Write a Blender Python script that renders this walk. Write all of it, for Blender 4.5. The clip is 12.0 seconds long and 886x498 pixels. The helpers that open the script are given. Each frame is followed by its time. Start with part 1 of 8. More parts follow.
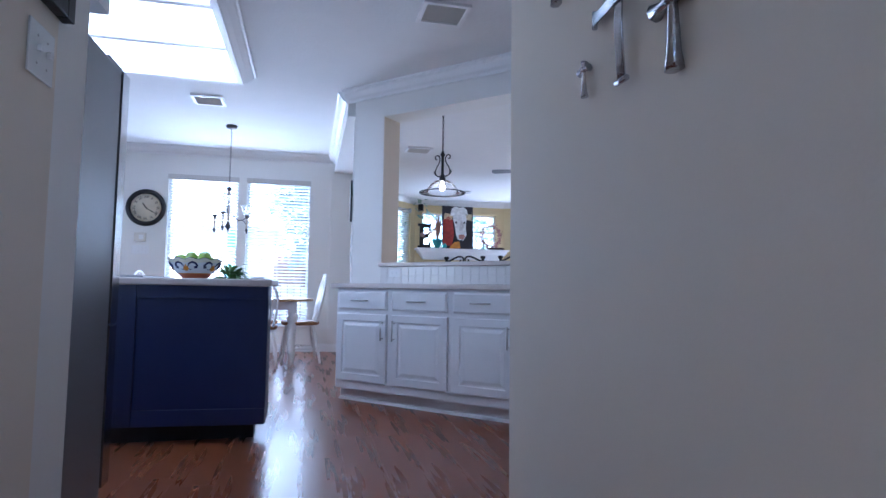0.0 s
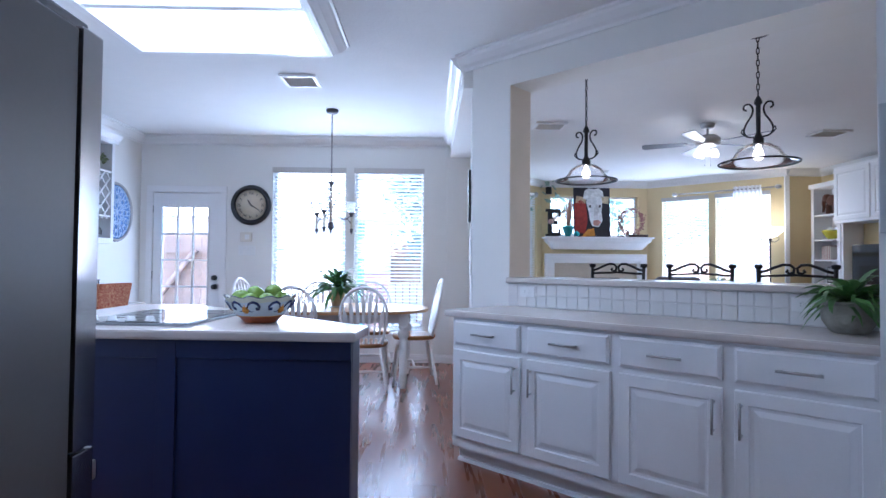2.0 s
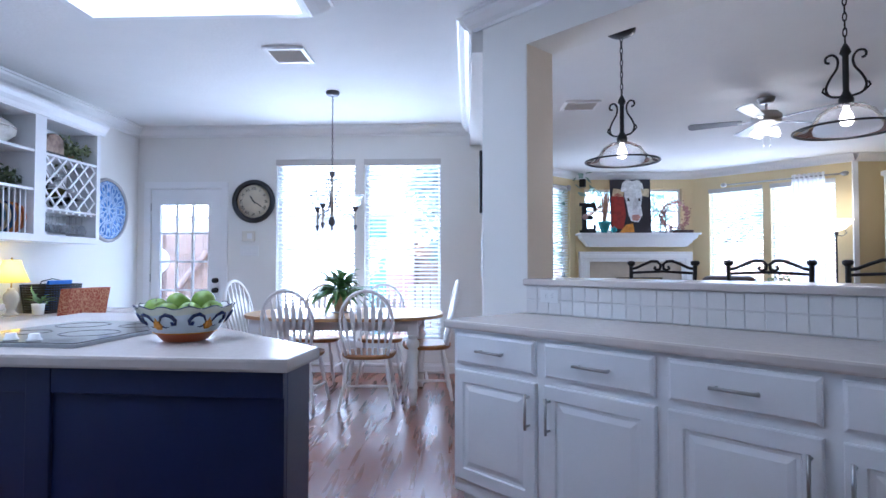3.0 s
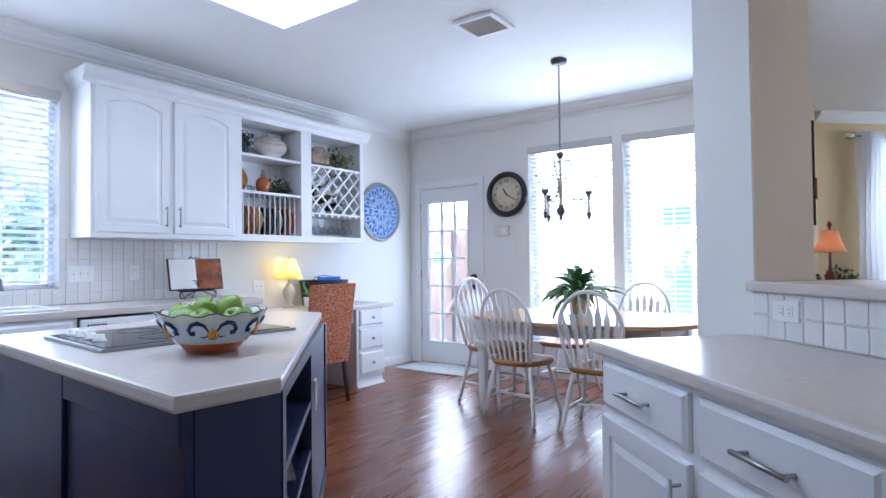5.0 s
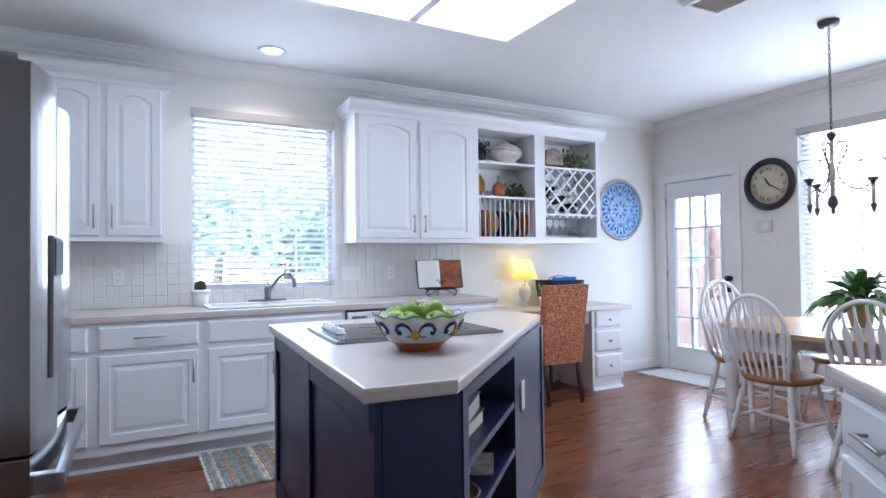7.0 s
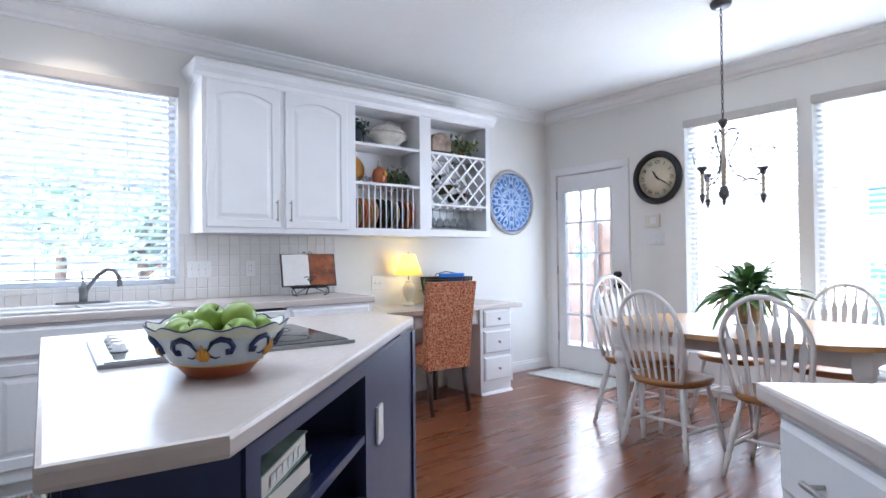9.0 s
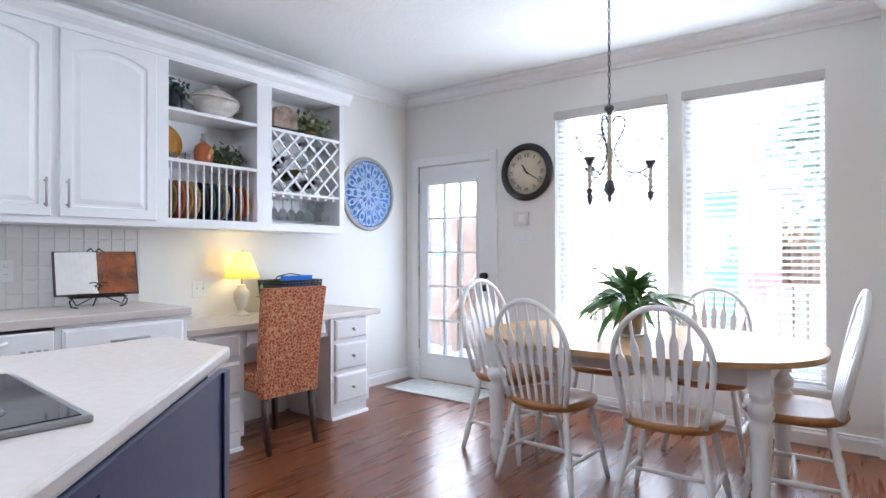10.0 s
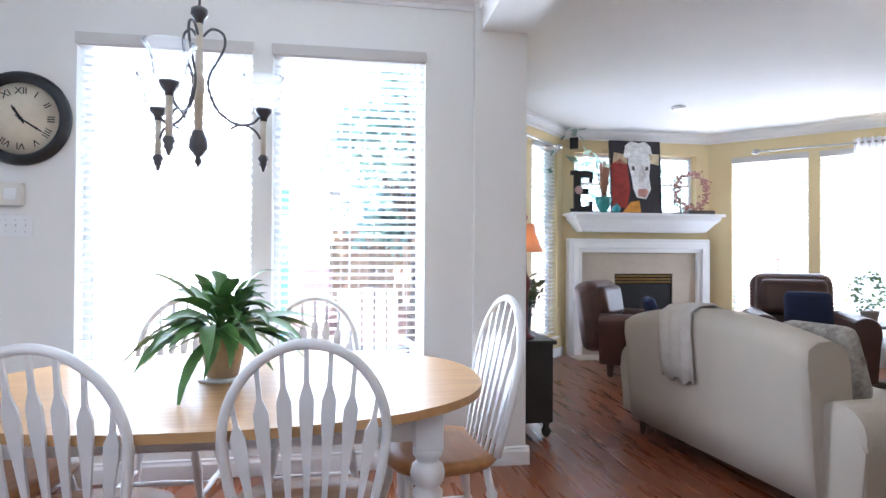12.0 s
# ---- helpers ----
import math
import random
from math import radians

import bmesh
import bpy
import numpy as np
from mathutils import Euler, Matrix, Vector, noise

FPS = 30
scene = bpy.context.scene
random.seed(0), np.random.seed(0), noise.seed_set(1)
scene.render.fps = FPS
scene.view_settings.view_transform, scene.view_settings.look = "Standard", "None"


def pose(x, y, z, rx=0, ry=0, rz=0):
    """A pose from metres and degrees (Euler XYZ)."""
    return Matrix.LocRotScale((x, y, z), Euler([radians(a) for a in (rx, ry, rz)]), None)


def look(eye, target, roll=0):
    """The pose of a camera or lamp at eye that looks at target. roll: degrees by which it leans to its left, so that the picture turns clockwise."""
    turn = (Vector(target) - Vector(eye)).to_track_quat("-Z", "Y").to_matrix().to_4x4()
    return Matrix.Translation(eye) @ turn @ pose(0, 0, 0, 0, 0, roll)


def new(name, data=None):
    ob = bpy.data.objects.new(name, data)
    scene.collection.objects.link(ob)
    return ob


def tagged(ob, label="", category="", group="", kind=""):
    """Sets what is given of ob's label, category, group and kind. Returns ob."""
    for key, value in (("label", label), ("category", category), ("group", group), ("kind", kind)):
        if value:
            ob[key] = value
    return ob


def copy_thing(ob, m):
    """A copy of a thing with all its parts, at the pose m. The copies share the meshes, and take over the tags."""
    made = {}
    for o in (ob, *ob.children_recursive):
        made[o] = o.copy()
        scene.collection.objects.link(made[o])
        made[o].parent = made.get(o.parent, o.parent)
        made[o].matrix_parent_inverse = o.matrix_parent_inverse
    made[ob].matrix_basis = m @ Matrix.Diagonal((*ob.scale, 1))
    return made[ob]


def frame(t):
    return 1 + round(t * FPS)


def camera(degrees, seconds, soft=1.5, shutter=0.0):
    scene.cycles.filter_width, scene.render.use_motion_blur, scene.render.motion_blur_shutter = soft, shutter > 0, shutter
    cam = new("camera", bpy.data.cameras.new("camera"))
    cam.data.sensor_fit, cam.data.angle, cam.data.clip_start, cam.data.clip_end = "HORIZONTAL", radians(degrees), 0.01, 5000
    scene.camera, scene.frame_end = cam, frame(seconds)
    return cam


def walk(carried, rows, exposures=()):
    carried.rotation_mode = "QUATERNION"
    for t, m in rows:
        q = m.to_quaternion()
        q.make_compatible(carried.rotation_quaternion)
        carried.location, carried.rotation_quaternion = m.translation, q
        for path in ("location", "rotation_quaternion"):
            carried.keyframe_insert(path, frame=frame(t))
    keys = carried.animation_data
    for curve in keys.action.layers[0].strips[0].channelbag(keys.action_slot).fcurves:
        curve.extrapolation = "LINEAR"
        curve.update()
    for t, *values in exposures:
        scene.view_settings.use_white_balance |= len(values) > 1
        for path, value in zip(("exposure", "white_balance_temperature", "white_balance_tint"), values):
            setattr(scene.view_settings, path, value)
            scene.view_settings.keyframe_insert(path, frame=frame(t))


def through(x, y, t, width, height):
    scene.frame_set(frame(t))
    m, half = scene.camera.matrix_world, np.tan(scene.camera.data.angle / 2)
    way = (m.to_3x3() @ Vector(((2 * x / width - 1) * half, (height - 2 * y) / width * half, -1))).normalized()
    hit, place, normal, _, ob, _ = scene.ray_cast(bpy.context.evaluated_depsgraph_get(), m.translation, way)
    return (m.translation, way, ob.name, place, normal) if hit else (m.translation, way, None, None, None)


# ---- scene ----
cam = camera(75.6, 12.0)
PATH = [
    (0, (-0.124, -1.287, 0.88), (0.333, 0.654, 1.022), 0.8),
    (0.5, (-0.119, -1.119, 1.01), (0.055, 0.87, 1.125), 0.6),
    (1, (-0.133, -0.802, 1.121), (-0.011, 1.193, 1.206), 0.5),
    (1.5, (-0.089, -0.46, 1.17), (-0.024, 1.538, 1.239), 0.5),
    (2, (-0.03, -0.111, 1.194), (0.012, 1.888, 1.25), 0.5),
    (2.5, (0.062, 0.235, 1.212), (0.093, 2.235, 1.256), 0.4),
    (2.7, (0.102, 0.371, 1.189), (0.105, 2.37, 1.242), 0.3),
    (4.3, (0.594, 1.318, 1.183), (-0.224, 3.142, 1.223), -0.9),
    (4.5, (0.66, 1.383, 1.188), (-0.276, 3.15, 1.228), -0.7),
    (5, (0.811, 1.527, 1.195), (-0.364, 3.145, 1.237), -0.6),
    (5.5, (0.857, 1.613, 1.219), (-0.533, 3.05, 1.257), -0.7),
    (6, (0.919, 1.639, 1.23), (-0.673, 2.848, 1.271), -0.6),
    (6.5, (0.979, 1.656, 1.231), (-0.739, 2.68, 1.271), -0.6),
    (6.7, (0.982, 1.655, 1.233), (-0.763, 2.631, 1.273), -0.6),
    (8.3, (0.946, 1.883, 1.204), (-0.822, 2.818, 1.242), -0.8),
    (8.5, (0.817, 1.95, 1.199), (-0.895, 2.984, 1.235), -0.5),
    (9, (0.609, 2.102, 1.198), (-0.953, 3.352, 1.227), -0.6),
    (9.5, (0.361, 2.315, 1.196), (-1.069, 3.713, 1.221), -0.5),
    (10, (0.098, 2.587, 1.225), (-1.099, 4.189, 1.237), -0.1),
    (10.5, (-0.163, 2.82, 1.201), (-1.051, 4.612, 1.22), 0.0),
    (11, (-0.402, 3.054, 1.198), (-0.861, 5.001, 1.216), 0.2),
    (11.5, (-0.493, 3.341, 1.211), (-0.574, 5.339, 1.226), 0.2),
    (12, (-0.529, 3.639, 1.212), (-0.218, 5.614, 1.232), 0.3),
]
EXPOSE = [(0, 3.42, 4750, 15), (0.5, 3.5, 4780, 15), (1.5, 3.47, 4850, 14), (2.5, 3.4, 4880, 14), (5, 3.46, 5200, 13), (6.5, 3.46, 5350, 13), (8.5, 3.48, 5650, 12), (9.5, 3.54, 5700, 12), (10.5, 3.62, 5850, 11), (12, 3.8, 5550, 12)]
walk(cam, [(t, look(*p)) for t, *p in PATH], EXPOSE)

# ---- light ----
SUN_EL, SUN_AZ = 52, 145
world = bpy.data.worlds.new("sky")
scene.world = world
world.use_nodes = True
wn = world.node_tree.nodes
sky = wn.new("ShaderNodeTexSky")
sky.sky_type, sky.sun_disc = "NISHITA", False
sky.sun_elevation, sky.sun_rotation = radians(SUN_EL), radians(SUN_AZ)
wn["Background"].inputs["Strength"].default_value = 0.15
world.node_tree.links.new(sky.outputs[0], wn["Background"].inputs["Color"])


LAMPS = 0.085  # all lamps against the daylight outside


def lamp(name, kind, energy, colour, m, size=(1, 1), angle=0.0, radius=0.0):
    """One lamp."""
    data = bpy.data.lights.new(name, kind)
    data.energy, data.color = energy * (1 if kind == "SUN" else LAMPS), colour
    if kind == "AREA":
        data.shape, data.size, data.size_y = "RECTANGLE", size[0], size[1]
    elif kind == "SUN":
        data.angle = radians(angle)
    else:
        data.shadow_soft_size = radius
    ob = new(name, data)
    ob.matrix_world = m
    return ob


# the sun stands high behind the house
lamp("sun", "SUN", 5.0, (1, 0.95, 0.88), look((0, 0, 0), (-math.sin(radians(SUN_AZ)), -math.cos(radians(SUN_AZ)), -math.tan(radians(SUN_EL)))), angle=0.5)
DAY = (0.86, 0.93, 1.0)
lamp("window_light_kitchen", "AREA", 11, DAY, look((-3.52, 2.57, 1.72), (0, 2.57, 1.5)), (1.0, 1.25))
for wx, ww in ((-1.52, 0.85), (-0.54, 0.8)):
    lamp("window_light_dining", "AREA", 30, DAY, look((wx, 6.86, 1.4), (wx, 0, 1.3)), (ww, 1.95))
    lamp("blind_light_dining", "AREA", 14, DAY, look((wx, 6.985, 1.4), (wx, 0, 1.2)), (ww, 1.9))
lamp("window_light_door", "AREA", 10, DAY, look((-2.98, 6.88, 1.1), (-2.98, 0, 1.0)), (0.5, 1.5))
lamp("window_light_bay_east", "AREA", 42, DAY, look((4.67, 9.455, 1.4), (3.67, 8.455, 1.4)), (1.8, 2.0))
lamp("blind_light_bay_east", "AREA", 24, DAY, look((4.8, 9.585, 1.4), (3.8, 8.585, 1.37)), (1.8, 2.0))
lamp("window_light_bay_west", "AREA", 42, DAY, look((1.175, 9.605, 1.4), (2.175, 8.605, 1.37)), (1.3, 2.1))
# added lamp in an unseen opening, to light the hall from behind
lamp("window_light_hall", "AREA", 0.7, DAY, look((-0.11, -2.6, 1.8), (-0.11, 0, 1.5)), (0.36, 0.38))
lamp("window_light_mantel", "AREA", 12, DAY, look((2.97, 10.2, 2.1), (2.97, 6, 1.6)), (1.5, 0.7))

# ---- materials ----
def material(name, colour, rough=0.5, metal=0.0, vary=0.06, scale=6.0, bump=0.0, fine=80.0, second=None, emit=0.0, emit_colour=None, coat=0.0, random_vary=0.0, stretch=(1, 1, 1)):
    """A surface with variation at two scales: broad stains (scale) and fine grain (fine)."""
    m = bpy.data.materials.new(name)
    m.use_nodes = True
    nt = m.node_tree
    n, link = nt.nodes, nt.links.new
    p = n["Principled BSDF"]
    p.inputs["Metallic"].default_value = metal
    p.inputs["Coat Weight"].default_value = coat
    co = n.new("ShaderNodeTexCoord")
    mp = n.new("ShaderNodeMapping")
    mp.inputs["Scale"].default_value = stretch
    link(co.outputs["Object"], mp.inputs["Vector"])
    broad = n.new("ShaderNodeTexNoise")
    broad.inputs["Scale"].default_value, broad.inputs["Detail"].default_value = scale, 4
    grain = n.new("ShaderNodeTexNoise")
    grain.inputs["Scale"].default_value, grain.inputs["Detail"].default_value = fine, 3
    link(mp.outputs[0], broad.inputs["Vector"])
    link(mp.outputs[0], grain.inputs["Vector"])
    mix = n.new("ShaderNodeMath")
    mix.operation = "MULTIPLY_ADD"
    mix.inputs[1].default_value = 0.35
    link(grain.outputs["Fac"], mix.inputs[0])
    link(broad.outputs["Fac"], mix.inputs[2])
    ramp = n.new("ShaderNodeMapRange")
    ramp.inputs["From Min"].default_value, ramp.inputs["From Max"].default_value = 0.35, 1.0
    link(mix.outputs[0], ramp.inputs["Value"])
    c = n.new("ShaderNodeMix")
    c.data_type = "RGBA"
    low = tuple(v * (1 - vary) for v in colour)
    high = second if second else tuple(min(1, v * (1 + vary)) for v in colour)
    c.inputs["A"].default_value, c.inputs["B"].default_value = (*low, 1), (*high, 1)
    link(ramp.outputs[0], c.inputs["Factor"])
    out = c.outputs["Result"]
    if random_vary:
        info = n.new("ShaderNodeObjectInfo")
        hs = n.new("ShaderNodeHueSaturation")
        rr = n.new("ShaderNodeMapRange")
        rr.inputs["To Min"].default_value, rr.inputs["To Max"].default_value = 1 - random_vary, 1 + random_vary
        link(info.outputs["Random"], rr.inputs["Value"])
        link(rr.outputs[0], hs.inputs["Value"])
        link(out, hs.inputs["Color"])
        out = hs.outputs[0]
    link(out, p.inputs["Base Color"])
    r = n.new("ShaderNodeMapRange")
    r.inputs["To Min"].default_value, r.inputs["To Max"].default_value = max(0.02, rough * 0.85), min(1, rough * 1.15)
    link(broad.outputs["Fac"], r.inputs["Value"])
    link(r.outputs[0], p.inputs["Roughness"])
    if bump:
        b = n.new("ShaderNodeBump")
        b.inputs["Strength"].default_value, b.inputs["Distance"].default_value = min(1, bump), 0.004
        link(grain.outputs["Fac"], b.inputs["Height"])
        link(b.outputs[0], p.inputs["Normal"])
    if emit:
        p.inputs["Emission Color"].default_value = (*(emit_colour or colour), 1)
        p.inputs["Emission Strength"].default_value = emit * LAMPS * 1.15
    return m


def glass(name, tint=(1, 1, 1), rough=0.0):
    m = bpy.data.materials.new(name)
    m.use_nodes = True
    p = m.node_tree.nodes["Principled BSDF"]
    p.inputs["Base Color"].default_value = (*tint, 1)
    p.inputs["Transmission Weight"].default_value = 1
    p.inputs["Roughness"].default_value = rough
    p.inputs["IOR"].default_value = 1.45
    return m


def island_random(src):
    """The same surface with its piece-to-piece change taken from each mesh island."""
    m = src.copy()
    m.name = src.name + "_joined"
    nt = m.node_tree
    for node in list(nt.nodes):
        if node.type == "OBJECT_INFO":
            geo = nt.nodes.new("ShaderNodeNewGeometry")
            for lk in list(node.outputs["Random"].links):
                nt.links.new(geo.outputs["Random Per Island"], lk.to_socket)
            nt.nodes.remove(node)
    return m


WALL = material("wall_paint", (0.78, 0.765, 0.73), 0.7, vary=0.02, scale=2, bump=0.08, fine=140)
CEIL = material("ceiling_paint", (0.8, 0.79, 0.77), 0.85, vary=0.02, scale=5, bump=0.6, fine=38)
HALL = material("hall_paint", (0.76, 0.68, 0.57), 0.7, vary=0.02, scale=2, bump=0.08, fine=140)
YELLOW = material("yellow_paint", (0.71, 0.58, 0.32), 0.7, vary=0.03, scale=2, bump=0.25, fine=140)
TRIM = material("trim_paint", (0.82, 0.81, 0.8), 0.35, vary=0.015, scale=4)
CAB = material("cabinet_paint", (0.8, 0.8, 0.81), 0.35, vary=0.02, scale=5, bump=0.05)
NAVY = material("navy_paint", (0.015, 0.024, 0.082), 0.35, vary=0.12, scale=5, bump=0.08)
TOP = material("solid_surface", (0.6, 0.54, 0.5), 0.25, vary=0.03, scale=40, fine=300)
STEEL = material("brushed_steel", (0.42, 0.42, 0.43), 0.3, 1.0, vary=0.06, scale=3, fine=60, stretch=(1, 1, 40))
FRIDGE_SIDE = material("grey_metal_paint", (0.19, 0.19, 0.2), 0.4, 0.3, vary=0.06, scale=3)
FRIDGE_FRONT = material("polished_steel", (0.5, 0.5, 0.51), 0.16, 1.0, vary=0.04, scale=3, fine=60, stretch=(1, 1, 40))
NICKEL = material("brushed_nickel", (0.42, 0.41, 0.4), 0.32, 1.0)
FAUCET = material("satin_steel", (0.2, 0.2, 0.21), 0.3, 1.0)
BLACK = material("black_iron", (0.015, 0.014, 0.014), 0.45, 0.4, vary=0.2, bump=0.2)
BRONZE = material("dark_bronze", (0.1, 0.094, 0.098), 0.45, 0.5, vary=0.2, scale=20, bump=0.2)
WOOD = material("oak_wood", (0.46, 0.25, 0.1), 0.4, vary=0.2, scale=3, fine=30, second=(0.6, 0.36, 0.155), stretch=(1, 12, 12), coat=0.08)
SEATWOOD = material("honey_wood", (0.38, 0.165, 0.055), 0.5, vary=0.2, scale=3, fine=30, second=(0.48, 0.23, 0.082), stretch=(1, 12, 12), coat=0.03)
WHITEWOOD = material("white_painted_wood", (0.76, 0.74, 0.72), 0.4, vary=0.03, scale=8)
FLOORWOOD = material("laminate_plank", (0.165, 0.05, 0.019), 0.28, vary=0.03, scale=1.1, fine=16, second=(0.195, 0.062, 0.024), random_vary=0.06, stretch=(12, 0.7, 1), coat=0.05)
FLOORWOOD_FAR = island_random(FLOORWOOD)
JOINT = material("floor_joint", (0.1, 0.035, 0.015), 0.6)
TILE = material("glazed_tile", (0.74, 0.72, 0.7), 0.12, vary=0.02, scale=10, random_vary=0.02)
GROUT = material("grout", (0.7, 0.68, 0.66), 0.9)
GLASS = glass("window_glass")
LEAF = material("leaf", (0.055, 0.15, 0.035), 0.4, vary=0.35, scale=12, second=(0.15, 0.3, 0.075))


def sheer(name, colour, through=0.5):
    """Thin white stuff that lets daylight through."""
    m = bpy.data.materials.new(name)
    m.use_nodes = True
    nt = m.node_tree
    n = nt.nodes
    tr = n.new("ShaderNodeBsdfTranslucent")
    tr.inputs["Color"].default_value = (*colour, 1)
    mx = n.new("ShaderNodeMixShader")
    mx.inputs[0].default_value = through
    n["Principled BSDF"].inputs["Base Color"].default_value = (*colour, 1)
    n["Principled BSDF"].inputs["Roughness"].default_value = 0.5
    nt.links.new(n["Principled BSDF"].outputs[0], mx.inputs[1])
    nt.links.new(tr.outputs[0], mx.inputs[2])
    nt.links.new(mx.outputs[0], n["Material Output"].inputs["Surface"])
    return m


def clear_glass(name, tint=(0.97, 0.98, 1.0), milk=0.0):
    """Thin clear glass: mostly see-through, with a Fresnel gloss."""
    m = bpy.data.materials.new(name)
    m.use_nodes = True
    n, link = m.node_tree.nodes, m.node_tree.links.new
    tr = n.new("ShaderNodeBsdfTransparent")
    tr.inputs["Color"].default_value = (*tint, 1)
    gl = n.new("ShaderNodeBsdfGlossy")
    gl.inputs["Roughness"].default_value = 0.08
    fr = n.new("ShaderNodeFresnel")
    fr.inputs["IOR"].default_value = 1.12
    mx = n.new("ShaderNodeMixShader")
    link(fr.outputs[0], mx.inputs[0])
    link(tr.outputs[0], mx.inputs[1])
    link(gl.outputs[0], mx.inputs[2])
    out = mx
    if milk:
        tl = n.new("ShaderNodeBsdfTranslucent")
        m2 = n.new("ShaderNodeMixShader")
        m2.inputs[0].default_value = milk
        link(mx.outputs[0], m2.inputs[1])
        link(tl.outputs[0], m2.inputs[2])
        out = m2
    link(out.outputs[0], n["Material Output"].inputs["Surface"])
    return m

# ---- mesh helpers ----
def box(bm, x0, y0, z0, x1, y1, z1, bevel=0.0, m=None):
    """A box between two corners, with rounded edges where bevel is given."""
    vs = [bm.verts.new((x, y, z)) for x in (x0, x1) for y in (y0, y1) for z in (z0, z1)]
    faces = [bm.faces.new([vs[i] for i in f]) for f in ((0, 1, 3, 2), (4, 6, 7, 5), (0, 4, 5, 1), (2, 3, 7, 6), (0, 2, 6, 4), (1, 5, 7, 3))]
    if bevel:
        edges = list({e for f in faces for e in f.edges})
        got = bmesh.ops.bevel(bm, geom=edges, offset=bevel, segments=2, affect="EDGES", profile=0.6)
        vs = list({v for f in got["faces"] for v in f.verts} | {v for v in vs if v.is_valid})
    if m is not None:
        bmesh.ops.transform(bm, matrix=m, verts=[v for v in vs if v.is_valid])
    return bm


def lathe(bm, profile, seg=20, m=Matrix(), cap=True):
    """A turned shape: profile of (radius, height) from the bottom up, round the z axis."""
    rings = []
    for r, z in profile:
        rings.append([bm.verts.new(m @ Vector((r * math.cos(2 * math.pi * i / seg), r * math.sin(2 * math.pi * i / seg), z))) for i in range(seg)])
    for a, b in zip(rings, rings[1:]):
        for i in range(seg):
            bm.faces.new((a[i], a[(i + 1) % seg], b[(i + 1) % seg], b[i])).smooth = True
    if cap:
        bm.faces.new(list(reversed(rings[0])))
        bm.faces.new(rings[-1])
    return bm


def tube(bm, points, r, seg=8, closed=False):
    """A round bar along points; r is one radius or one for each point."""
    pts = [Vector(p) for p in points]
    n = len(pts)
    rs = r if isinstance(r, (list, tuple)) else [r] * n
    rings, up = [], None
    for i, p in enumerate(pts):
        a = pts[(i - 1) % n] if closed or i else pts[0]
        b = pts[(i + 1) % n] if closed or i < n - 1 else pts[-1]
        d = (b - a).normalized()
        if up is None:
            up = d.orthogonal().normalized()
        up = (up - d * up.dot(d))
        up = up.normalized() if up.length > 1e-5 else d.orthogonal().normalized()
        side = d.cross(up)
        rings.append([bm.verts.new(p + rs[i] * (up * math.cos(2 * math.pi * k / seg) + side * math.sin(2 * math.pi * k / seg))) for k in range(seg)])
    pairs = list(zip(rings, rings[1:])) + ([(rings[-1], rings[0])] if closed else [])
    for a, b in pairs:
        for k in range(seg):
            bm.faces.new((a[k], a[(k + 1) % seg], b[(k + 1) % seg], b[k])).smooth = True
    if not closed:
        bm.faces.new(list(reversed(rings[0])))
        bm.faces.new(rings[-1])
    return bm


def prism(bm, outline, z0, z1, bevel=0.0, m=None):
    """A flat outline (x, y), counter-clockwise, raised from z0 to z1."""
    lo = [bm.verts.new((x, y, z0)) for x, y in outline]
    hi = [bm.verts.new((x, y, z1)) for x, y in outline]
    k = len(outline)
    faces = [bm.faces.new(list(reversed(lo))), bm.faces.new(hi)]
    faces += [bm.faces.new((lo[i], lo[(i + 1) % k], hi[(i + 1) % k], hi[i])) for i in range(k)]
    vs = lo + hi
    if bevel:
        edges = [e for f in faces[:2] for e in f.edges]
        got = bmesh.ops.bevel(bm, geom=edges, offset=bevel, segments=2, affect="EDGES", profile=0.6)
        vs = list({v for f in got["faces"] for v in f.verts} | {v for v in vs if v.is_valid})
    if m is not None:
        bmesh.ops.transform(bm, matrix=m, verts=[v for v in vs if v.is_valid])
    return bm


def sweep(bm, profile, a, b, out, m=Matrix()):
    """A moulding from a to b (x, y): profile of (distance from the wall, z), out is the way off the wall."""
    o = Vector((out[0], out[1], 0)).normalized()
    ends = []
    for q in (a, b):
        ends.append([bm.verts.new(m @ (Vector((q[0], q[1], z)) + o * d)) for d, z in profile])
    for i in range(len(profile) - 1):
        bm.faces.new((ends[0][i], ends[0][i + 1], ends[1][i + 1], ends[1][i]))
    bm.faces.new(ends[0])
    bm.faces.new(list(reversed(ends[1])))
    return bm


def part(name, bm, mat, parent=None, label="", m=None, smooth=False):
    """Links a bmesh as one mesh object under a thing or part."""
    bmesh.ops.recalc_face_normals(bm, faces=bm.faces)
    me = bpy.data.meshes.new(name)
    bm.to_mesh(me)
    bm.free()
    if smooth:
        for f in me.polygons:
            f.use_smooth = True
    me.materials.append(mat)
    ob = new(name, me)
    if parent is not None:
        ob.parent = parent
    if m is not None:
        ob.matrix_basis = m
    if label:
        ob["label"] = label
    return ob


def thing(name, label, category, m=Matrix(), group="", kind=""):
    """An empty at a thing's base, which parents its parts."""
    ob = new(name)
    ob.empty_display_size = 0.1
    ob.matrix_world = m
    return tagged(ob, label, category, group, kind)


def structure(name, bm, mat, label="", parent=None, m=None):
    ob = part(name, bm, mat, parent, label, m)
    return tagged(ob, kind="structure")


def B():
    return bmesh.new()


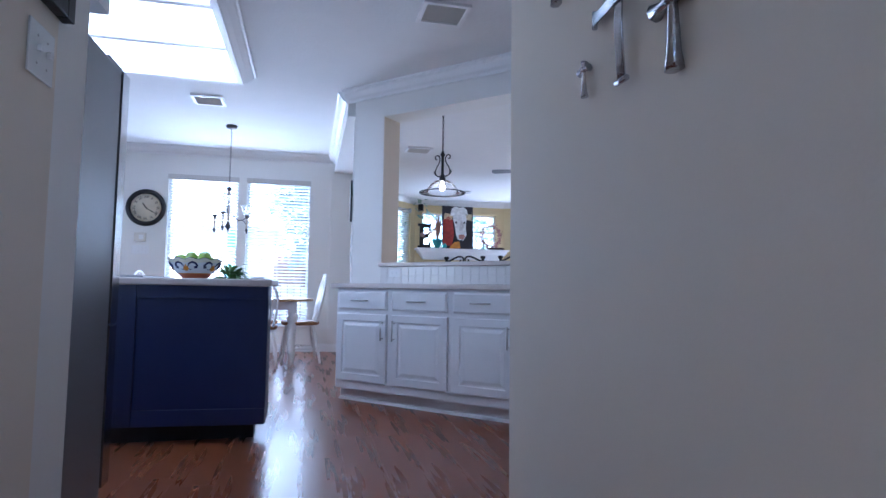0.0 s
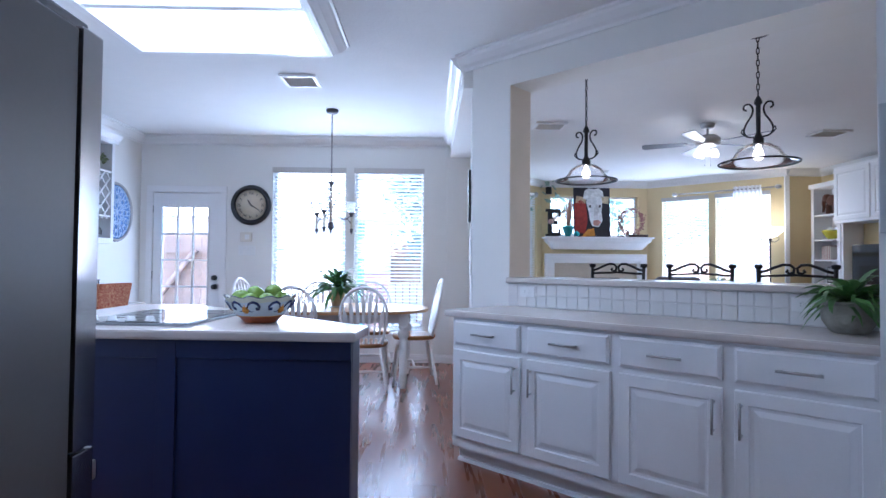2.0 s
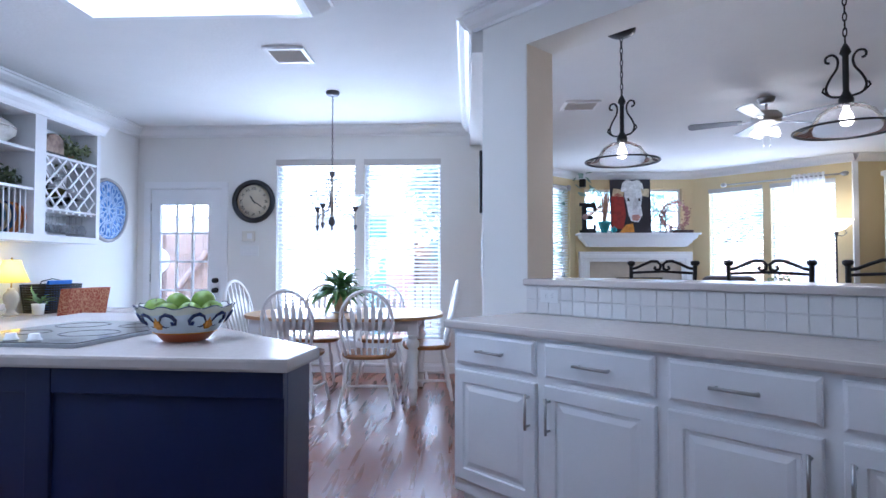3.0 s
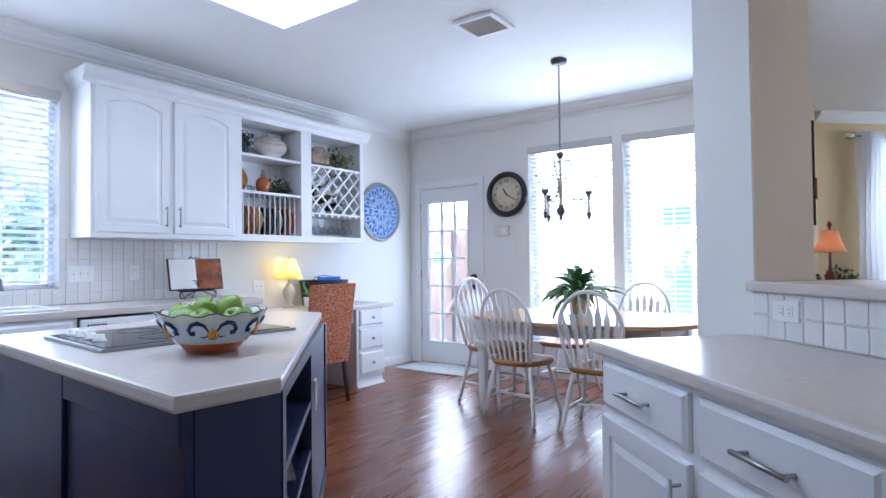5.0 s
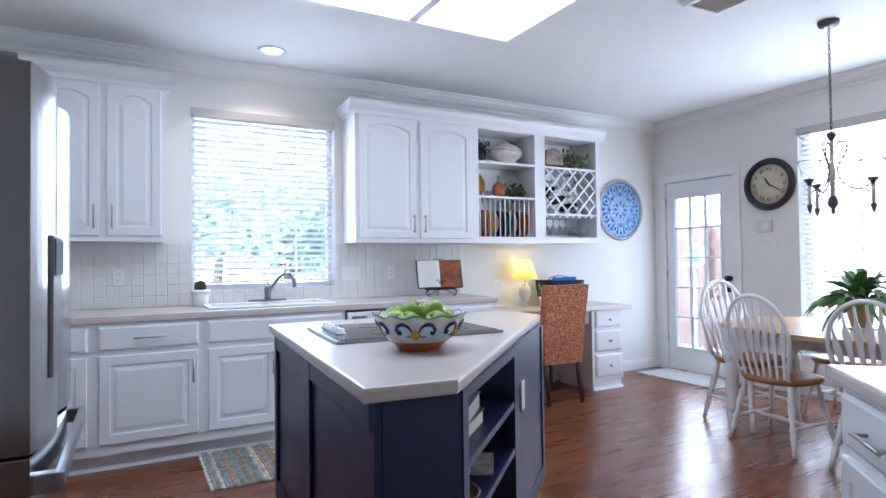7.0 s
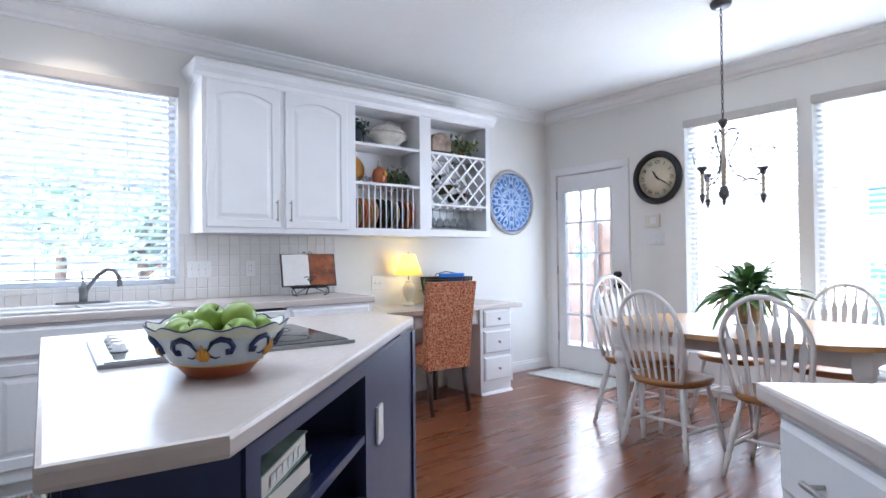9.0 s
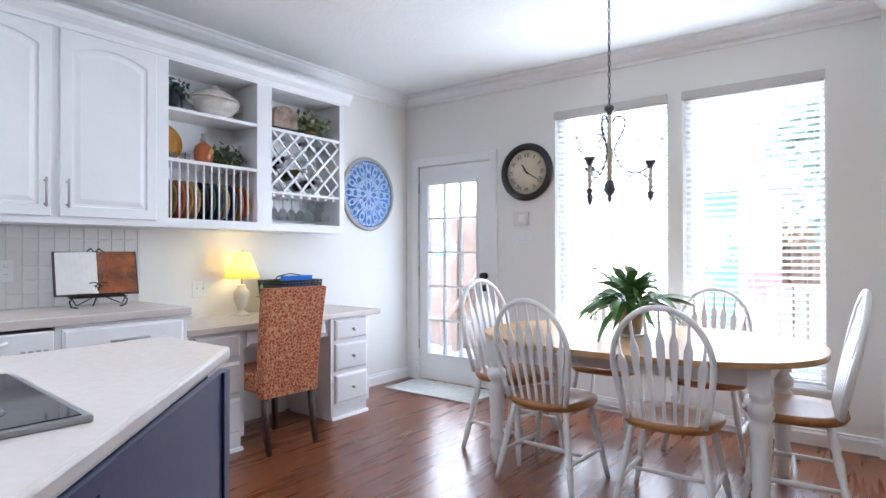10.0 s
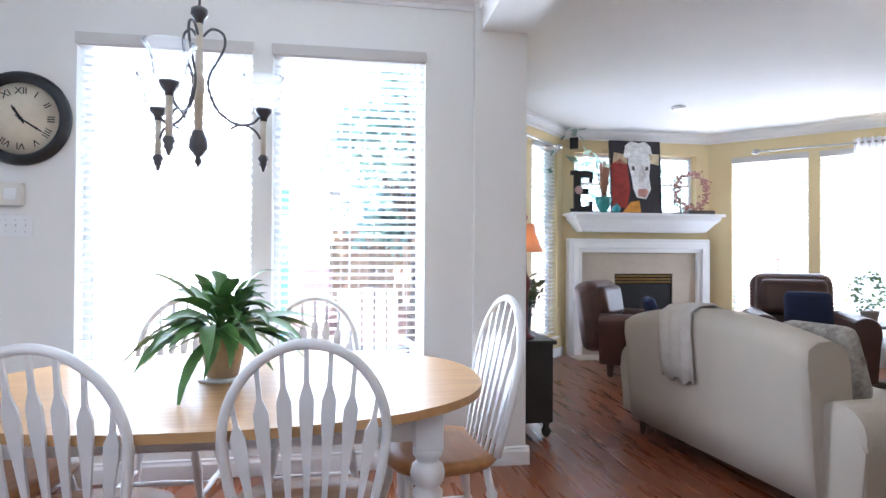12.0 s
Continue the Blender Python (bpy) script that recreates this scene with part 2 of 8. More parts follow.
def arc(cx, cy, r, a0, a1, n, ry=None):
    """Points (x, y) on an arc, in degrees."""
    return [(cx + r * math.cos(radians(a0 + (a1 - a0) * i / n)), cy + (ry or r) * math.sin(radians(a0 + (a1 - a0) * i / n))) for i in range(n + 1)]

# ---- structure ----
XA, YB, ZC = -3.57, 6.9, 2.745
DIAG = pose(0.27, 4.06, 0, 0, 0, -45)


def wall(name, x0, y0, x1, y1, holes=(), mat=WALL, z1=ZC, along="x", label="white painted plaster wall", z0=0.0):
    """A wall box with openings (a, b, low, high) along its length that go through it."""
    bm = B()
    lo, hi = (x0, x1) if along == "x" else (y0, y1)
    cuts = sorted(holes)
    pos = lo

    def put(a, b, c, d):
        if b - a > 1e-4 and d - c > 1e-4:
            box(bm, *((a, y0, c, b, y1, d) if along == "x" else (x0, a, c, x1, b, d)))

    for a, b, c, d in cuts:
        put(pos, a, z0, z1)
        put(a, b, z0, c)
        put(a, b, d, z1)
        pos = b
    put(pos, hi, z0, z1)
    return structure(name, bm, mat, label)


KW = (2.045, 3.13, 1.035, 2.375)
wall("wall_kitchen", XA - 0.16, 0.16, XA, YB + 0.16, [KW], along="y")
WINL, WINR, DOOR = (-1.972, -1.08, 0.36, 2.37), (-0.975, -0.123, 0.36, 2.37), (-3.415, -2.6, 0.0, 2.05)
wall("wall_dining", XA, YB, 0.16, YB + 0.16, [DOOR, WINL, WINR])
wall("wall_south", XA, 0.16, -0.7, 0.335)
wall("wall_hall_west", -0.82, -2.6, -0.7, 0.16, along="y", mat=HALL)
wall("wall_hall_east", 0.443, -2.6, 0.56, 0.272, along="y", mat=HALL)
# the opening here is unseen, added to let light into the hall
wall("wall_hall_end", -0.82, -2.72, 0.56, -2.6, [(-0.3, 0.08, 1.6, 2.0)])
wall("wall_kitchen_east", 0.56, 0.15, 2.75, 0.272)
wall("wall_kitchen_corner", 2.63, 0.272, 2.75, 1.7, along="y")
# diagonal wall with the pass-through
bm = B()
PT = 0.24
box(bm, 0, 0, 0, 0.34, PT, ZC)
box(bm, 0.34, 0, 0, 3.3, PT, 1.075)
box(bm, 0.34, 0, 2.45, 3.3, PT, ZC)
box(bm, 2.95, 0, 1.075, 3.3, PT, 2.45)
structure("wall_pass_through", bm, WALL, "white painted wall with a wide pass-through opening", m=DIAG)
bm = B()
box(bm, 0.34, 0.004, 1.113, 0.343, PT, 2.45)
structure("wall_reveal", bm, material("beige_paint", (0.83, 0.74, 0.63), 0.5, vary=0.04, scale=3), "beige painted reveal of the pass-through", m=DIAG)
# pier beside the opening, beam over it and pillar at its far end
wall("wall_beam", 0.2, 4.1, 0.47, YB - 0.04, z0=2.51, along="y", label="white painted beam over a wide opening")
wall("wall_pier", 0.271, 4.2, 0.47, 4.27, label="white painted end of the pass-through wall")
wall("wall_pillar", 0.16, YB - 0.04, 0.47, 7.3, label="white painted wall end beside the opening")
# living room shell
wall("wall_living_west", 0.3, 7.3, 0.47, 8.82, mat=YELLOW, along="y", label="pale yellow painted wall")
wall("wall_bay_return", 5.55, 8.71, 6.25, 8.87, mat=YELLOW, label="pale yellow painted wall")
wall("wall_living_east", 6.1, 1.5, 6.25, 8.71, mat=YELLOW, along="y", label="pale yellow painted wall")
wall("wall_living_south", 2.75, 1.5, 6.1, 1.62, mat=YELLOW, label="pale yellow painted wall")


def slanted(name, a, b, holes, mat=YELLOW, thick=0.16, label="pale yellow painted wall with windows"):
    """A wall from a to b with openings; the room lies to its right, the thickness to its left."""
    d = Vector((b[0] - a[0], b[1] - a[1]))
    m = pose(a[0], a[1], 0, 0, 0, math.degrees(math.atan2(d.y, d.x)))
    bm = B()
    pos = 0
    for p, q, c, e in holes:
        box(bm, pos, 0, 0, p, thick, ZC)
        box(bm, p, 0, 0, q, thick, c)
        box(bm, p, 0, e, q, thick, ZC)
        pos = q
    box(bm, pos, 0, 0, d.length, thick, ZC)
    structure(name, bm, mat, label, m=m)
    return m


LWA = slanted("wall_bay_west", (0.47, 8.78), (2.0, 10.31), [(0.55, 1.2, 0.25, 2.5), (1.35, 2.0, 0.25, 2.5)])
LWF = slanted("wall_fireplace", (2.0, 10.31), (3.95, 10.31), [(0.15, 1.78, 1.74, 2.48)], label="pale yellow painted wall over a fireplace")
LWB = slanted("wall_bay_east", (3.95, 10.31), (5.55, 8.71), [(0.27, 1.08, 0.3, 2.43), (1.19, 2.03, 0.3, 2.43)])
# ceiling and floor
FOOT = [(XA - 0.16, 0.16), (-0.82, 0.16), (-0.82, -2.72), (0.56, -2.72), (0.56, 0.15), (2.75, 0.15), (2.75, 1.5), (6.3, 1.5), (6.3, 8.87), (5.62, 8.87), (4.02, 10.47), (1.93, 10.47), (0.3, 8.84), (0.3, YB + 0.16), (XA - 0.16, YB + 0.16)]
bm = B()
prism(bm, FOOT, ZC, ZC + 0.1)
structure("ceiling", bm, CEIL, "white textured plaster ceiling")
bm = B()
prism(bm, FOOT, -0.12, -0.006)
FLOOR = structure("floor", bm, JOINT, "reddish-brown laminate plank floor")
bm = B()
box(bm, -60, -60, -0.5, 60, 80, -0.14)
structure("ground", bm, material("patio_concrete", (0.5, 0.48, 0.45), 0.9, vary=0.15, scale=1, fine=20), "pale concrete patio outside")

# ---- mouldings ----
CROWN = [(0, 2.635), (0.012, 2.635), (0.018, 2.655), (0.045, 2.67), (0.075, 2.705), (0.08, 2.725), (0.095, 2.73), (0.095, ZC), (0, ZC)]
BASEB = [(0, 0), (0.018, 0), (0.018, 0.075), (0.012, 0.088), (0.012, 0.1), (0, 0.105)]


def run(name, profile, a, b, out, m=Matrix(), mat=TRIM, label="white painted moulding"):
    bm = B()
    sweep(bm, profile, a, b, out, m)
    return structure(name, bm, mat, label)


run("crown_kitchen", CROWN, (XA, 0.335), (XA, YB), (1, 0))
run("crown_dining", CROWN, (XA, YB), (0.2, YB), (0, -1))
run("crown_beam", CROWN, (0.2, YB), (0.2, 4.13), (-1, 0))
run("crown_diagonal", CROWN, (0.0, 0), (2.46, 0), (0, -1), DIAG)
run("crown_pier", CROWN, (0.2, 4.13), (0.27, 4.06), (-1, -1))
run("crown_bay_west", CROWN, (0, 0), (2.164, 0), (0, -1), LWA)
run("crown_fireplace", CROWN, (0, 0), (1.95, 0), (0, -1), LWF)
run("crown_bay_east", CROWN, (0, 0), (2.263, 0), (0, -1), LWB)
run("crown_living_east", CROWN, (6.1, 1.62), (6.1, 8.71), (-1, 0))
run("crown_return", CROWN, (5.55, 8.71), (6.1, 8.71), (0, -1))
run("baseboard_kitchen", BASEB, (XA, 5.8), (XA, YB), (1, 0))
run("baseboard_dining", BASEB, (-2.52, YB), (0.16, YB), (0, -1))
run("baseboard_pillar", BASEB, (0.14, YB - 0.04), (0.49, YB - 0.04), (0, -1))
run("baseboard_pillar_side", BASEB, (0.16, YB), (0.16, YB - 0.04), (-1, 0))
run("baseboard_pillar_end", BASEB, (0.47, YB - 0.04), (0.47, 8.8), (1, 0))
run("baseboard_bay_west", BASEB, (0, 0), (2.164, 0), (0, -1), LWA)
run("baseboard_bay_east", BASEB, (0, 0), (2.263, 0), (0, -1), LWB)
run("baseboard_hall_east", BASEB, (0.443, -2.6), (0.443, 0.272), (-1, 0))
run("baseboard_hall_west", BASEB, (-0.7, -2.6), (-0.7, 0.335), (1, 0))
run("trim_bay_corner", [(0, 0), (0.03, 0), (0.03, 2.64), (0, 2.64)], (5.49, 8.69), (5.56, 8.69), (0, -1))

# ---- windows ----
# greyer than the trim: the shade on the valance is in its colour
VALANCE = material("valance_paint", (0.56, 0.53, 0.5), 0.5, vary=0.03, scale=6)
BLIND = sheer("blind_slat", (0.92, 0.92, 0.92), 0.7)


def window(n, m, w, z0, z1, depth=0.1, grid=(2, 2), slats=True, tilt=38, label="white framed window with a lowered horizontal blind", drop=1.0, sill=True, pitch=0.044):
    """A window in an opening: frame, sashes, panes, muntins, head rail and blind. Local x along, y outward, z up."""
    t = thing("window_%d" % n, label, "window", m, kind="structure")
    f = 0.035
    bm = B()
    for a in ((0, z0, f, z1), (w - f, z0, w, z1), (f, z0, w - f, z0 + f), (f, z1 - f, w - f, z1)):
        box(bm, a[0], depth, a[1], a[2], depth + 0.05, a[3], 0.004)
    part("window_frame", bm, TRIM, t)
    zm = (z0 + z1) / 2
    bm = B()
    box(bm, f, depth + 0.006, zm - 0.014, w - f, depth + 0.046, zm + 0.014, 0.004)
    part("meeting_rail", bm, TRIM, t)
    for half, (a, b) in enumerate(((z0 + f, zm - 0.022), (zm + 0.022, z1 - f))):
        bm = B()
        for i in range(1, grid[0] + 1):
            x = f + (w - 2 * f) * i / (grid[0] + 1)
            box(bm, x - 0.005, depth + 0.015, a, x + 0.005, depth + 0.035, b)
        for j in range(1, grid[1] + 1):
            z = a + (b - a) * j / (grid[1] + 1)
            box(bm, f, depth + 0.017, z - 0.005, w - f, depth + 0.033, z + 0.005)
        part("muntins", bm, TRIM, t)
        bm = B()
        box(bm, f, depth + 0.023, a, w - f, depth + 0.027, b)
        pane = part("pane", bm, GLASS, t)
        pane.visible_shadow = False
    if sill:
        bm = B()
        box(bm, -0.03, -0.03, z0 - 0.025, w + 0.03, depth, z0 - 0.002, 0.006)
        part("window_sill", bm, TRIM, t)
    if slats:
        bm = B()
        box(bm, 0.004, -0.012, z1 - 0.065, w - 0.004, 0.05, z1 - 0.002, 0.004)
        box(bm, -0.004, -0.02, z1 - 0.058, w + 0.004, -0.012, z1 + 0.004, 0.003)
        part("valance", bm, VALANCE, t)
        proto = None
        k = int((z1 - z0 - 0.1) * drop / pitch)
        for i in range(k):
            z = z1 - 0.085 - i * pitch
            if proto is None:
                bm = B()
                box(bm, 0.008, -0.022, -0.0015, w - 0.008, 0.022, 0.0015)
                proto = part("slat", bm, BLIND, t)
                o = proto
            else:
                o = new("slat", proto.data)
                o.parent = t
            o.matrix_basis = pose(0, 0.045, z, tilt, 0, 0)
        bm = B()
        box(bm, 0.008, 0.025, z1 - 0.1 - k * pitch, w - 0.008, 0.065, z1 - 0.085 - k * pitch, 0.003)
        part("bottom_rail", bm, TRIM, t)
        bm = B()
        for x in (0.1, w - 0.1):
            box(bm, x - 0.0015, 0.018, z1 - 0.09 - k * pitch, x + 0.0015, 0.021, z1 - 0.05)
        box(bm, w - 0.06, 0.01, z1 - 0.75, w - 0.055, 0.014, z1 - 0.06)
        part("cords", bm, TRIM, t)
    return t


window(1, pose(XA, KW[0], 0, 0, 0, 90), KW[1] - KW[0], KW[2], KW[3], tilt=-24, grid=(3, 1), sill=False, pitch=0.046)
window(2, pose(WINL[0], YB, 0), WINL[1] - WINL[0], WINL[2], WINL[3], tilt=-20, grid=(1, 1))
window(3, pose(WINR[0], YB, 0), WINR[1] - WINR[0], WINR[2], WINR[3], tilt=-20, grid=(1, 1))
for i, (m, a, b, z0, z1) in enumerate(((LWA, 0.55, 1.2, 0.25, 2.5), (LWA, 1.35, 2.0, 0.25, 2.5), (LWB, 0.27, 1.08, 0.3, 2.43), (LWB, 1.19, 2.03, 0.3, 2.43))):
    window(4 + i, m @ pose(a, 0, 0), b - a, z0, z1, tilt=-28, grid=(1, 1))
window(8, LWF @ pose(0.15, 0, 0), 1.63, 1.74, 2.48, grid=(3, 1), slats=False, label="low white framed window over the mantel")

# ---- back door ----
d = thing("door_1", "white back door with fifteen glass lights, closed", "door", pose(DOOR[0], YB, 0), kind="structure")
DW, DH = DOOR[1] - DOOR[0], 2.045
bm = B()
gx0, gx1, gz0, gz1 = 0.105, 0.66, 0.26, 1.87
for a in ((0.003, 0.012, gx0, DH), (gx1, 0.012, DW - 0.003, DH), (gx0, 0.012, gx1, gz0), (gx0, gz1, gx1, DH)):
    box(bm, a[0], 0.01, a[1], a[2], 0.055, a[3])
part("door_slab", bm, TRIM, d)
bm = B()
for a in ((gx0 - 0.02, gz0 - 0.02, gx0, gz1 + 0.02), (gx1, gz0 - 0.02, gx1 + 0.02, gz1 + 0.02), (gx0, gz0 - 0.02, gx1, gz0), (gx0, gz1, gx1, gz1 + 0.02)):
    box(bm, a[0], 0.0, a[1], a[2], 0.012, a[3], 0.004)
part("glazing_bead", bm, TRIM, d)
bm = B()
for i in (1, 2):
    x = gx0 + (gx1 - gx0) * i / 3
    box(bm, x - 0.011, 0.012, gz0, x + 0.011, 0.05, gz1, 0.003)
for j in (1, 2, 3, 4):
    z = gz0 + (gz1 - gz0) * j / 5
    box(bm, gx0, 0.014, z - 0.011, gx1, 0.048, z + 0.011, 0.003)
part("muntins", bm, TRIM, d)
for i in range(3):
    for j in range(5):
        bm = B()
        x, z = gx0 + (gx1 - gx0) * i / 3, gz0 + (gz1 - gz0) * j / 5
        box(bm, x + 0.011, 0.03, z + 0.011, x + (gx1 - gx0) / 3 - 0.011, 0.034, z + (gz1 - gz0) / 5 - 0.011)
        part("pane", bm, GLASS, d).visible_shadow = False
for z in (0.905, 1.015):
    bm = B()
    lathe(bm, [(0.03, 0), (0.03, 0.008), (0.012, 0.014), (0.012, 0.03), (0.027, 0.04), (0.03, 0.052), (0.022, 0.065), (0.0005, 0.068)], 16, pose(DW - 0.058, 0.008, z, 90, 0, 0))
    part("door_knob" if z < 1 else "deadbolt", bm, BLACK, d, "black door knob" if z < 1 else "black deadbolt")
bm = B()
for a in ((-0.075, 0, -0.001, 2.055), (DW + 0.001, 0, DW + 0.075, 2.055), (-0.075, 2.055, DW + 0.075, 2.13)):
    box(bm, a[0], -0.016, a[1], a[2], 0.002, a[3], 0.005)
part("casing", bm, TRIM, d)
for z in (0.3, 1.0, 1.8):
    bm = B()
    lathe(bm, [(0.007, 0), (0.007, 0.09)], 8, pose(0.0, -0.003, z))
    part("hinge", bm, NICKEL, d)

# ---- kitchen ----
def loop_points(x0, z0, x1, z1, off, rise):
    """A rectangle inset by off; rise: the arch of its top edge."""
    a, b, c, d = x0 + off, z0 + off, x1 - off, z1 - off
    pts = [(a, b), (c, b)]
    n = 10
    for i in range(n + 1):
        u = i / n
        pts.append((c + (a - c) * u, d - rise * (2 * u - 1) ** 2 if rise else d))
    return pts


def nested(bm, x0, z0, x1, z1, steps, y=0.0, rise=0.0, thick=0.02):
    """A panel whose front is stepped by (inset, depth, arched) loops; front at y - thick."""
    rings = []
    for off, dep, arched in [(0, thick, False)] + steps:
        rings.append([bm.verts.new((px, y - thick + dep, pz)) for px, pz in loop_points(x0, z0, x1, z1, off, rise if arched else 0)])
    k = len(rings[0])
    for a, b in zip(rings, rings[1:]):
        for i in range(k):
            bm.faces.new((a[i], a[(i + 1) % k], b[(i + 1) % k], b[i]))
    bm.faces.new(rings[-1])
    return bm


DOOR_STEPS = [(0, 0.004, False), (0.004, 0, False), (0.055, 0, True), (0.06, 0.008, True), (0.072, 0.008, True), (0.095, 0.001, True)]
DRAWER_STEPS = [(0, 0.008, False), (0.006, 0.006, False), (0.014, 0.0, False)]


def pull(parent, x, z, length, vertical, y=-0.02):
    """A round bar pull on two posts."""
    bm = B()
    h = length / 2
    ax = Vector((0, 0, 1)) if vertical else Vector((1, 0, 0))
    c = Vector((x, y - 0.03, z))
    tube(bm, [c - ax * h, c + ax * h], 0.006, 10)
    for sgn in (-1, 1):
        q = c + ax * (h - 0.015) * sgn
        tube(bm, [q, q + Vector((0, 0.03, 0))], 0.005, 8)
    part("handle", bm, NICKEL, parent, "brushed nickel bar handle")


def knob(parent, x, z, y=-0.02):
    bm = B()
    lathe(bm, [(0.006, 0), (0.005, 0.012), (0.013, 0.02), (0.014, 0.026), (0.006, 0.031)], 12, pose(x, y, z, 90, 0, 0))
    part("knob", bm, NICKEL, parent, "brushed nickel round knob")


def cabinet_door(parent, x0, z0, x1, z1, side="r", arch=0.0, low=False, length=0.15, mat=CAB, handle=True):
    bm = B()
    nested(bm, x0, z0, x1, z1, DOOR_STEPS, rise=arch)
    dd = part("door", bm, mat, parent)
    if handle:
        hx = x1 - 0.03 if side == "r" else x0 + 0.03
        pull(dd, hx, z0 + 0.045 + length / 2 if low else z1 - 0.045 - length / 2, length, True)
    return dd


def drawer(parent, x0, z0, x1, z1, handle="bar", length=0.14, mat=CAB):
    bm = B()
    nested(bm, x0, z0, x1, z1, DRAWER_STEPS)
    dd = part("drawer_front", bm, mat, parent)
    if handle == "bar":
        pull(dd, (x0 + x1) / 2, (z0 + z1) / 2, length, False)
    elif handle == "knob":
        knob(dd, (x0 + x1) / 2, (z0 + z1) / 2)
    return dd


def base_unit(m, x0, x1, depth=0.6, top=0.88, label="white painted base cabinet under a pale worktop", drawers=True, doors=(), pull_drawer=True, toe=0.1, group="white base cabinets"):
    """A base cabinet; x0..x1 along its front, front at y = 0."""
    t = thing("base_cabinet", label, "cabinet", m, group)
    bm = B()
    box(bm, x0, 0.0, toe, x1, depth, top)
    part("body", bm, CAB, t)
    bm = B()
    box(bm, x0, 0.065, 0, x1, 0.08, toe)
    sweep(bm, [(0, 0), (0.02, 0), (0.014, 0.018), (0, 0.02)], (x0, 0.065), (x1, 0.065), (0, -1))
    part("toe_kick", bm, CAB, t)
    if drawers:
        drawer(t, x0 + 0.025, 0.715, x1 - 0.025, 0.862, "bar" if pull_drawer else "", min(0.2, (x1 - x0) * 0.3))
    for a, b, s in doors:
        cabinet_door(t, a, 0.165, b, 0.685, s)
    return t


WA = pose(-2.965, 0, 0, 0, 0, 90)
base_unit(WA, 0.34, 1.46, doors=((0.37, 0.9, "r"), (0.92, 1.43, "l")))
base_unit(WA, 1.46, 2.06, doors=((1.49, 2.03, "r"),))
base_unit(WA, 2.06, 3.005, doors=((2.09, 2.52, "r"), (2.56, 2.98, "l")), pull_drawer=False)
base_unit(WA, 3.645, 4.29, doors=((3.67, 4.26, "l"),))
# dishwasher
t = thing("dishwasher", "white dishwasher built in under the worktop", "dishwasher", WA)
WHITE_ENAMEL = material("white_enamel", (0.82, 0.82, 0.81), 0.2, vary=0.01)
bm = B()
box(bm, 3.008, 0.0, 0.1, 3.642, 0.58, 0.87)
part("body", bm, material("dark_gap", (0.03, 0.03, 0.03), 0.6), t)
bm = B()
box(bm, 3.015, -0.022, 0.16, 3.635, -0.001, 0.735, 0.006)
part("door", bm, WHITE_ENAMEL, t)
bm = B()
box(bm, 3.015, -0.03, 0.74, 3.635, -0.001, 0.865, 0.008)
cp = part("control_panel", bm, WHITE_ENAMEL, t)
bm = B()
for k in range(7):
    box(bm, 3.05 + k * 0.016, -0.032, 0.8, 3.06 + k * 0.016, -0.0295, 0.835)
part("vent", bm, BLACK, cp, "black vent slots")
bm = B()
tube(bm, [(3.28, -0.032, 0.83), (3.33, -0.045, 0.815), (3.4, -0.045, 0.815), (3.45, -0.032, 0.83)], 0.007)
part("handle", bm, WHITE_ENAMEL, cp)
bm = B()
for k in range(4):
    box(bm, 3.5 + k * 0.03, -0.0315, 0.775, 3.518 + k * 0.03, -0.0295, 0.783)
part("label_bars", bm, STEEL, cp)
bm = B()
box(bm, 3.01, 0.07, 0.0, 3.64, 0.085, 0.1)
part("toe_kick", bm, CAB, t)

# worktop with sink cut-out
t = thing("worktop", "pale beige solid-surface worktop along the wall", "worktop")
bm = B()
XE = -2.94
ZT0, ZT1 = 0.88, 0.925
box(bm, XA, 0.336, ZT0, XE, 2.14, ZT1, 0.008)
box(bm, XA, 2.92, ZT0, XE, 4.31, ZT1, 0.008)
box(bm, XA, 2.13, ZT0, -3.42, 2.93, ZT1 - 0.0005)
box(bm, -3.06, 2.13, ZT0, XE, 2.93, ZT1 - 0.0005, 0.008)
part("slab", bm, TOP, t)
t = thing("sink", "white double-bowl drop-in kitchen sink", "sink", pose(-3.24, 2.53, 0.925))
bm = B()
for a in ((-0.22, -0.43, -0.165, 0.43), (0.165, -0.43, 0.21, 0.43), (-0.165, -0.43, 0.165, -0.385), (-0.165, 0.385, 0.165, 0.43), (-0.165, -0.015, 0.165, 0.015)):
    box(bm, a[0], a[1], 0.0005, a[2], a[3], 0.016, 0.006)
part("rim", bm, WHITE_ENAMEL, t)
for y0, y1 in ((-0.384, -0.016), (0.016, 0.384)):
    bm = B()
    box(bm, -0.164, y0, -0.16, 0.164, y1, -0.15)
    for a in ((-0.164, y0, -0.156, y1), (0.156, y0, 0.164, y1), (-0.156, y0, 0.156, y0 + 0.008), (-0.156, y1 - 0.008, 0.156, y1)):
        box(bm, a[0], a[1], -0.15, a[2], a[3], 0.001)
    part("bowl", bm, WHITE_ENAMEL, t)
t = thing("faucet", "brushed nickel gooseneck kitchen faucet with a lever", "faucet", pose(-3.43, 2.56, 0.941))
bm = B()
prism(bm, [(x, y) for x, y in arc(0, 0, 0.03, 0, 345, 23, 0.14)], 0, 0.014, 0.004)
part("base_plate", bm, FAUCET, t)
bm = B()
lathe(bm, [(0.024, 0.014), (0.022, 0.05), (0.026, 0.07), (0.026, 0.1), (0.018, 0.115), (0.008, 0.13)], 14, pose(0, 0, 0))
part("body", bm, FAUCET, t)
bm = B()
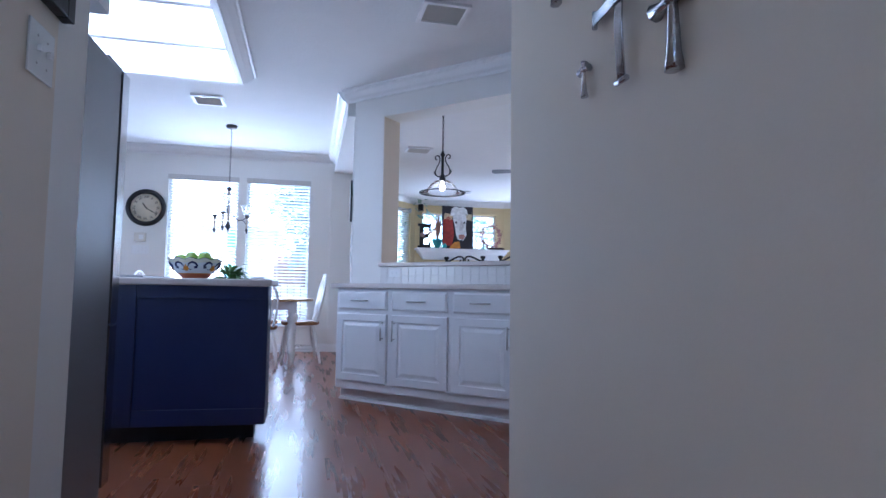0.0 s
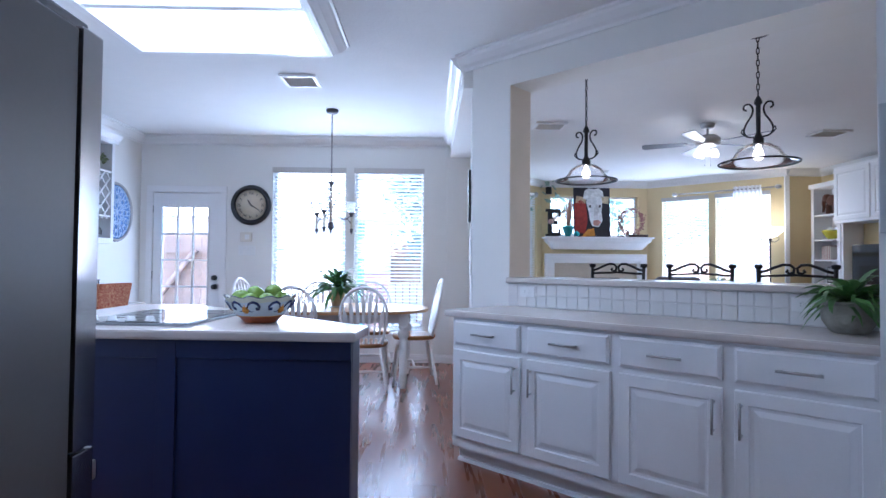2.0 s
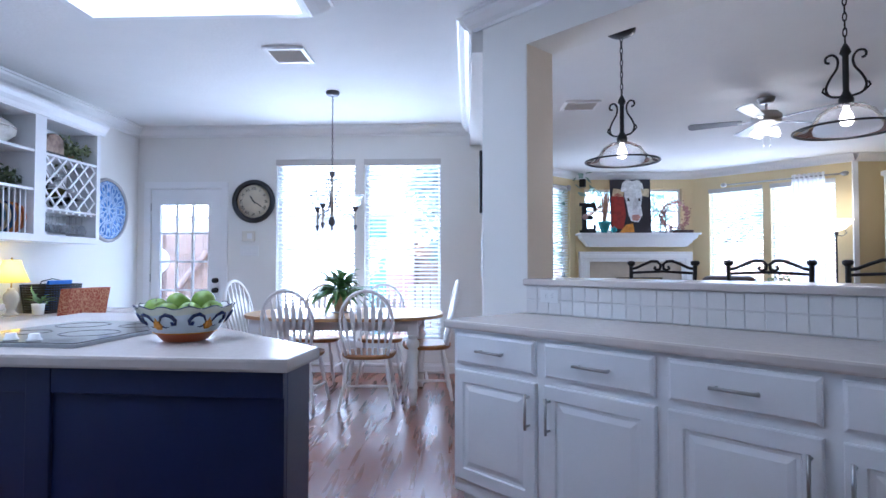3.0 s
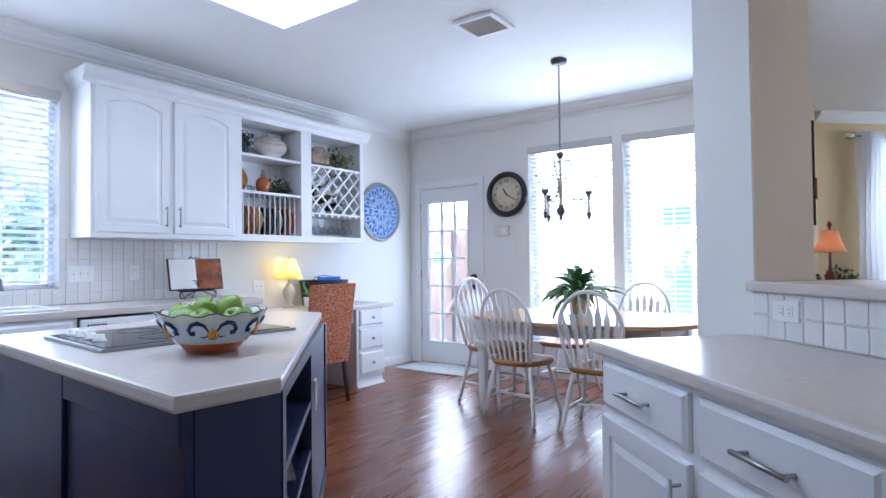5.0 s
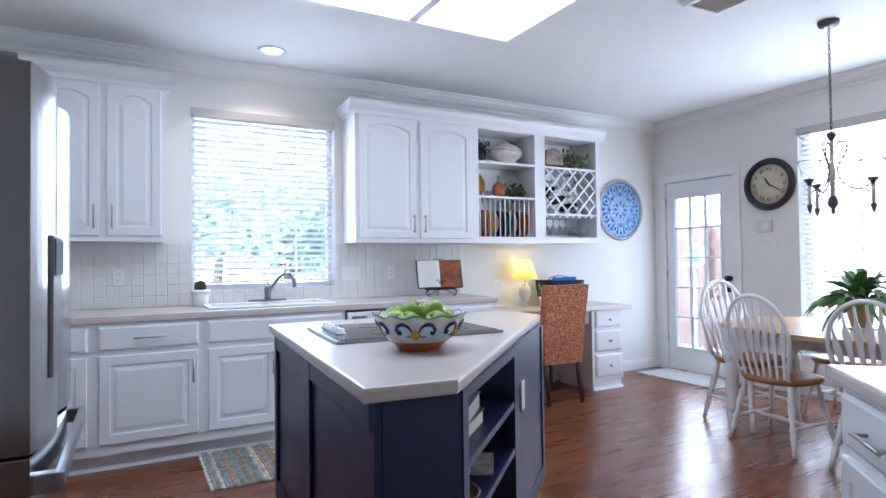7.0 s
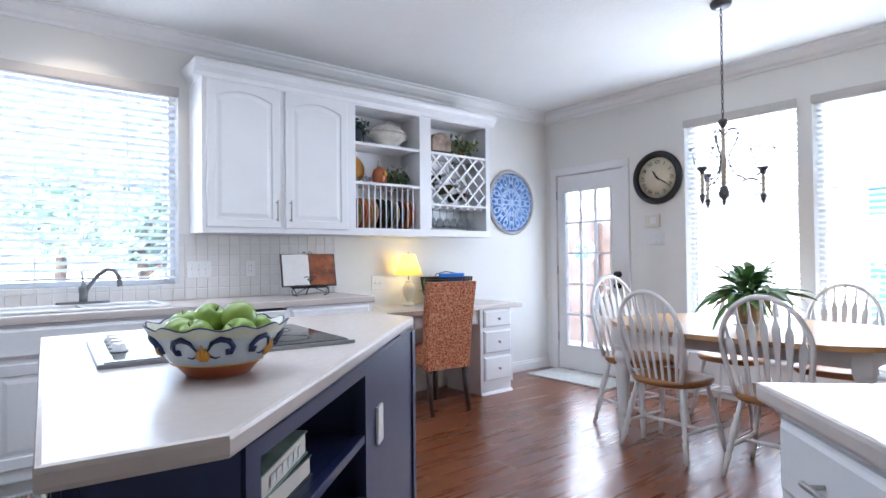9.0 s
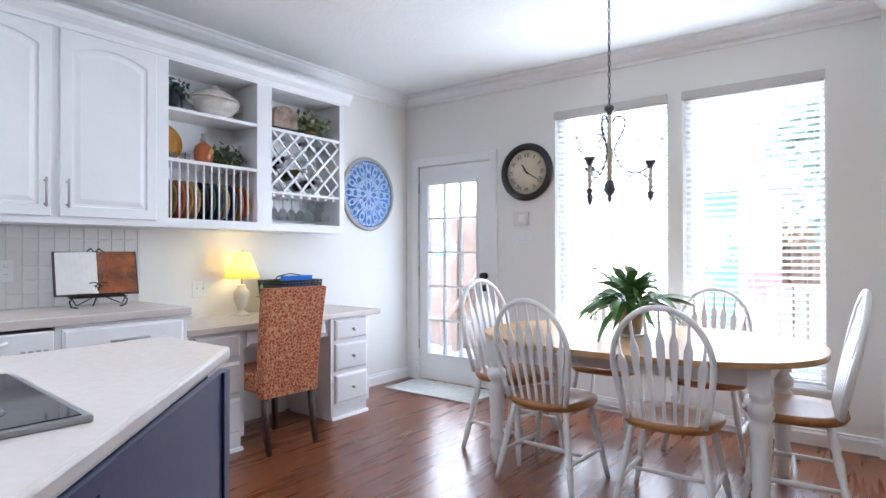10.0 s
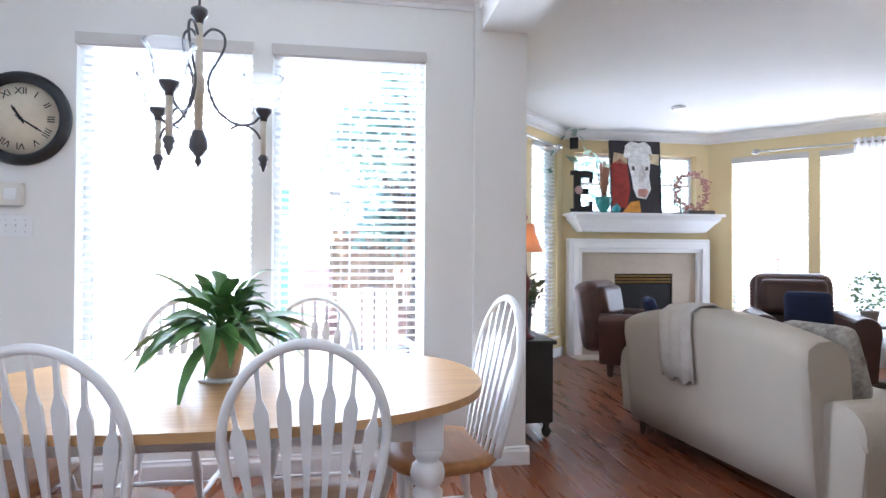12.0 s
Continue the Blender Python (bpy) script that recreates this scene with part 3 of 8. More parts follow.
tube(bm, [(0.0, 0.0, 0.06), (0.02, 0.03, 0.11), (0.04, 0.07, 0.17), (0.06, 0.115, 0.205), (0.075, 0.15, 0.2), (0.085, 0.175, 0.16), (0.088, 0.18, 0.1)], [0.012, 0.012, 0.012, 0.012, 0.012, 0.013, 0.015], 12)
part("spout", bm, FAUCET, t)
bm = B()
tube(bm, [(0, 0, 0.12), (0, -0.004, 0.15), (0, -0.014, 0.2)], [0.006, 0.005, 0.004])
part("lever", bm, FAUCET, t)

# upper cabinets
UF = pose(-3.27, 0, -0.02, 0, 0, 90)
UTOP = [(0, 2.42), (0.008, 2.42), (0.012, 2.45), (0.04, 2.48), (0.052, 2.505), (0.052, 2.525), (0, 2.525)]


def upper(name, label, x0, x1, z0=1.4, z1=2.46, depth=0.298, m=UF, left=False, right=False, crown=True, category="cabinet"):
    t = thing(name, label, category, m, "white wall cabinets")
    if crown:
        bm = B()
        sweep(bm, UTOP, (x0 - (0.052 if left else 0), 0), (x1 + (0.052 if right else 0), 0), (0, -1))
        if left:
            sweep(bm, UTOP, (x0, 0), (x0, depth), (-1, 0))
        if right:
            sweep(bm, UTOP, (x1, 0), (x1, depth), (1, 0))
        part("crown", bm, CAB, t)
    return t


t = upper("wall_cabinet", "white wall cabinet with two closed arched doors", 3.2, 4.29, left=True)
bm = B()
box(bm, 3.2, 0, 1.4, 4.29, 0.298, 2.46)
part("body", bm, CAB, t)
cabinet_door(t, 3.225, 1.435, 3.725, 2.41, "r", 0.05, True)
cabinet_door(t, 3.765, 1.435, 4.265, 2.41, "l", 0.05, True)
t = upper("wall_cabinet", "white wall cabinet with two closed arched doors beside the window", 0.9, 1.86, right=True)
bm = B()
box(bm, 0.9, 0, 1.4, 1.86, 0.298, 2.46)
part("body", bm, CAB, t)
cabinet_door(t, 1.13, 1.435, 1.48, 2.41, "r", 0.045, True)
cabinet_door(t, 1.52, 1.435, 1.835, 2.41, "l", 0.045, True)
t = upper("wall_cabinet", "white cabinet over the fridge", 0, 0.95, m=pose(-0.865, 0.98, 0, 0, 0, 180), right=True)
bm = B()
box(bm, 0, 0, 1.87, 0.95, 0.64, 2.46)
part("body", bm, CAB, t)
cabinet_door(t, 0.025, 1.9, 0.47, 2.385, "r", 0, True, 0.12)
cabinet_door(t, 0.485, 1.9, 0.925, 2.385, "l", 0, True, 0.12)


def carcass(t, x0, x1, ox0, ox1, oz0, oz1, z0=1.4, z1=2.46, depth=0.298):
    """An open-fronted carcass round the opening ox0..ox1, oz0..oz1."""
    bm = B()
    for nm, a in (("side_panel", (x0, z0, ox0, z1)), ("side_panel", (ox1, z0, x1, z1)), ("bottom_panel", (ox0, z0, ox1, oz0)), ("top_panel", (ox0, oz1, ox1, z1))):
        box(bm, a[0], 0, a[1], a[2], depth - 0.012, a[3])
        part(nm, bm, CAB, t)
        bm = B()
    box(bm, x0, depth - 0.012, z0, x1, depth, z1)
    part("back_panel", bm, CAB, t)


t = upper("display_shelf", "white open wall shelf with a plate rack", 4.29, 5.0, category="shelf")
carcass(t, 4.29, 5.0, 4.345, 4.965, 1.455, 2.41)
for z in (1.8, 2.11):
    bm = B()
    box(bm, 4.346, 0.004, z, 4.964, 0.285, z + 0.022, 0.003)
    part("shelf_board", bm, CAB, t)
for i in range(11):
    x = 4.375 + i * 0.0535
    bm = B()
    tube(bm, [(x, 0.03, 1.455), (x, 0.03, 1.8)], 0.006, 8)
    part("dowel", bm, CAB, t)
SHELF1, SHELF2 = (2.112, 1.802)
t = upper("wine_rack_shelf", "white open wall shelf with a lattice wine rack", 5.0, 5.775, right=True, category="shelf")
carcass(t, 5.0, 5.775, 5.085, 5.725, 1.455, 2.41)
bm = B()
box(bm, 5.086, 0.004, 2.11, 5.724, 0.285, 2.132, 0.003)
part("shelf_board", bm, CAB, t)
bm = B()
box(bm, 5.086, 0.004, 1.665, 5.724, 0.285, 1.683, 0.003)
part("shelf_board", bm, CAB, t)
WX0, WX1, WZ0, WZ1 = 5.086, 5.724, 1.683, 2.11


def bar_clip(c, sgn):
    """Ends of the diagonal z = sgn * x + c inside the rack's opening."""
    pts = []
    for x in (WX0, WX1):
        z = sgn * x + c
        if WZ0 <= z <= WZ1:
            pts.append((x, z))
    for z in (WZ0, WZ1):
        x = (z - c) / sgn
        if WX0 < x < WX1:
            pts.append((x, z))
    return sorted(pts)[:2] if len(pts) >= 2 else None


for sgn in (-1, 1):
    for i in range(-8, 14):
        c = (WZ0 - sgn * WX0) + i * 0.142 + 0.03
        e = bar_clip(c, sgn)
        if not e or abs(e[0][0] - e[1][0]) < 0.03:
            continue
        bm = B()
        a, b = Vector((e[0][0], 0, e[0][1])), Vector((e[1][0], 0, e[1][1]))
        ln = (b - a).length
        y0 = 0.012 if sgn > 0 else 0.024
        for yy in (y0, y0 + 0.248):
            bm = B()
            box(bm, 0, yy, -0.008, ln, yy + 0.011, 0.008)
            bmesh.ops.transform(bm, matrix=Matrix.Translation(a) @ Matrix.Rotation(-math.atan2(b.z - a.z, b.x - a.x), 4, "Y"), verts=bm.verts)
            part("lattice_bar", bm, CAB, t)
bm = B()
for i in range(8):
    x = 5.11 + i * 0.08
    box(bm, x - 0.012, 0.01, 1.645, x + 0.012, 0.28, 1.663, 0.002)
part("stemware_rack", bm, CAB, t)

# desk
t = thing("desk", "white built-in desk with drawers and a pale top", "desk", pose(-3.025, 0, 0, 0, 0, 90))
bm = B()
box(bm, 4.312, -0.035, 0.745, 5.9, 0.54, 0.785, 0.008)
part("desktop", bm, TOP, t)
for a, b in ((4.33, 4.695), (5.41, 5.8)):
    bm = B()
    box(bm, a, 0, 0.09, b, 0.525, 0.744)
    ped = part("pedestal", bm, CAB, t)
    bm = B()
    box(bm, a + 0.02, 0.02, 0, b - 0.01, 0.48, 0.09)
    sweep(bm, [(0, 0), (0.02, 0), (0.012, 0.02), (0, 0.022)], (a + 0.02, 0.02), (b + 0.0, 0.02), (0, -1))
    part("plinth", bm, CAB, ped)
    for z0, z1 in ((0.585, 0.73), (0.36, 0.555), (0.125, 0.33)):
        bm = B()
        nested(bm, a + 0.035, z0, b - 0.035, z1, DRAWER_STEPS)
        dr = part("drawer_front", bm, CAB, ped)
        bm = B()
        lathe(bm, [(0.006, 0), (0.005, 0.012), (0.013, 0.02), (0.014, 0.026), (0.006, 0.031)], 12, pose((a + b) / 2, -0.02, (z0 + z1) / 2, 90, 0, 0))
        kn = part("knob", bm, NICKEL, t, "brushed nickel round knob")
bm = B()
box(bm, 4.695, 0.03, 0.62, 5.41, 0.05, 0.744)
nested(bm, 4.73, 0.635, 5.375, 0.735, DRAWER_STEPS, y=0.03)
part("apron", bm, CAB, t)
bm = B()
box(bm, 4.695, 0.515, 0.0, 5.41, 0.53, 0.744)
part("back_panel", bm, WALL, t)

# peninsula under the pass-through
PF = DIAG @ pose(0, -0.578, 0)
base_unit(PF, 0.355, 0.885, 0.576, doors=((0.375, 0.865, "r"),), group="white peninsula cabinets")
base_unit(PF, 0.885, 1.42, 0.576, doors=((0.912, 1.4, "l"),), group="white peninsula cabinets")
base_unit(PF, 1.42, 1.935, 0.576, doors=((1.445, 1.912, "r"),), group="white peninsula cabinets")
base_unit(PF, 1.935, 2.47, 0.576, doors=((1.96, 2.45, "l"),), group="white peninsula cabinets")
t = thing("bar_worktop", "pale beige solid-surface worktop under the pass-through", "worktop", DIAG)
bm = B()
box(bm, 0.305, -0.61, 0.88, 2.47, -0.002, 0.92, 0.01)
part("slab", bm, TOP, t)
t = thing("bar_ledge", "pale solid-surface ledge on the pass-through sill", "ledge", DIAG)
bm = B()
box(bm, 0.33, -0.03, 1.077, 2.47, PT + 0.2, 1.112, 0.008)
part("slab", bm, TOP, t)
# oven tower
t = thing("oven_tower", "tall white oven cabinet with a microwave and wall oven", "oven cabinet", DIAG @ pose(2.475, -0.83, 0))
bm = B()
box(bm, 0, 0, 0.1, 0.72, 0.825, 2.5)
part("body", bm, CAB, t)
bm = B()
box(bm, 0.0, 0.06, 0, 0.72, 0.075, 0.1)
part("toe_kick", bm, CAB, t)
cabinet_door(t, 0.03, 1.78, 0.69, 2.46, "r", 0, True)
GREYBLUE = material("microwave_trim", (0.55, 0.57, 0.6), 0.35, 0.2)
for a in ((0.005, 1.31, 0.06, 1.73), (0.66, 1.31, 0.715, 1.73), (0.06, 1.31, 0.66, 1.38), (0.06, 1.66, 0.66, 1.73)):
    bm = B()
    box(bm, a[0], -0.028, a[1], a[2], -0.001, a[3], 0.003)
    part("microwave_trim", bm, GREYBLUE, t)
bm = B()
box(bm, 0.062, -0.02, 1.383, 0.658, -0.001, 1.657, 0.004)
part("microwave_door", bm, WHITE_ENAMEL, t)
bm = B()
box(bm, 0.04, -0.02, 1.07, 0.68, -0.001, 1.26, 0.004)
part("oven_panel", bm, WHITE_ENAMEL, t)
bm = B()
box(bm, 0.05, -0.03, 0.42, 0.67, -0.001, 1.0, 0.006)
od = part("oven_door", bm, WHITE_ENAMEL, t)
bm = B()
tube(bm, [(0.08, -0.03, 0.97), (0.08, -0.065, 0.97), (0.64, -0.065, 0.97), (0.64, -0.03, 0.97)], 0.011)
part("handle", bm, WHITE_ENAMEL, od)
bm = B()
for k in range(10):
    box(bm, 0.05 + k * 0.06, -0.012, 1.015, 0.095 + k * 0.06, -0.001, 1.05)
part("vent", bm, BLACK, t)

# refrigerator
t = thing("refrigerator", "stainless steel french-door refrigerator with grey sides", "refrigerator", pose(-0.912, 1.42, 0, 0, 0, 180))
bm = B()
box(bm, 0.004, 0.095, 0.03, 0.905, 0.85, 1.78, 0.006)
part("body", bm, FRIDGE_SIDE, t, "dark grey painted steel cabinet")


def bulged(bm, x0, x1, z0, z1, y=0.085, bulge=0.05):
    """A door slab with a softly bowed front."""
    n = 12
    front = [(x0 + (x1 - x0) * i / n, -bulge * math.sin(math.pi * (0.08 + 0.84 * i / n)) + bulge * 0.25) for i in range(n + 1)]
    prism(bm, [(px, py) for px, py in front] + [(x1, y), (x0, y)], z0, z1, 0.004)


for nm, x0, x1, z0, z1 in (("door", 0.0, 0.452, 0.72, 1.79), ("door", 0.457, 0.91, 0.72, 1.79), ("freezer_drawer", 0.0, 0.91, 0.06, 0.712)):
    bm = B()
    bulged(bm, x0, x1, z0, z1)
    dd = part(nm, bm, FRIDGE_FRONT, t, "brushed stainless steel front")
    bm = B()
    if nm == "door":
        if x0 == 0:
            box(bm, 0.13, -0.04, 0.9, 0.36, -0.02, 1.32, 0.006)
            part("dispenser", bm, FRIDGE_SIDE, dd, "grey water dispenser recess")
            bm = B()
            box(bm, 0.14, -0.045, 1.2, 0.35, -0.0405, 1.31, 0.003)
            part("display", bm, material("display_glass", (0.1, 0.14, 0.2), 0.1), dd)
    else:
        box(bm, 0.03, -0.075, 0.6, 0.88, -0.05, 0.655, 0.01)
        box(bm, 0.03, -0.055, 0.6, 0.07, 0.02, 0.655, 0.006)
        box(bm, 0.84, -0.055, 0.6, 0.88, 0.02, 0.655, 0.006)
        part("handle", bm, STEEL, dd)
for x in (0.02, 0.8):
    bm = B()
    box(bm, x, 0.03, 1.79, x + 0.09, 0.2, 1.815, 0.008)
    part("hinge_cover", bm, FRIDGE_SIDE, t)
bm = B()
box(bm, 0.02, 0.1, 0.0, 0.89, 0.8, 0.05)
part("base_grille", bm, BLACK, t)

# island
OUT = [(-1.915, 2.255), (-0.325, 2.15), (-0.3, 2.4), (-1.545, 3.645), (-1.94, 3.645)]
t = thing("island_worktop", "pale beige solid-surface island top with clipped corners", "worktop")
bm = B()
prism(bm, OUT, 0.885, 0.925, 0.01)
part("slab", bm, TOP, t)
t = thing("kitchen_island", "navy blue painted kitchen island with open shelves", "island")
D0 = Vector((-0.345, 2.44, 0))
DD = Vector((-1.19, 1.24, 0)).normalized()
DN = Vector((DD.y, -DD.x, 0))
ISM = Matrix((( DD.x, -DN.x, 0, D0.x), (DD.y, -DN.y, 0, D0.y), (0, 0, 1, 0), (0, 0, 0, 1)))
DL = 1.55
bm = B()
ISF = pose(-1.87, 2.285, 0, 0, 0, -3.8)
box(bm, 0, 0, 0.1, 1.53, 0.02, 0.884)
part("front_panel", bm, NAVY, t, m=ISF)
for x0, x1 in ((0, 0.06), (0.74, 0.82)):
    bm = B()
    box(bm, x0, -0.014, 0.1, x1, -0.0001, 0.884, 0.003)
    part("stile", bm, NAVY, t, m=ISF)
for z0, z1 in ((0.1, 0.19), (0.81, 0.884)):
    for x0, x1 in ((0.06, 0.74), (0.82, 1.53)):
        bm = B()
        box(bm, x0, -0.012, z0, x1, -0.0001, z1, 0.003)
        part("rail", bm, NAVY, t, m=ISF)
bm = B()
box(bm, -0.361, 2.206, 0.1, -0.341, 2.43, 0.884)
part("corner_panel", bm, NAVY, t)
bm = B()
box(bm, -1.87, 2.307, 0.1, -1.85, 3.56, 0.884)
box(bm, -1.85, 3.54, 0.1, -1.53, 3.56, 0.884)
part("back_panels", bm, NAVY, t)
bm = B()
prism(bm, [(-1.83, 2.3), (-0.41, 2.3), (-0.41, 2.43), (-1.49, 3.5), (-1.83, 3.5)], 0.0, 0.1)
part("plinth", bm, BLACK, t)
bm = B()
box(bm, 0, 0, 0.1, 0.055, 0.03, 0.884)
box(bm, 0.75, 0, 0.1, 0.81, 0.03, 0.884)
box(bm, 0.055, 0, 0.85, 0.75, 0.03, 0.884)
box(bm, 0.055, 0, 0.1, 0.75, 0.03, 0.16)
part("face_frame", bm, NAVY, t, m=ISM)
bm = B()
box(bm, 0.81, 0.004, 0.1, DL, 0.024, 0.884)
box(bm, DL - 0.06, -0.004, 0.1, DL, 0.004, 0.884, 0.002)
box(bm, 0.81, -0.004, 0.1, DL - 0.06, 0.004, 0.17, 0.002)
part("end_panel", bm, NAVY, t, m=ISM)
bm = B()
box(bm, 0.03, 0.3, 0.1, 0.78, 0.315, 0.884)
box(bm, 0.78, 0.03, 0.1, 0.795, 0.3, 0.884)
box(bm, 0.03, 0.03, 0.16, 0.78, 0.3, 0.172)
part("niche", bm, NAVY, t, m=ISM)
for z in (0.49, 0.672):
    bm = B()
    box(bm, 0.05, 0.03, z - 0.02, 0.78, 0.3, z)
    box(bm, 0.055, 0.002, z - 0.022, 0.75, 0.0295, z + 0.003, 0.004)
    part("shelf_board", bm, NAVY, t, m=ISM)
bm = B()
box(bm, 0.885, -0.006, 0.6, 0.95, 0.004, 0.72, 0.003)
part("outlet_plate", bm, WHITE_ENAMEL, t, "white outlet plate", m=ISM)
# cooktop
t = thing("cooktop", "black glass electric cooktop with four knobs", "cooktop", pose(0, 0, 0.925))
CK = [(-1.6, 2.36), (-1.05, 2.32), (-1.01, 3.03), (-1.56, 3.07)]
bm = B()
prism(bm, CK, 0.0005, 0.012, 0.003)
part("frame", bm, material("grey_trim", (0.3, 0.31, 0.33), 0.3, 0.6), t)
BLACKGLASS = material("black_glass", (0.012, 0.014, 0.017), 0.06, vary=0.05)
bm = B()
prism(bm, [(-1.585, 2.374), (-1.063, 2.336), (-1.025, 3.016), (-1.547, 3.054)], 0.0125, 0.0145)
part("glass_top", bm, BLACKGLASS, t, "black glass cooking surface")
BURN = material("burner_ring", (0.04, 0.04, 0.042), 0.15)
for x, y, r in ((-1.44, 2.62, 0.075), (-1.2, 2.61, 0.1), (-1.41, 2.88, 0.1), (-1.17, 2.87, 0.075)):
    bm = B()
    lathe(bm, [(r, 0.0145), (r, 0.0152), (r - 0.006, 0.0152), (r - 0.006, 0.0145)], 28, pose(x, y, 0), cap=False)
    part("burner_ring", bm, BURN, t)
for i in range(4):
    bm = B()
    lathe(bm, [(0.024, 0.0147), (0.024, 0.018), (0.018, 0.022), (0.016, 0.036), (0.013, 0.038)], 16, pose(-1.5 + i * 0.085, 2.42 - i * 0.007, 0))
    part("knob", bm, WHITE_ENAMEL, t)

# ceiling light box
t = thing("ceiling_light_box", "white framed fluorescent ceiling light box with frosted panels", "ceiling light")
LX0, LX1, LY0, LY1 = -2.0, -0.765, 1.13, 3.765
PANEL = material("lit_diffuser", (0.9, 0.9, 0.9), 0.4, emit=3.5, emit_colour=(0.93, 0.97, 1.0))
bm = B()
PRO = [(0, 2.625), (0.012, 2.625), (0.02, 2.64), (0.05, 2.66), (0.085, 2.7), (0.095, 2.72), (0.11, 2.725), (0.11, ZC), (0, ZC)]
F = 0.035
rings = []
for dd_, z in PRO:
    e = F + dd_
    rings.append([bm.verts.new((x, y, z)) for x, y in ((LX0 - e, LY0 - e), (LX1 + e, LY0 - e), (LX1 + e, LY1 + e), (LX0 - e, LY1 + e))])
for ra, rb in zip(rings, rings[1:]):
    for i in range(4):
        bm.faces.new((ra[i], ra[(i + 1) % 4], rb[(i + 1) % 4], rb[i]))
part("crown_frame", bm, TRIM, t)
bm = B()
for a in ((LX0 - F, LY0 - F, LX0, LY1 + F), (LX1, LY0 - F, LX1 + F, LY1 + F), (LX0, LY1, LX1, LY1 + F), (LX0, LY0 - F, LX1, LY0)):
    box(bm, a[0], a[1], 2.623, a[2], a[3], ZC)
part("inner_frame", bm, TRIM, t)
NP = 4
PY = (LY1 - LY0) / NP
for i in range(NP):
    if i:
        bm = B()
        y = LY0 + i * PY
        box(bm, LX0, y - 0.025, 2.632, LX1, y + 0.025, 2.68, 0.004)
        part("divider", bm, TRIM, t)
    bm = B()
    box(bm, LX0, LY0 + i * PY + 0.025, 2.65, LX1, LY0 + (i + 1) * PY - 0.025, 2.66)
    part("diffuser", bm, PANEL, t, "lit frosted diffuser panel")


def ceiling_vent(x, y, w, h, turn=0):
    t = thing("ceiling_vent", "beige louvred ceiling air vent", "vent", pose(x, y, ZC, 0, 0, turn), "ceiling air vents")
    VENT = bpy.data.materials.get("vent_paint") or material("vent_paint", (0.62, 0.59, 0.54), 0.5)
    bm = B()
    for a in ((-w / 2, -h / 2, -w / 2 + 0.03, h / 2), (w / 2 - 0.03, -h / 2, w / 2, h / 2), (-w / 2 + 0.03, -h / 2, w / 2 - 0.03, -h / 2 + 0.03), (-w / 2 + 0.03, h / 2 - 0.03, w / 2 - 0.03, h / 2)):
        box(bm, a[0], a[1], -0.022, a[2], a[3], -0.001, 0.004)
    part("frame", bm, TRIM, t)
    bm = B()
    box(bm, -w / 2 + 0.03, -h / 2 + 0.03, -0.004, w / 2 - 0.03, h / 2 - 0.03, -0.001)
    part("backing", bm, FRIDGE_SIDE, t)
    k = int((h - 0.06) / 0.028)
    for i in range(k):
        bm = B()
        box(bm, -w / 2 + 0.03, -0.011, -0.001, w / 2 - 0.03, 0.011, 0.001)
        part("slat", bm, VENT, t, m=pose(0, -h / 2 + 0.045 + i * 0.028, -0.013, -35, 0, 0))


ceiling_vent(-1.14, 4.69, 0.3, 0.3)
ceiling_vent(1.265, 6.12, 0.34, 0.3)
ceiling_vent(4.5, 6.28, 0.34, 0.3)
ceiling_vent(0.71, 2.345, 0.32, 0.3)
t = thing("downlight", "recessed ceiling downlight, lit, over the sink", "downlight", pose(-3.15, 2.543, ZC))
bm = B()
lathe(bm, [(0.1, -0.001), (0.1, -0.006), (0.075, -0.008), (0.072, -0.001)], 24, cap=False)
part("trim_ring", bm, TRIM, t)
bm = B()
lathe(bm, [(0.0005, -0.003), (0.07, -0.003), (0.07, -0.001), (0.0005, -0.001)], 24)
part("bulb", bm, material("warm_bulb", (1, 0.9, 0.75), 0.5, emit=12, emit_colour=(1, 0.82, 0.6)), t)
lamp("downlight_lamp", "SPOT", 13, (1, 0.82, 0.62), look((-3.15, 2.543, ZC - 0.02), (-3.35, 2.543, 0)), radius=0.05).data.spot_size = radians(110)

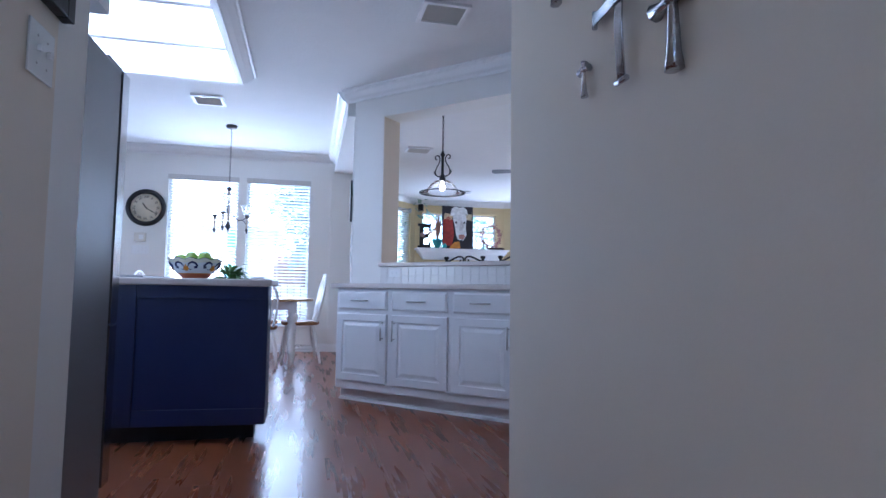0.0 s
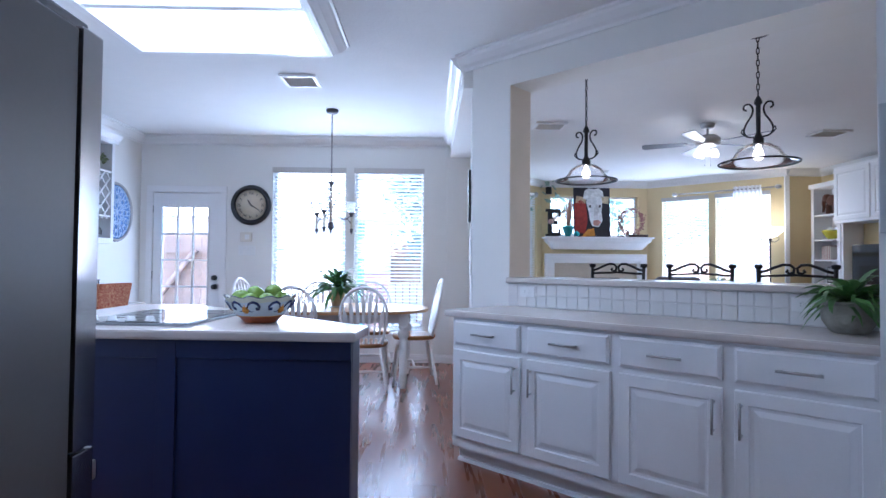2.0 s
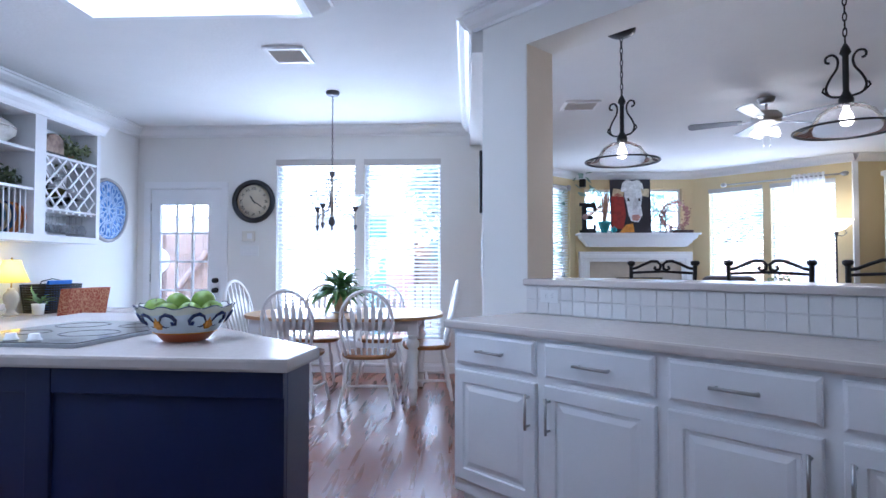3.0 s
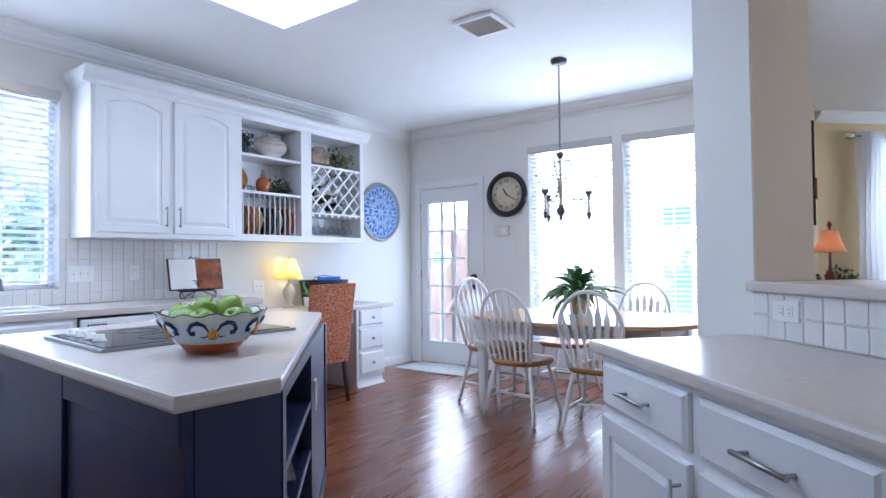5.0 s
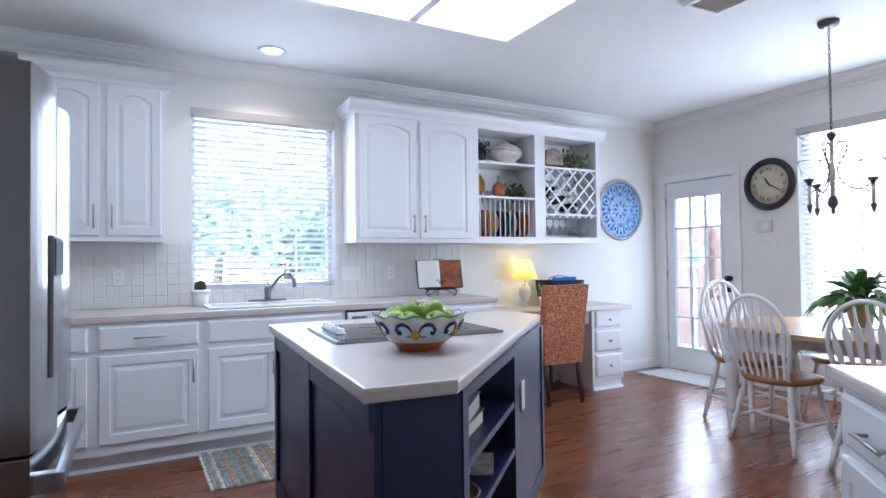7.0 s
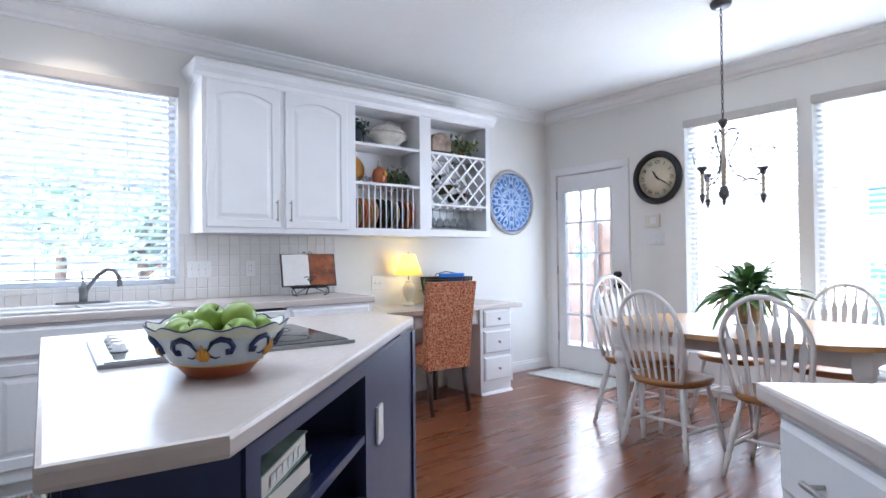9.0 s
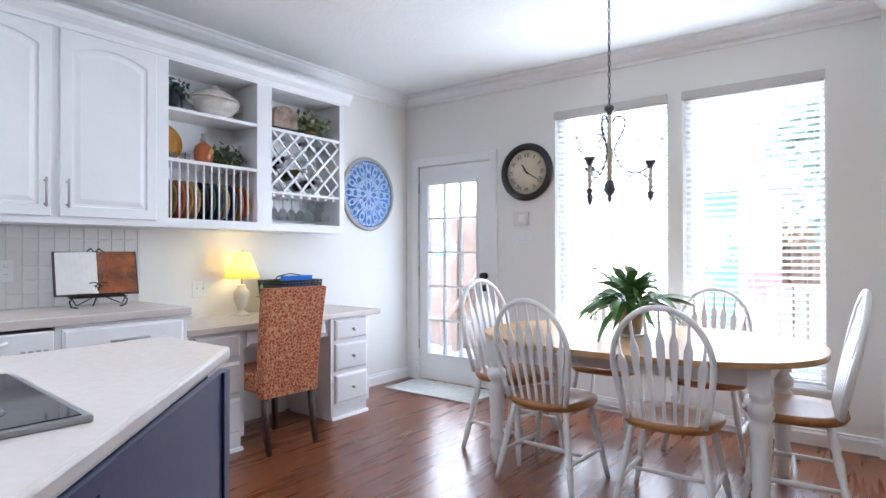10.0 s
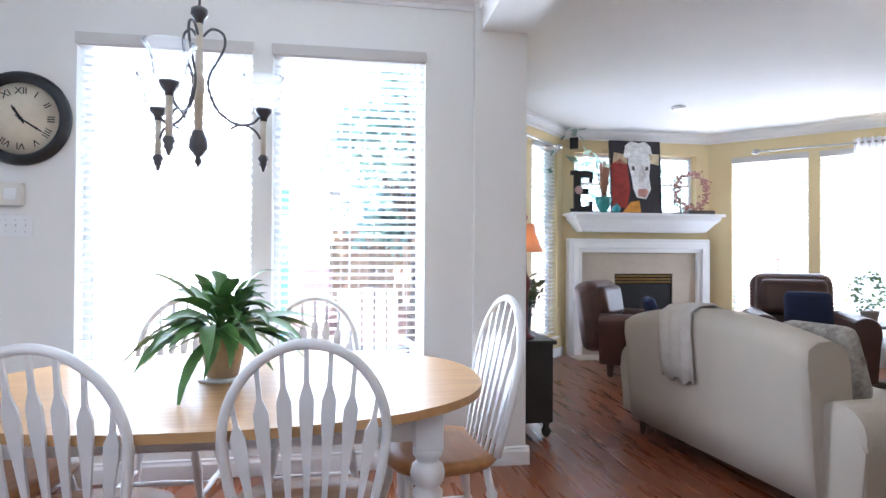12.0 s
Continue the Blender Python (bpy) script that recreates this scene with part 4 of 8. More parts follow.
# ---- dining ----
def leaf_plant(name_parent, at, n, length, spread, droop, width, seed, mat=LEAF, stalk=0.5, part_name="foliage"):
    """Arching lance-shaped leaves from one crown, each folded along its rib."""
    rnd = random.Random(seed)
    bm = B()
    for i in range(n):
        az = rnd.uniform(0, 2 * math.pi)
        ln = length * rnd.uniform(0.65, 1.1)
        up = rnd.uniform(0.25, 1.0)
        out = spread * (1.15 - up * 0.8) * rnd.uniform(0.8, 1.15)
        dr = droop * rnd.uniform(0.6, 1.3)
        pts = []
        for k in range(8):
            u = k / 7
            r = out * u * ln
            z = ln * (up * u * 1.3 - dr * u * u)
            wob = 0.02 * math.sin(u * 5 + i)
            pts.append(Vector((r * math.cos(az) - wob * math.sin(az), r * math.sin(az) + wob * math.cos(az), z)))
        side = Vector((-math.sin(az), math.cos(az), 0))
        tw = rnd.uniform(-0.5, 0.5)
        side = (side + Vector((0, 0, tw))).normalized()
        rows = []
        for k, p in enumerate(pts):
            u = k / 7
            w = 0.003 if u < stalk * 0.6 else width * math.sin(math.pi * min(1, (u - stalk * 0.6) / (1 - stalk * 0.6)) ** 0.75) * 0.5 + 0.001
            rows.append([bm.verts.new(p - side * w + Vector((0, 0, w * 0.35))), bm.verts.new(p), bm.verts.new(p + side * w + Vector((0, 0, w * 0.35)))])
        for a, b in zip(rows, rows[1:]):
            bm.faces.new((a[0], a[1], b[1], b[0])).smooth = True
            bm.faces.new((a[1], a[2], b[2], b[1])).smooth = True
    return part(part_name, bm, mat, name_parent, "green leaves", m=pose(*at))


def clump(parent, at, n, radius, size, seed, mat=LEAF, squash=0.8, name="foliage"):
    """A bushy clump of many small pointed leaves."""
    rnd = random.Random(seed)
    bm = B()
    for i in range(n):
        v = Vector((rnd.gauss(0, 1), rnd.gauss(0, 1), rnd.gauss(0, 1) * squash)).normalized() * radius * rnd.uniform(0.35, 1.1)
        v.z = v.z * squash + radius * 0.6 * squash
        d = Vector((rnd.gauss(0, 1), rnd.gauss(0, 1), rnd.gauss(0.2, 0.8))).normalized()
        s = d.orthogonal().normalized()
        q = s.cross(d)
        s = s * math.cos(i) + q * math.sin(i)
        L = size * rnd.uniform(0.6, 1.2)
        a, b, c, e = v, v + d * L * 0.5 + s * L * 0.28, v + d * L, v + d * L * 0.5 - s * L * 0.28
        bm.faces.new([bm.verts.new(p) for p in (a, b, c, e)])
    return part(name, bm, mat, parent, "green leaves", m=pose(*at))


TURN = [(0.02, 0), (0.022, 0.02), (0.03, 0.045), (0.03, 0.09), (0.022, 0.1), (0.028, 0.12)]
# table
t = thing("dining_table", "oval oak-topped dining table with white turned legs", "table", pose(-0.95, 5.83, 0))
bm = B()
prism(bm, [(0.9 * math.copysign(abs(x) ** 0.84, x), 0.63 * math.copysign(abs(y) ** 0.84, y)) for x, y in arc(0, 0, 1.0, 0, 355, 71)], 0.722, 0.75, 0.01)
part("tabletop", bm, WOOD, t, "honey oak oval table top")
bm = B()
for y in (-0.4, 0.38):
    box(bm, -0.64, y, 0.625, 0.62, y + 0.022, 0.721, 0.003)
for x in (-0.7, 0.66):
    box(bm, x, -0.34, 0.625, x + 0.022, 0.34, 0.721, 0.003)
part("apron", bm, WHITEWOOD, t)
LEG = [(0.028, 0), (0.03, 0.03), (0.036, 0.06), (0.04, 0.1), (0.034, 0.125), (0.042, 0.14), (0.042, 0.155), (0.036, 0.165), (0.046, 0.42), (0.05, 0.46), (0.036, 0.475), (0.052, 0.495), (0.056, 0.52), (0.05, 0.545), (0.036, 0.555), (0.036, 0.565), (0.048, 0.58), (0.048, 0.6)]
for x, y in ((-0.7, -0.38), (0.66, -0.38), (-0.7, 0.38), (0.66, 0.38)):
    bm = B()
    lathe(bm, LEG, 18, pose(x, y, 0))
    box(bm, x - 0.045, y - 0.045, 0.6, x + 0.045, y + 0.045, 0.721, 0.004)
    part("leg", bm, WHITEWOOD, t, "white turned table leg")


def windsor_chair(m, label):
    """A hoop-back chair: front towards local +y, the hoop at -y."""
    t = thing("dining_chair", label, "chair", m, "dining chairs round the table")
    bm = B()
    out = []
    for i in range(40):
        a = 2 * math.pi * i / 40
        sx, sy = math.cos(a), math.sin(a)
        w = 0.225 * (1 + 0.06 * sy)
        out.append((w * math.copysign(abs(sx) ** 0.75, sx), 0.21 * math.copysign(abs(sy) ** 0.75, sy)))
    lo = [bm.verts.new((x * 0.93, y * 0.93, 0.415)) for x, y in out]
    mid = [bm.verts.new((x, y, 0.435)) for x, y in out]
    hi = [bm.verts.new((x * 0.98, y * 0.98, 0.455)) for x, y in out]
    inn = [bm.verts.new((x * 0.72, y * 0.68 - 0.01, 0.445)) for x, y in out]
    bm.faces.new(list(reversed(lo)))
    for ra, rb in ((lo, mid), (mid, hi), (hi, inn)):
        for i in range(40):
            bm.faces.new((ra[i], ra[(i + 1) % 40], rb[(i + 1) % 40], rb[i])).smooth = True
    c = bm.verts.new((0, -0.03, 0.438))
    for i in range(40):
        bm.faces.new((inn[i], inn[(i + 1) % 40], c)).smooth = True
    part("seat", bm, SEATWOOD, t, "honey oak saddle seat")
    lean = lambda z: -0.165 - (z - 0.45) * 0.2
    hoop = []
    for i in range(25):
        a = math.pi * i / 24
        x = 0.215 * math.cos(a)
        z = 0.72 + 0.26 * math.sin(a)
        hoop.append(Vector((x, lean(z), z)))
    left = [Vector((hoop[0].x - 0.045 * (1 - u) ** 1.4, lean(0.45 + 0.27 * u), 0.45 + 0.27 * u)) for u in (0, 0.25, 0.5, 0.75)]
    right = [Vector((-v.x, v.y, v.z)) for v in reversed(left)]
    bm = B()
    tube(bm, left + hoop + right, 0.014, 10)
    part("hoop", bm, WHITEWOOD, t, "white bent hoop back")
    for i in range(7):
        u = (i - 3) / 3
        xb, xt = 0.135 * u, 0.19 * u
        zt = 0.72 + 0.26 * math.sqrt(max(0, 1 - (xt / 0.215) ** 2))
        bm = B()
        rows = []
        for q, w in ((0, 0.007), (0.25, 0.008), (0.42, 0.012), (0.62, 0.019), (0.72, 0.019), (0.8, 0.007), (0.9, 0.006), (1, 0.006)):
            z = 0.448 + (zt - 0.448) * q
            x = xb + (xt - xb) * q
            y = lean(z) + 0.012 * (1 - q)
            rows.append([bm.verts.new((x + dx, y + dy, z)) for dx, dy in ((-w, -0.005), (w, -0.005), (w, 0.005), (-w, 0.005))])
        for ra, rb in zip(rows, rows[1:]):
            for k in range(4):
                bm.faces.new((ra[k], ra[(k + 1) % 4], rb[(k + 1) % 4], rb[k]))
        part("spindle", bm, WHITEWOOD, t)
    PRO = [(0.012, 0), (0.014, 0.06), (0.018, 0.12), (0.013, 0.135), (0.019, 0.15), (0.019, 0.165), (0.013, 0.18), (0.021, 0.28), (0.016, 0.32), (0.021, 0.335), (0.014, 0.35), (0.014, 0.43)]
    feet = {}
    for sx in (-1, 1):
        for sy in (-1, 1):
            foot = Vector((0.225 * sx, 0.205 * sy, 0))
            top = Vector((0.15 * sx, 0.13 * sy, 0.425))
            feet[sx, sy] = (foot, top)
            d = top - foot
            mm = Matrix.Translation(foot) @ d.to_track_quat("Z", "Y").to_matrix().to_4x4()
            bm = B()
            lathe(bm, PRO, 12, mm)
            part("leg", bm, WHITEWOOD, t, "white turned chair leg")
    at = lambda k, u: feet[k][0].lerp(feet[k][1], u)
    for sx in (-1, 1):
        a, b = at((sx, -1), 0.38), at((sx, 1), 0.38)
        bm = B()
        tube(bm, [a, a.lerp(b, 0.3), a.lerp(b, 0.5), a.lerp(b, 0.7), b], [0.008, 0.011, 0.014, 0.011, 0.008], 10)
        part("stretcher", bm, WHITEWOOD, t)
    a, b = at((-1, -1), 0.38).lerp(at((-1, 1), 0.38), 0.5), at((1, -1), 0.38).lerp(at((1, 1), 0.38), 0.5)
    bm = B()
    tube(bm, [a, a.lerp(b, 0.3), a.lerp(b, 0.5), a.lerp(b, 0.7), b], [0.008, 0.011, 0.014, 0.011, 0.008], 10)
    part("stretcher", bm, WHITEWOOD, t)
    return t


CH = "white hoop-back dining chair with a honey oak seat"
chair = windsor_chair(pose(-1.285, 5.425, 0, 0, 0, -4), CH + " under the table")
for m, extra in ((pose(-0.66, 5.425, 0, 0, 0, 3), " under the table"), (pose(-1.36, 6.42, 0, 0, 0, 178), " before the window"), (pose(-0.71, 6.42, 0, 0, 0, 183), " before the window"),
                 (pose(-1.7, 5.74, 0, 0, 0, -98), " near the door"), (pose(-0.2, 5.83, 0, 0, 0, 96), " by the opening")):
    c = copy_thing(chair, m)
    c["label"] = CH + extra
    if "door" in extra or "opening" in extra:
        c.scale = (1.06, 1.06, 1.06)

# plant on the table
POT = material("glazed_pot", (0.45, 0.3, 0.16), 0.35, vary=0.3, scale=12, second=(0.6, 0.45, 0.28))
t = thing("potted_plant", "leafy green plant in a tan clay pot on the table", "plant", pose(-1.0, 5.85, 0.75))
bm = B()
lathe(bm, [(0.085, 0), (0.09, 0.006), (0.07, 0.012)], 24)
part("saucer", bm, WHITE_ENAMEL, t)
bm = B()
lathe(bm, [(0.055, 0.012), (0.07, 0.08), (0.08, 0.135), (0.086, 0.14), (0.086, 0.165), (0.074, 0.165), (0.07, 0.145), (0.001, 0.14)], 24)
part("pot", bm, POT, t)
leaf_plant(t, (0, 0, 0.165), 92, 0.35, 1.2, 0.66, 0.055, 4, stalk=0.45)

# chandelier
CREAM = material("cream_sleeve", (0.62, 0.54, 0.42), 0.5, vary=0.15)
CLEAR = clear_glass("shade_glass", (0.99, 0.995, 1.0), 0.12)


def chain(bm, x, y, z0, z1, r=0.011, wire=0.0028):
    n = int((z1 - z0) / (r * 2.6))
    step = (z1 - z0) / n
    for i in range(n):
        zc = z0 + (i + 0.5) * step
        pts = []
        for k in range(8):
            a = 2 * math.pi * k / 8
            u, w = r * 0.62 * math.cos(a), step * 0.62 * math.sin(a)
            pts.append((x + u, y, zc + w) if i % 2 else (x, y + u, zc + w))
        tube(bm, pts, wire, 5, True)


def smooth(pts, n=5):
    """A smooth curve through a few points."""
    out = []
    for i in range(len(pts) - 1):
        p = [Vector(pts[min(max(i + k, 0), len(pts) - 1)]) for k in (-1, 0, 1, 2)]
        for j in range(n):
            u = j / n
            out.append(tuple(0.5 * (2 * p[1] + (p[2] - p[0]) * u + (2 * p[0] - 5 * p[1] + 4 * p[2] - p[3]) * u ** 2 + (3 * p[1] - p[0] - 3 * p[2] + p[3]) * u ** 3)))
    return out + [tuple(pts[-1])]


t = thing("chandelier", "dark bronze three-arm chandelier with clear glass shades", "chandelier", pose(-1.035, 5.62, 0))
bm = B()
lathe(bm, [(0.03, 2.705), (0.055, 2.715), (0.062, 2.73), (0.062, ZC - 0.001)], 20)
part("canopy", bm, BRONZE, t)
bm = B()
chain(bm, 0, 0, 2.03, 2.71)
part("chain", bm, BRONZE, t)
bm = B()
lathe(bm, [(0.006, 2.03), (0.026, 2.018), (0.028, 2.0), (0.016, 1.985), (0.012, 1.97)][::-1], 14)
part("top_finial", bm, BRONZE, t)
bm = B()
lathe(bm, [(0.003, 1.495), (0.012, 1.515), (0.009, 1.53), (0.03, 1.556), (0.03, 1.58), (0.018, 1.615)], 14)
part("bottom_finial", bm, BRONZE, t)
bm = B()
lathe(bm, [(0.014, 1.612), (0.015, 1.73), (0.018, 1.735), (0.018, 1.79), (0.013, 1.795), (0.011, 1.972)], 14)
part("column", bm, CREAM, t)
for ang in (22, 142, 262):
    ca, sa = math.cos(radians(ang)), math.sin(radians(ang))
    bm = B()
    curve = [(0.012, 1.93), (0.04, 1.96), (0.075, 1.95), (0.08, 1.91), (0.06, 1.86), (0.035, 1.81), (0.03, 1.76), (0.06, 1.69), (0.12, 1.652), (0.17, 1.66), (0.2, 1.69)]
    tube(bm, [(r * ca, r * sa, z) for r, z in smooth(curve)], 0.0045, 8)
    tube(bm, [(r * ca, r * sa, z) for r, z in smooth(((0.1, 1.635), (0.14, 1.652), (0.18, 1.638), (0.2, 1.61)))], 0.004, 8)
    ar = part("arm", bm, BRONZE, t, "dark bronze scrolled arm")
    bm = B()
    lathe(bm, [(0.003, 1.497), (0.008, 1.512), (0.014, 1.522), (0.012, 1.53), (0.019, 1.542), (0.012, 1.554)], 12, pose(0.21 * ca, 0.21 * sa, 0))
    part("drop_finial", bm, BRONZE, ar)
    bm = B()
    lathe(bm, [(0.012, 1.672), (0.014, 1.685), (0.028, 1.705), (0.03, 1.715), (0.02, 1.717)], 12, pose(0.21 * ca, 0.21 * sa, 0))
    part("cup", bm, BRONZE, ar)
    bm = B()
    lathe(bm, [(0.0105, 1.552), (0.0105, 1.674)], 12, pose(0.21 * ca, 0.21 * sa, 0))
    part("candle_sleeve", bm, CREAM, ar)
    bm = B()
    lathe(bm, [(0.022, 1.717), (0.045, 1.735), (0.05, 1.775), (0.062, 1.81), (0.075, 1.825), (0.072, 1.826), (0.059, 1.811), (0.047, 1.776), (0.042, 1.737), (0.02, 1.72)], 20, pose(0.21 * ca, 0.21 * sa, 0), cap=False)
    part("shade", bm, CLEAR, ar, "clear glass bell shade").visible_shadow = False

# clock
t = thing("wall_clock", "round wall clock with a black rim and cream face", "clock", pose(-2.23, YB, 1.905, 90, 0, 0))
bm = B()
lathe(bm, [(0.185, 0.001), (0.24, 0.001), (0.246, 0.012), (0.24, 0.03), (0.225, 0.045), (0.208, 0.05), (0.195, 0.04), (0.188, 0.025), (0.185, 0.012)], 48, cap=False)
part("rim", bm, material("black_lacquer", (0.012, 0.012, 0.014), 0.3, vary=0.1), t)
FACE = material("clock_face", (0.68, 0.6, 0.45), 0.6, vary=0.12, scale=7)
bm = B()
lathe(bm, [(0.0005, 0.001), (0.188, 0.001), (0.188, 0.013), (0.0005, 0.013)], 40)
part("dial", bm, FACE, t, "aged cream clock face")


def lettering(body, size, m, mat, parent, name="numeral", extrude=0.0008):
    """Raised letters as one mesh."""
    cu = bpy.data.curves.new(name, "FONT")
    cu.body, cu.size, cu.align_x, cu.align_y, cu.extrude, cu.resolution_u = body, size, "CENTER", "CENTER", extrude, 2
    tmp = bpy.data.objects.new(name, cu)
    scene.collection.objects.link(tmp)
    me = bpy.data.meshes.new_from_object(tmp.evaluated_get(bpy.context.evaluated_depsgraph_get()))
    bpy.data.objects.remove(tmp)
    me.materials.clear()
    me.materials.append(mat)
    ob = new(name, me)
    ob.parent = parent
    ob.matrix_basis = m
    return ob


for k, s in enumerate(("XII", "I", "II", "III", "IIII", "V", "VI", "VII", "VIII", "IX", "X", "XI")):
    a = radians(90 - 30 * k)
    lettering(s, 0.05, pose(0.142 * math.cos(a), 0.142 * math.sin(a), 0.0135, 0, 0, -30 * k), BLACK, t)
for nm, ang, ln, w in (("hour_hand", 90 - 10.9 * 30, 0.085, 0.007), ("minute_hand", 90 - 20.5 * 6, 0.135, 0.005)):
    bm = B()
    prism(bm, [(-0.03, -w * 0.6), (ln * 0.7, -w), (ln, 0), (ln * 0.7, w), (-0.03, w * 0.6)], 0.016, 0.018)
    part(nm, bm, BLACK, t, m=pose(0, 0, 0, 0, 0, ang))
bm = B()
lathe(bm, [(0.009, 0.013), (0.009, 0.021), (0.004, 0.023)], 12)
part("hub", bm, BLACK, t)


def wall_plate(m, label, kind="switch", gang=1, w=None, h=0.115):
    t = thing("light_switch" if kind == "switch" else "wall_outlet", label, "switch" if kind == "switch" else "outlet", m, "wall plates")
    w = w or 0.024 + 0.046 * gang
    bm = B()
    box(bm, -w / 2, -0.006, -h / 2, w / 2, -0.0005, h / 2, 0.0025)
    part("plate", bm, WHITE_ENAMEL, t)
    for g in range(gang):
        x = (g - (gang - 1) / 2) * 0.046
        if kind == "switch":
            bm = B()
            box(bm, x - 0.005, -0.016, -0.004, x + 0.005, -0.006, 0.01, 0.002)
            part("toggle", bm, WHITE_ENAMEL, t)
            bm = B()
            for z in (-0.03, 0.03):
                lathe(bm, [(0.003, 0), (0.003, 0.001)], 8, pose(x, -0.006, z, 90, 0, 0))
            part("screws", bm, NICKEL, t)
        else:
            for z in (-0.02, 0.02):
                bm = B()
                box(bm, x - 0.016, -0.0085, z - 0.014, x + 0.016, -0.006, z + 0.014, 0.002)
                soc = part("socket", bm, WHITE_ENAMEL, t)
                bm = B()
                for dx in (-0.006, 0.006):
                    box(bm, x + dx - 0.001, -0.009, z - 0.002, x + dx + 0.001, -0.0084, z + 0.006)
                part("slots", bm, BLACK, soc)
    return t


wall_plate(pose(-2.275, YB, 1.35), "white four-gang light switch plate beside the door", gang=4, w=0.21)
t = thing("thermostat", "small cream thermostat box on the wall", "thermostat", pose(-2.28, YB, 1.513))
bm = B()
box(bm, -0.07, -0.035, -0.058, 0.07, -0.0005, 0.058, 0.006)
part("housing", bm, material("cream_plastic", (0.7, 0.66, 0.58), 0.5), t)
bm = B()
box(bm, -0.012, -0.038, -0.03, 0.045, -0.0355, 0.03, 0.002)
part("cover", bm, WHITE_ENAMEL, t)
AWALL = lambda y, z: pose(XA + 0.008, y, z, 0, 0, 90)
wall_plate(AWALL(1.58, 1.14), "white wall outlet on the tiled backsplash", "outlet")
wall_plate(AWALL(3.26, 1.13), "white three-gang switch plate on the tiles", gang=3)
wall_plate(AWALL(3.62, 1.13), "white wall outlet on the tiled backsplash", "outlet")
wall_plate(pose(XA, 4.72, 0.98, 0, 0, 90), "white switch plate on the wall behind the desk lamp", gang=2)
wall_plate(DIAG @ pose(0.5, -0.008, 1.02) @ pose(0, 0, 0, 0, 90, 0), "white outlet on the tiled upstand", "outlet")
wall_plate(DIAG @ pose(2.1, -0.008, 1.02) @ pose(0, 0, 0, 0, 90, 0), "white outlet on the tiled upstand", "outlet")
wall_plate(pose(-0.7, 0.075, 1.375, 0, 0, 90), "white two-gang light switch in the hall", gang=2)
for z in (1.17, 1.33):
    wall_plate(pose(0.27, 4.215, z, 0, 0, -90), "white switch plate on the pier's edge")

# blue medallion
BLUE = material("blue_glaze", (0.08, 0.23, 0.58), 0.35, vary=0.15, scale=12)
PALE = material("pale_glaze", (0.5, 0.62, 0.82), 0.35, vary=0.1)
t = thing("wall_medallion", "round blue and white carved medallion with a grey rim", "wall art", pose(XA, 6.345, 1.756, 90, 0, 90))
bm = B()
lathe(bm, [(0.3, 0.001), (0.33, 0.001), (0.335, 0.012), (0.325, 0.03), (0.305, 0.032), (0.3, 0.018)], 56, cap=False)
part("rim", bm, material("grey_wood_rim", (0.42, 0.4, 0.4), 0.6, vary=0.2), t)
bm = B()
lathe(bm, [(0.0005, 0.001), (0.303, 0.001), (0.303, 0.012), (0.0005, 0.012)], 48)
part("disc", bm, BLUE, t, "blue glazed disc")
for k in range(8):
    a = 45 * k
    bm = B()
    for r, s in ((0.07, 0.045), (0.16, 0.06), (0.24, 0.05)):
        pts = [(r + s * 0.9 * math.cos(2 * math.pi * i / 14), s * 0.55 * math.sin(2 * math.pi * i / 14), 0.014) for i in range(14)]
        tube(bm, pts, 0.0065, 6, True)
    for sg in (-1, 1):
        tube(bm, [(0.1, 0.02 * sg, 0.014), (0.15, 0.055 * sg, 0.014), (0.21, 0.06 * sg, 0.014), (0.25, 0.085 * sg, 0.014), (0.275, 0.06 * sg, 0.014), (0.26, 0.04 * sg, 0.014)], 0.006, 6)
        tube(bm, [(0.19, 0.02 * sg, 0.014), (0.215, 0.03 * sg, 0.014), (0.235, 0.02 * sg, 0.014)], 0.005, 6)
        tube(bm, [(0.04, 0.006 * sg, 0.014), (0.085, 0.05 * sg, 0.014), (0.125, 0.058 * sg, 0.014), (0.13, 0.035 * sg, 0.014), (0.112, 0.03 * sg, 0.014)], 0.005, 6)
        tube(bm, [(0.27, 0.012 * sg, 0.014), (0.284, 0.05 * sg, 0.014), (0.272, 0.095 * sg, 0.014), (0.255, 0.1 * sg, 0.014)], 0.005, 6)
        for q, (r, s) in enumerate(((0.175, 0.078), (0.225, 0.02), (0.235, 0.105), (0.135, 0.012))):
            lathe(bm, [(0.009, 0.012), (0.008, 0.018), (0.002, 0.02)], 7, pose(r, s * sg, 0))
            tube(bm, [(r - 0.014, s * sg, 0.014), (r, (s + 0.014) * sg, 0.014), (r + 0.014, s * sg, 0.014), (r, (s - 0.014) * sg, 0.014)], 0.0028, 5, True)
    lathe(bm, [(0.012, 0.012), (0.012, 0.018), (0.003, 0.021)], 8, pose(0.2, 0, 0))
    part("relief", bm, PALE, t, m=pose(0, 0, 0, 0, 0, a))
bm = B()
lathe(bm, [(0.03, 0.012), (0.03, 0.018), (0.015, 0.024), (0.003, 0.025)], 16)
part("boss", bm, PALE, t)

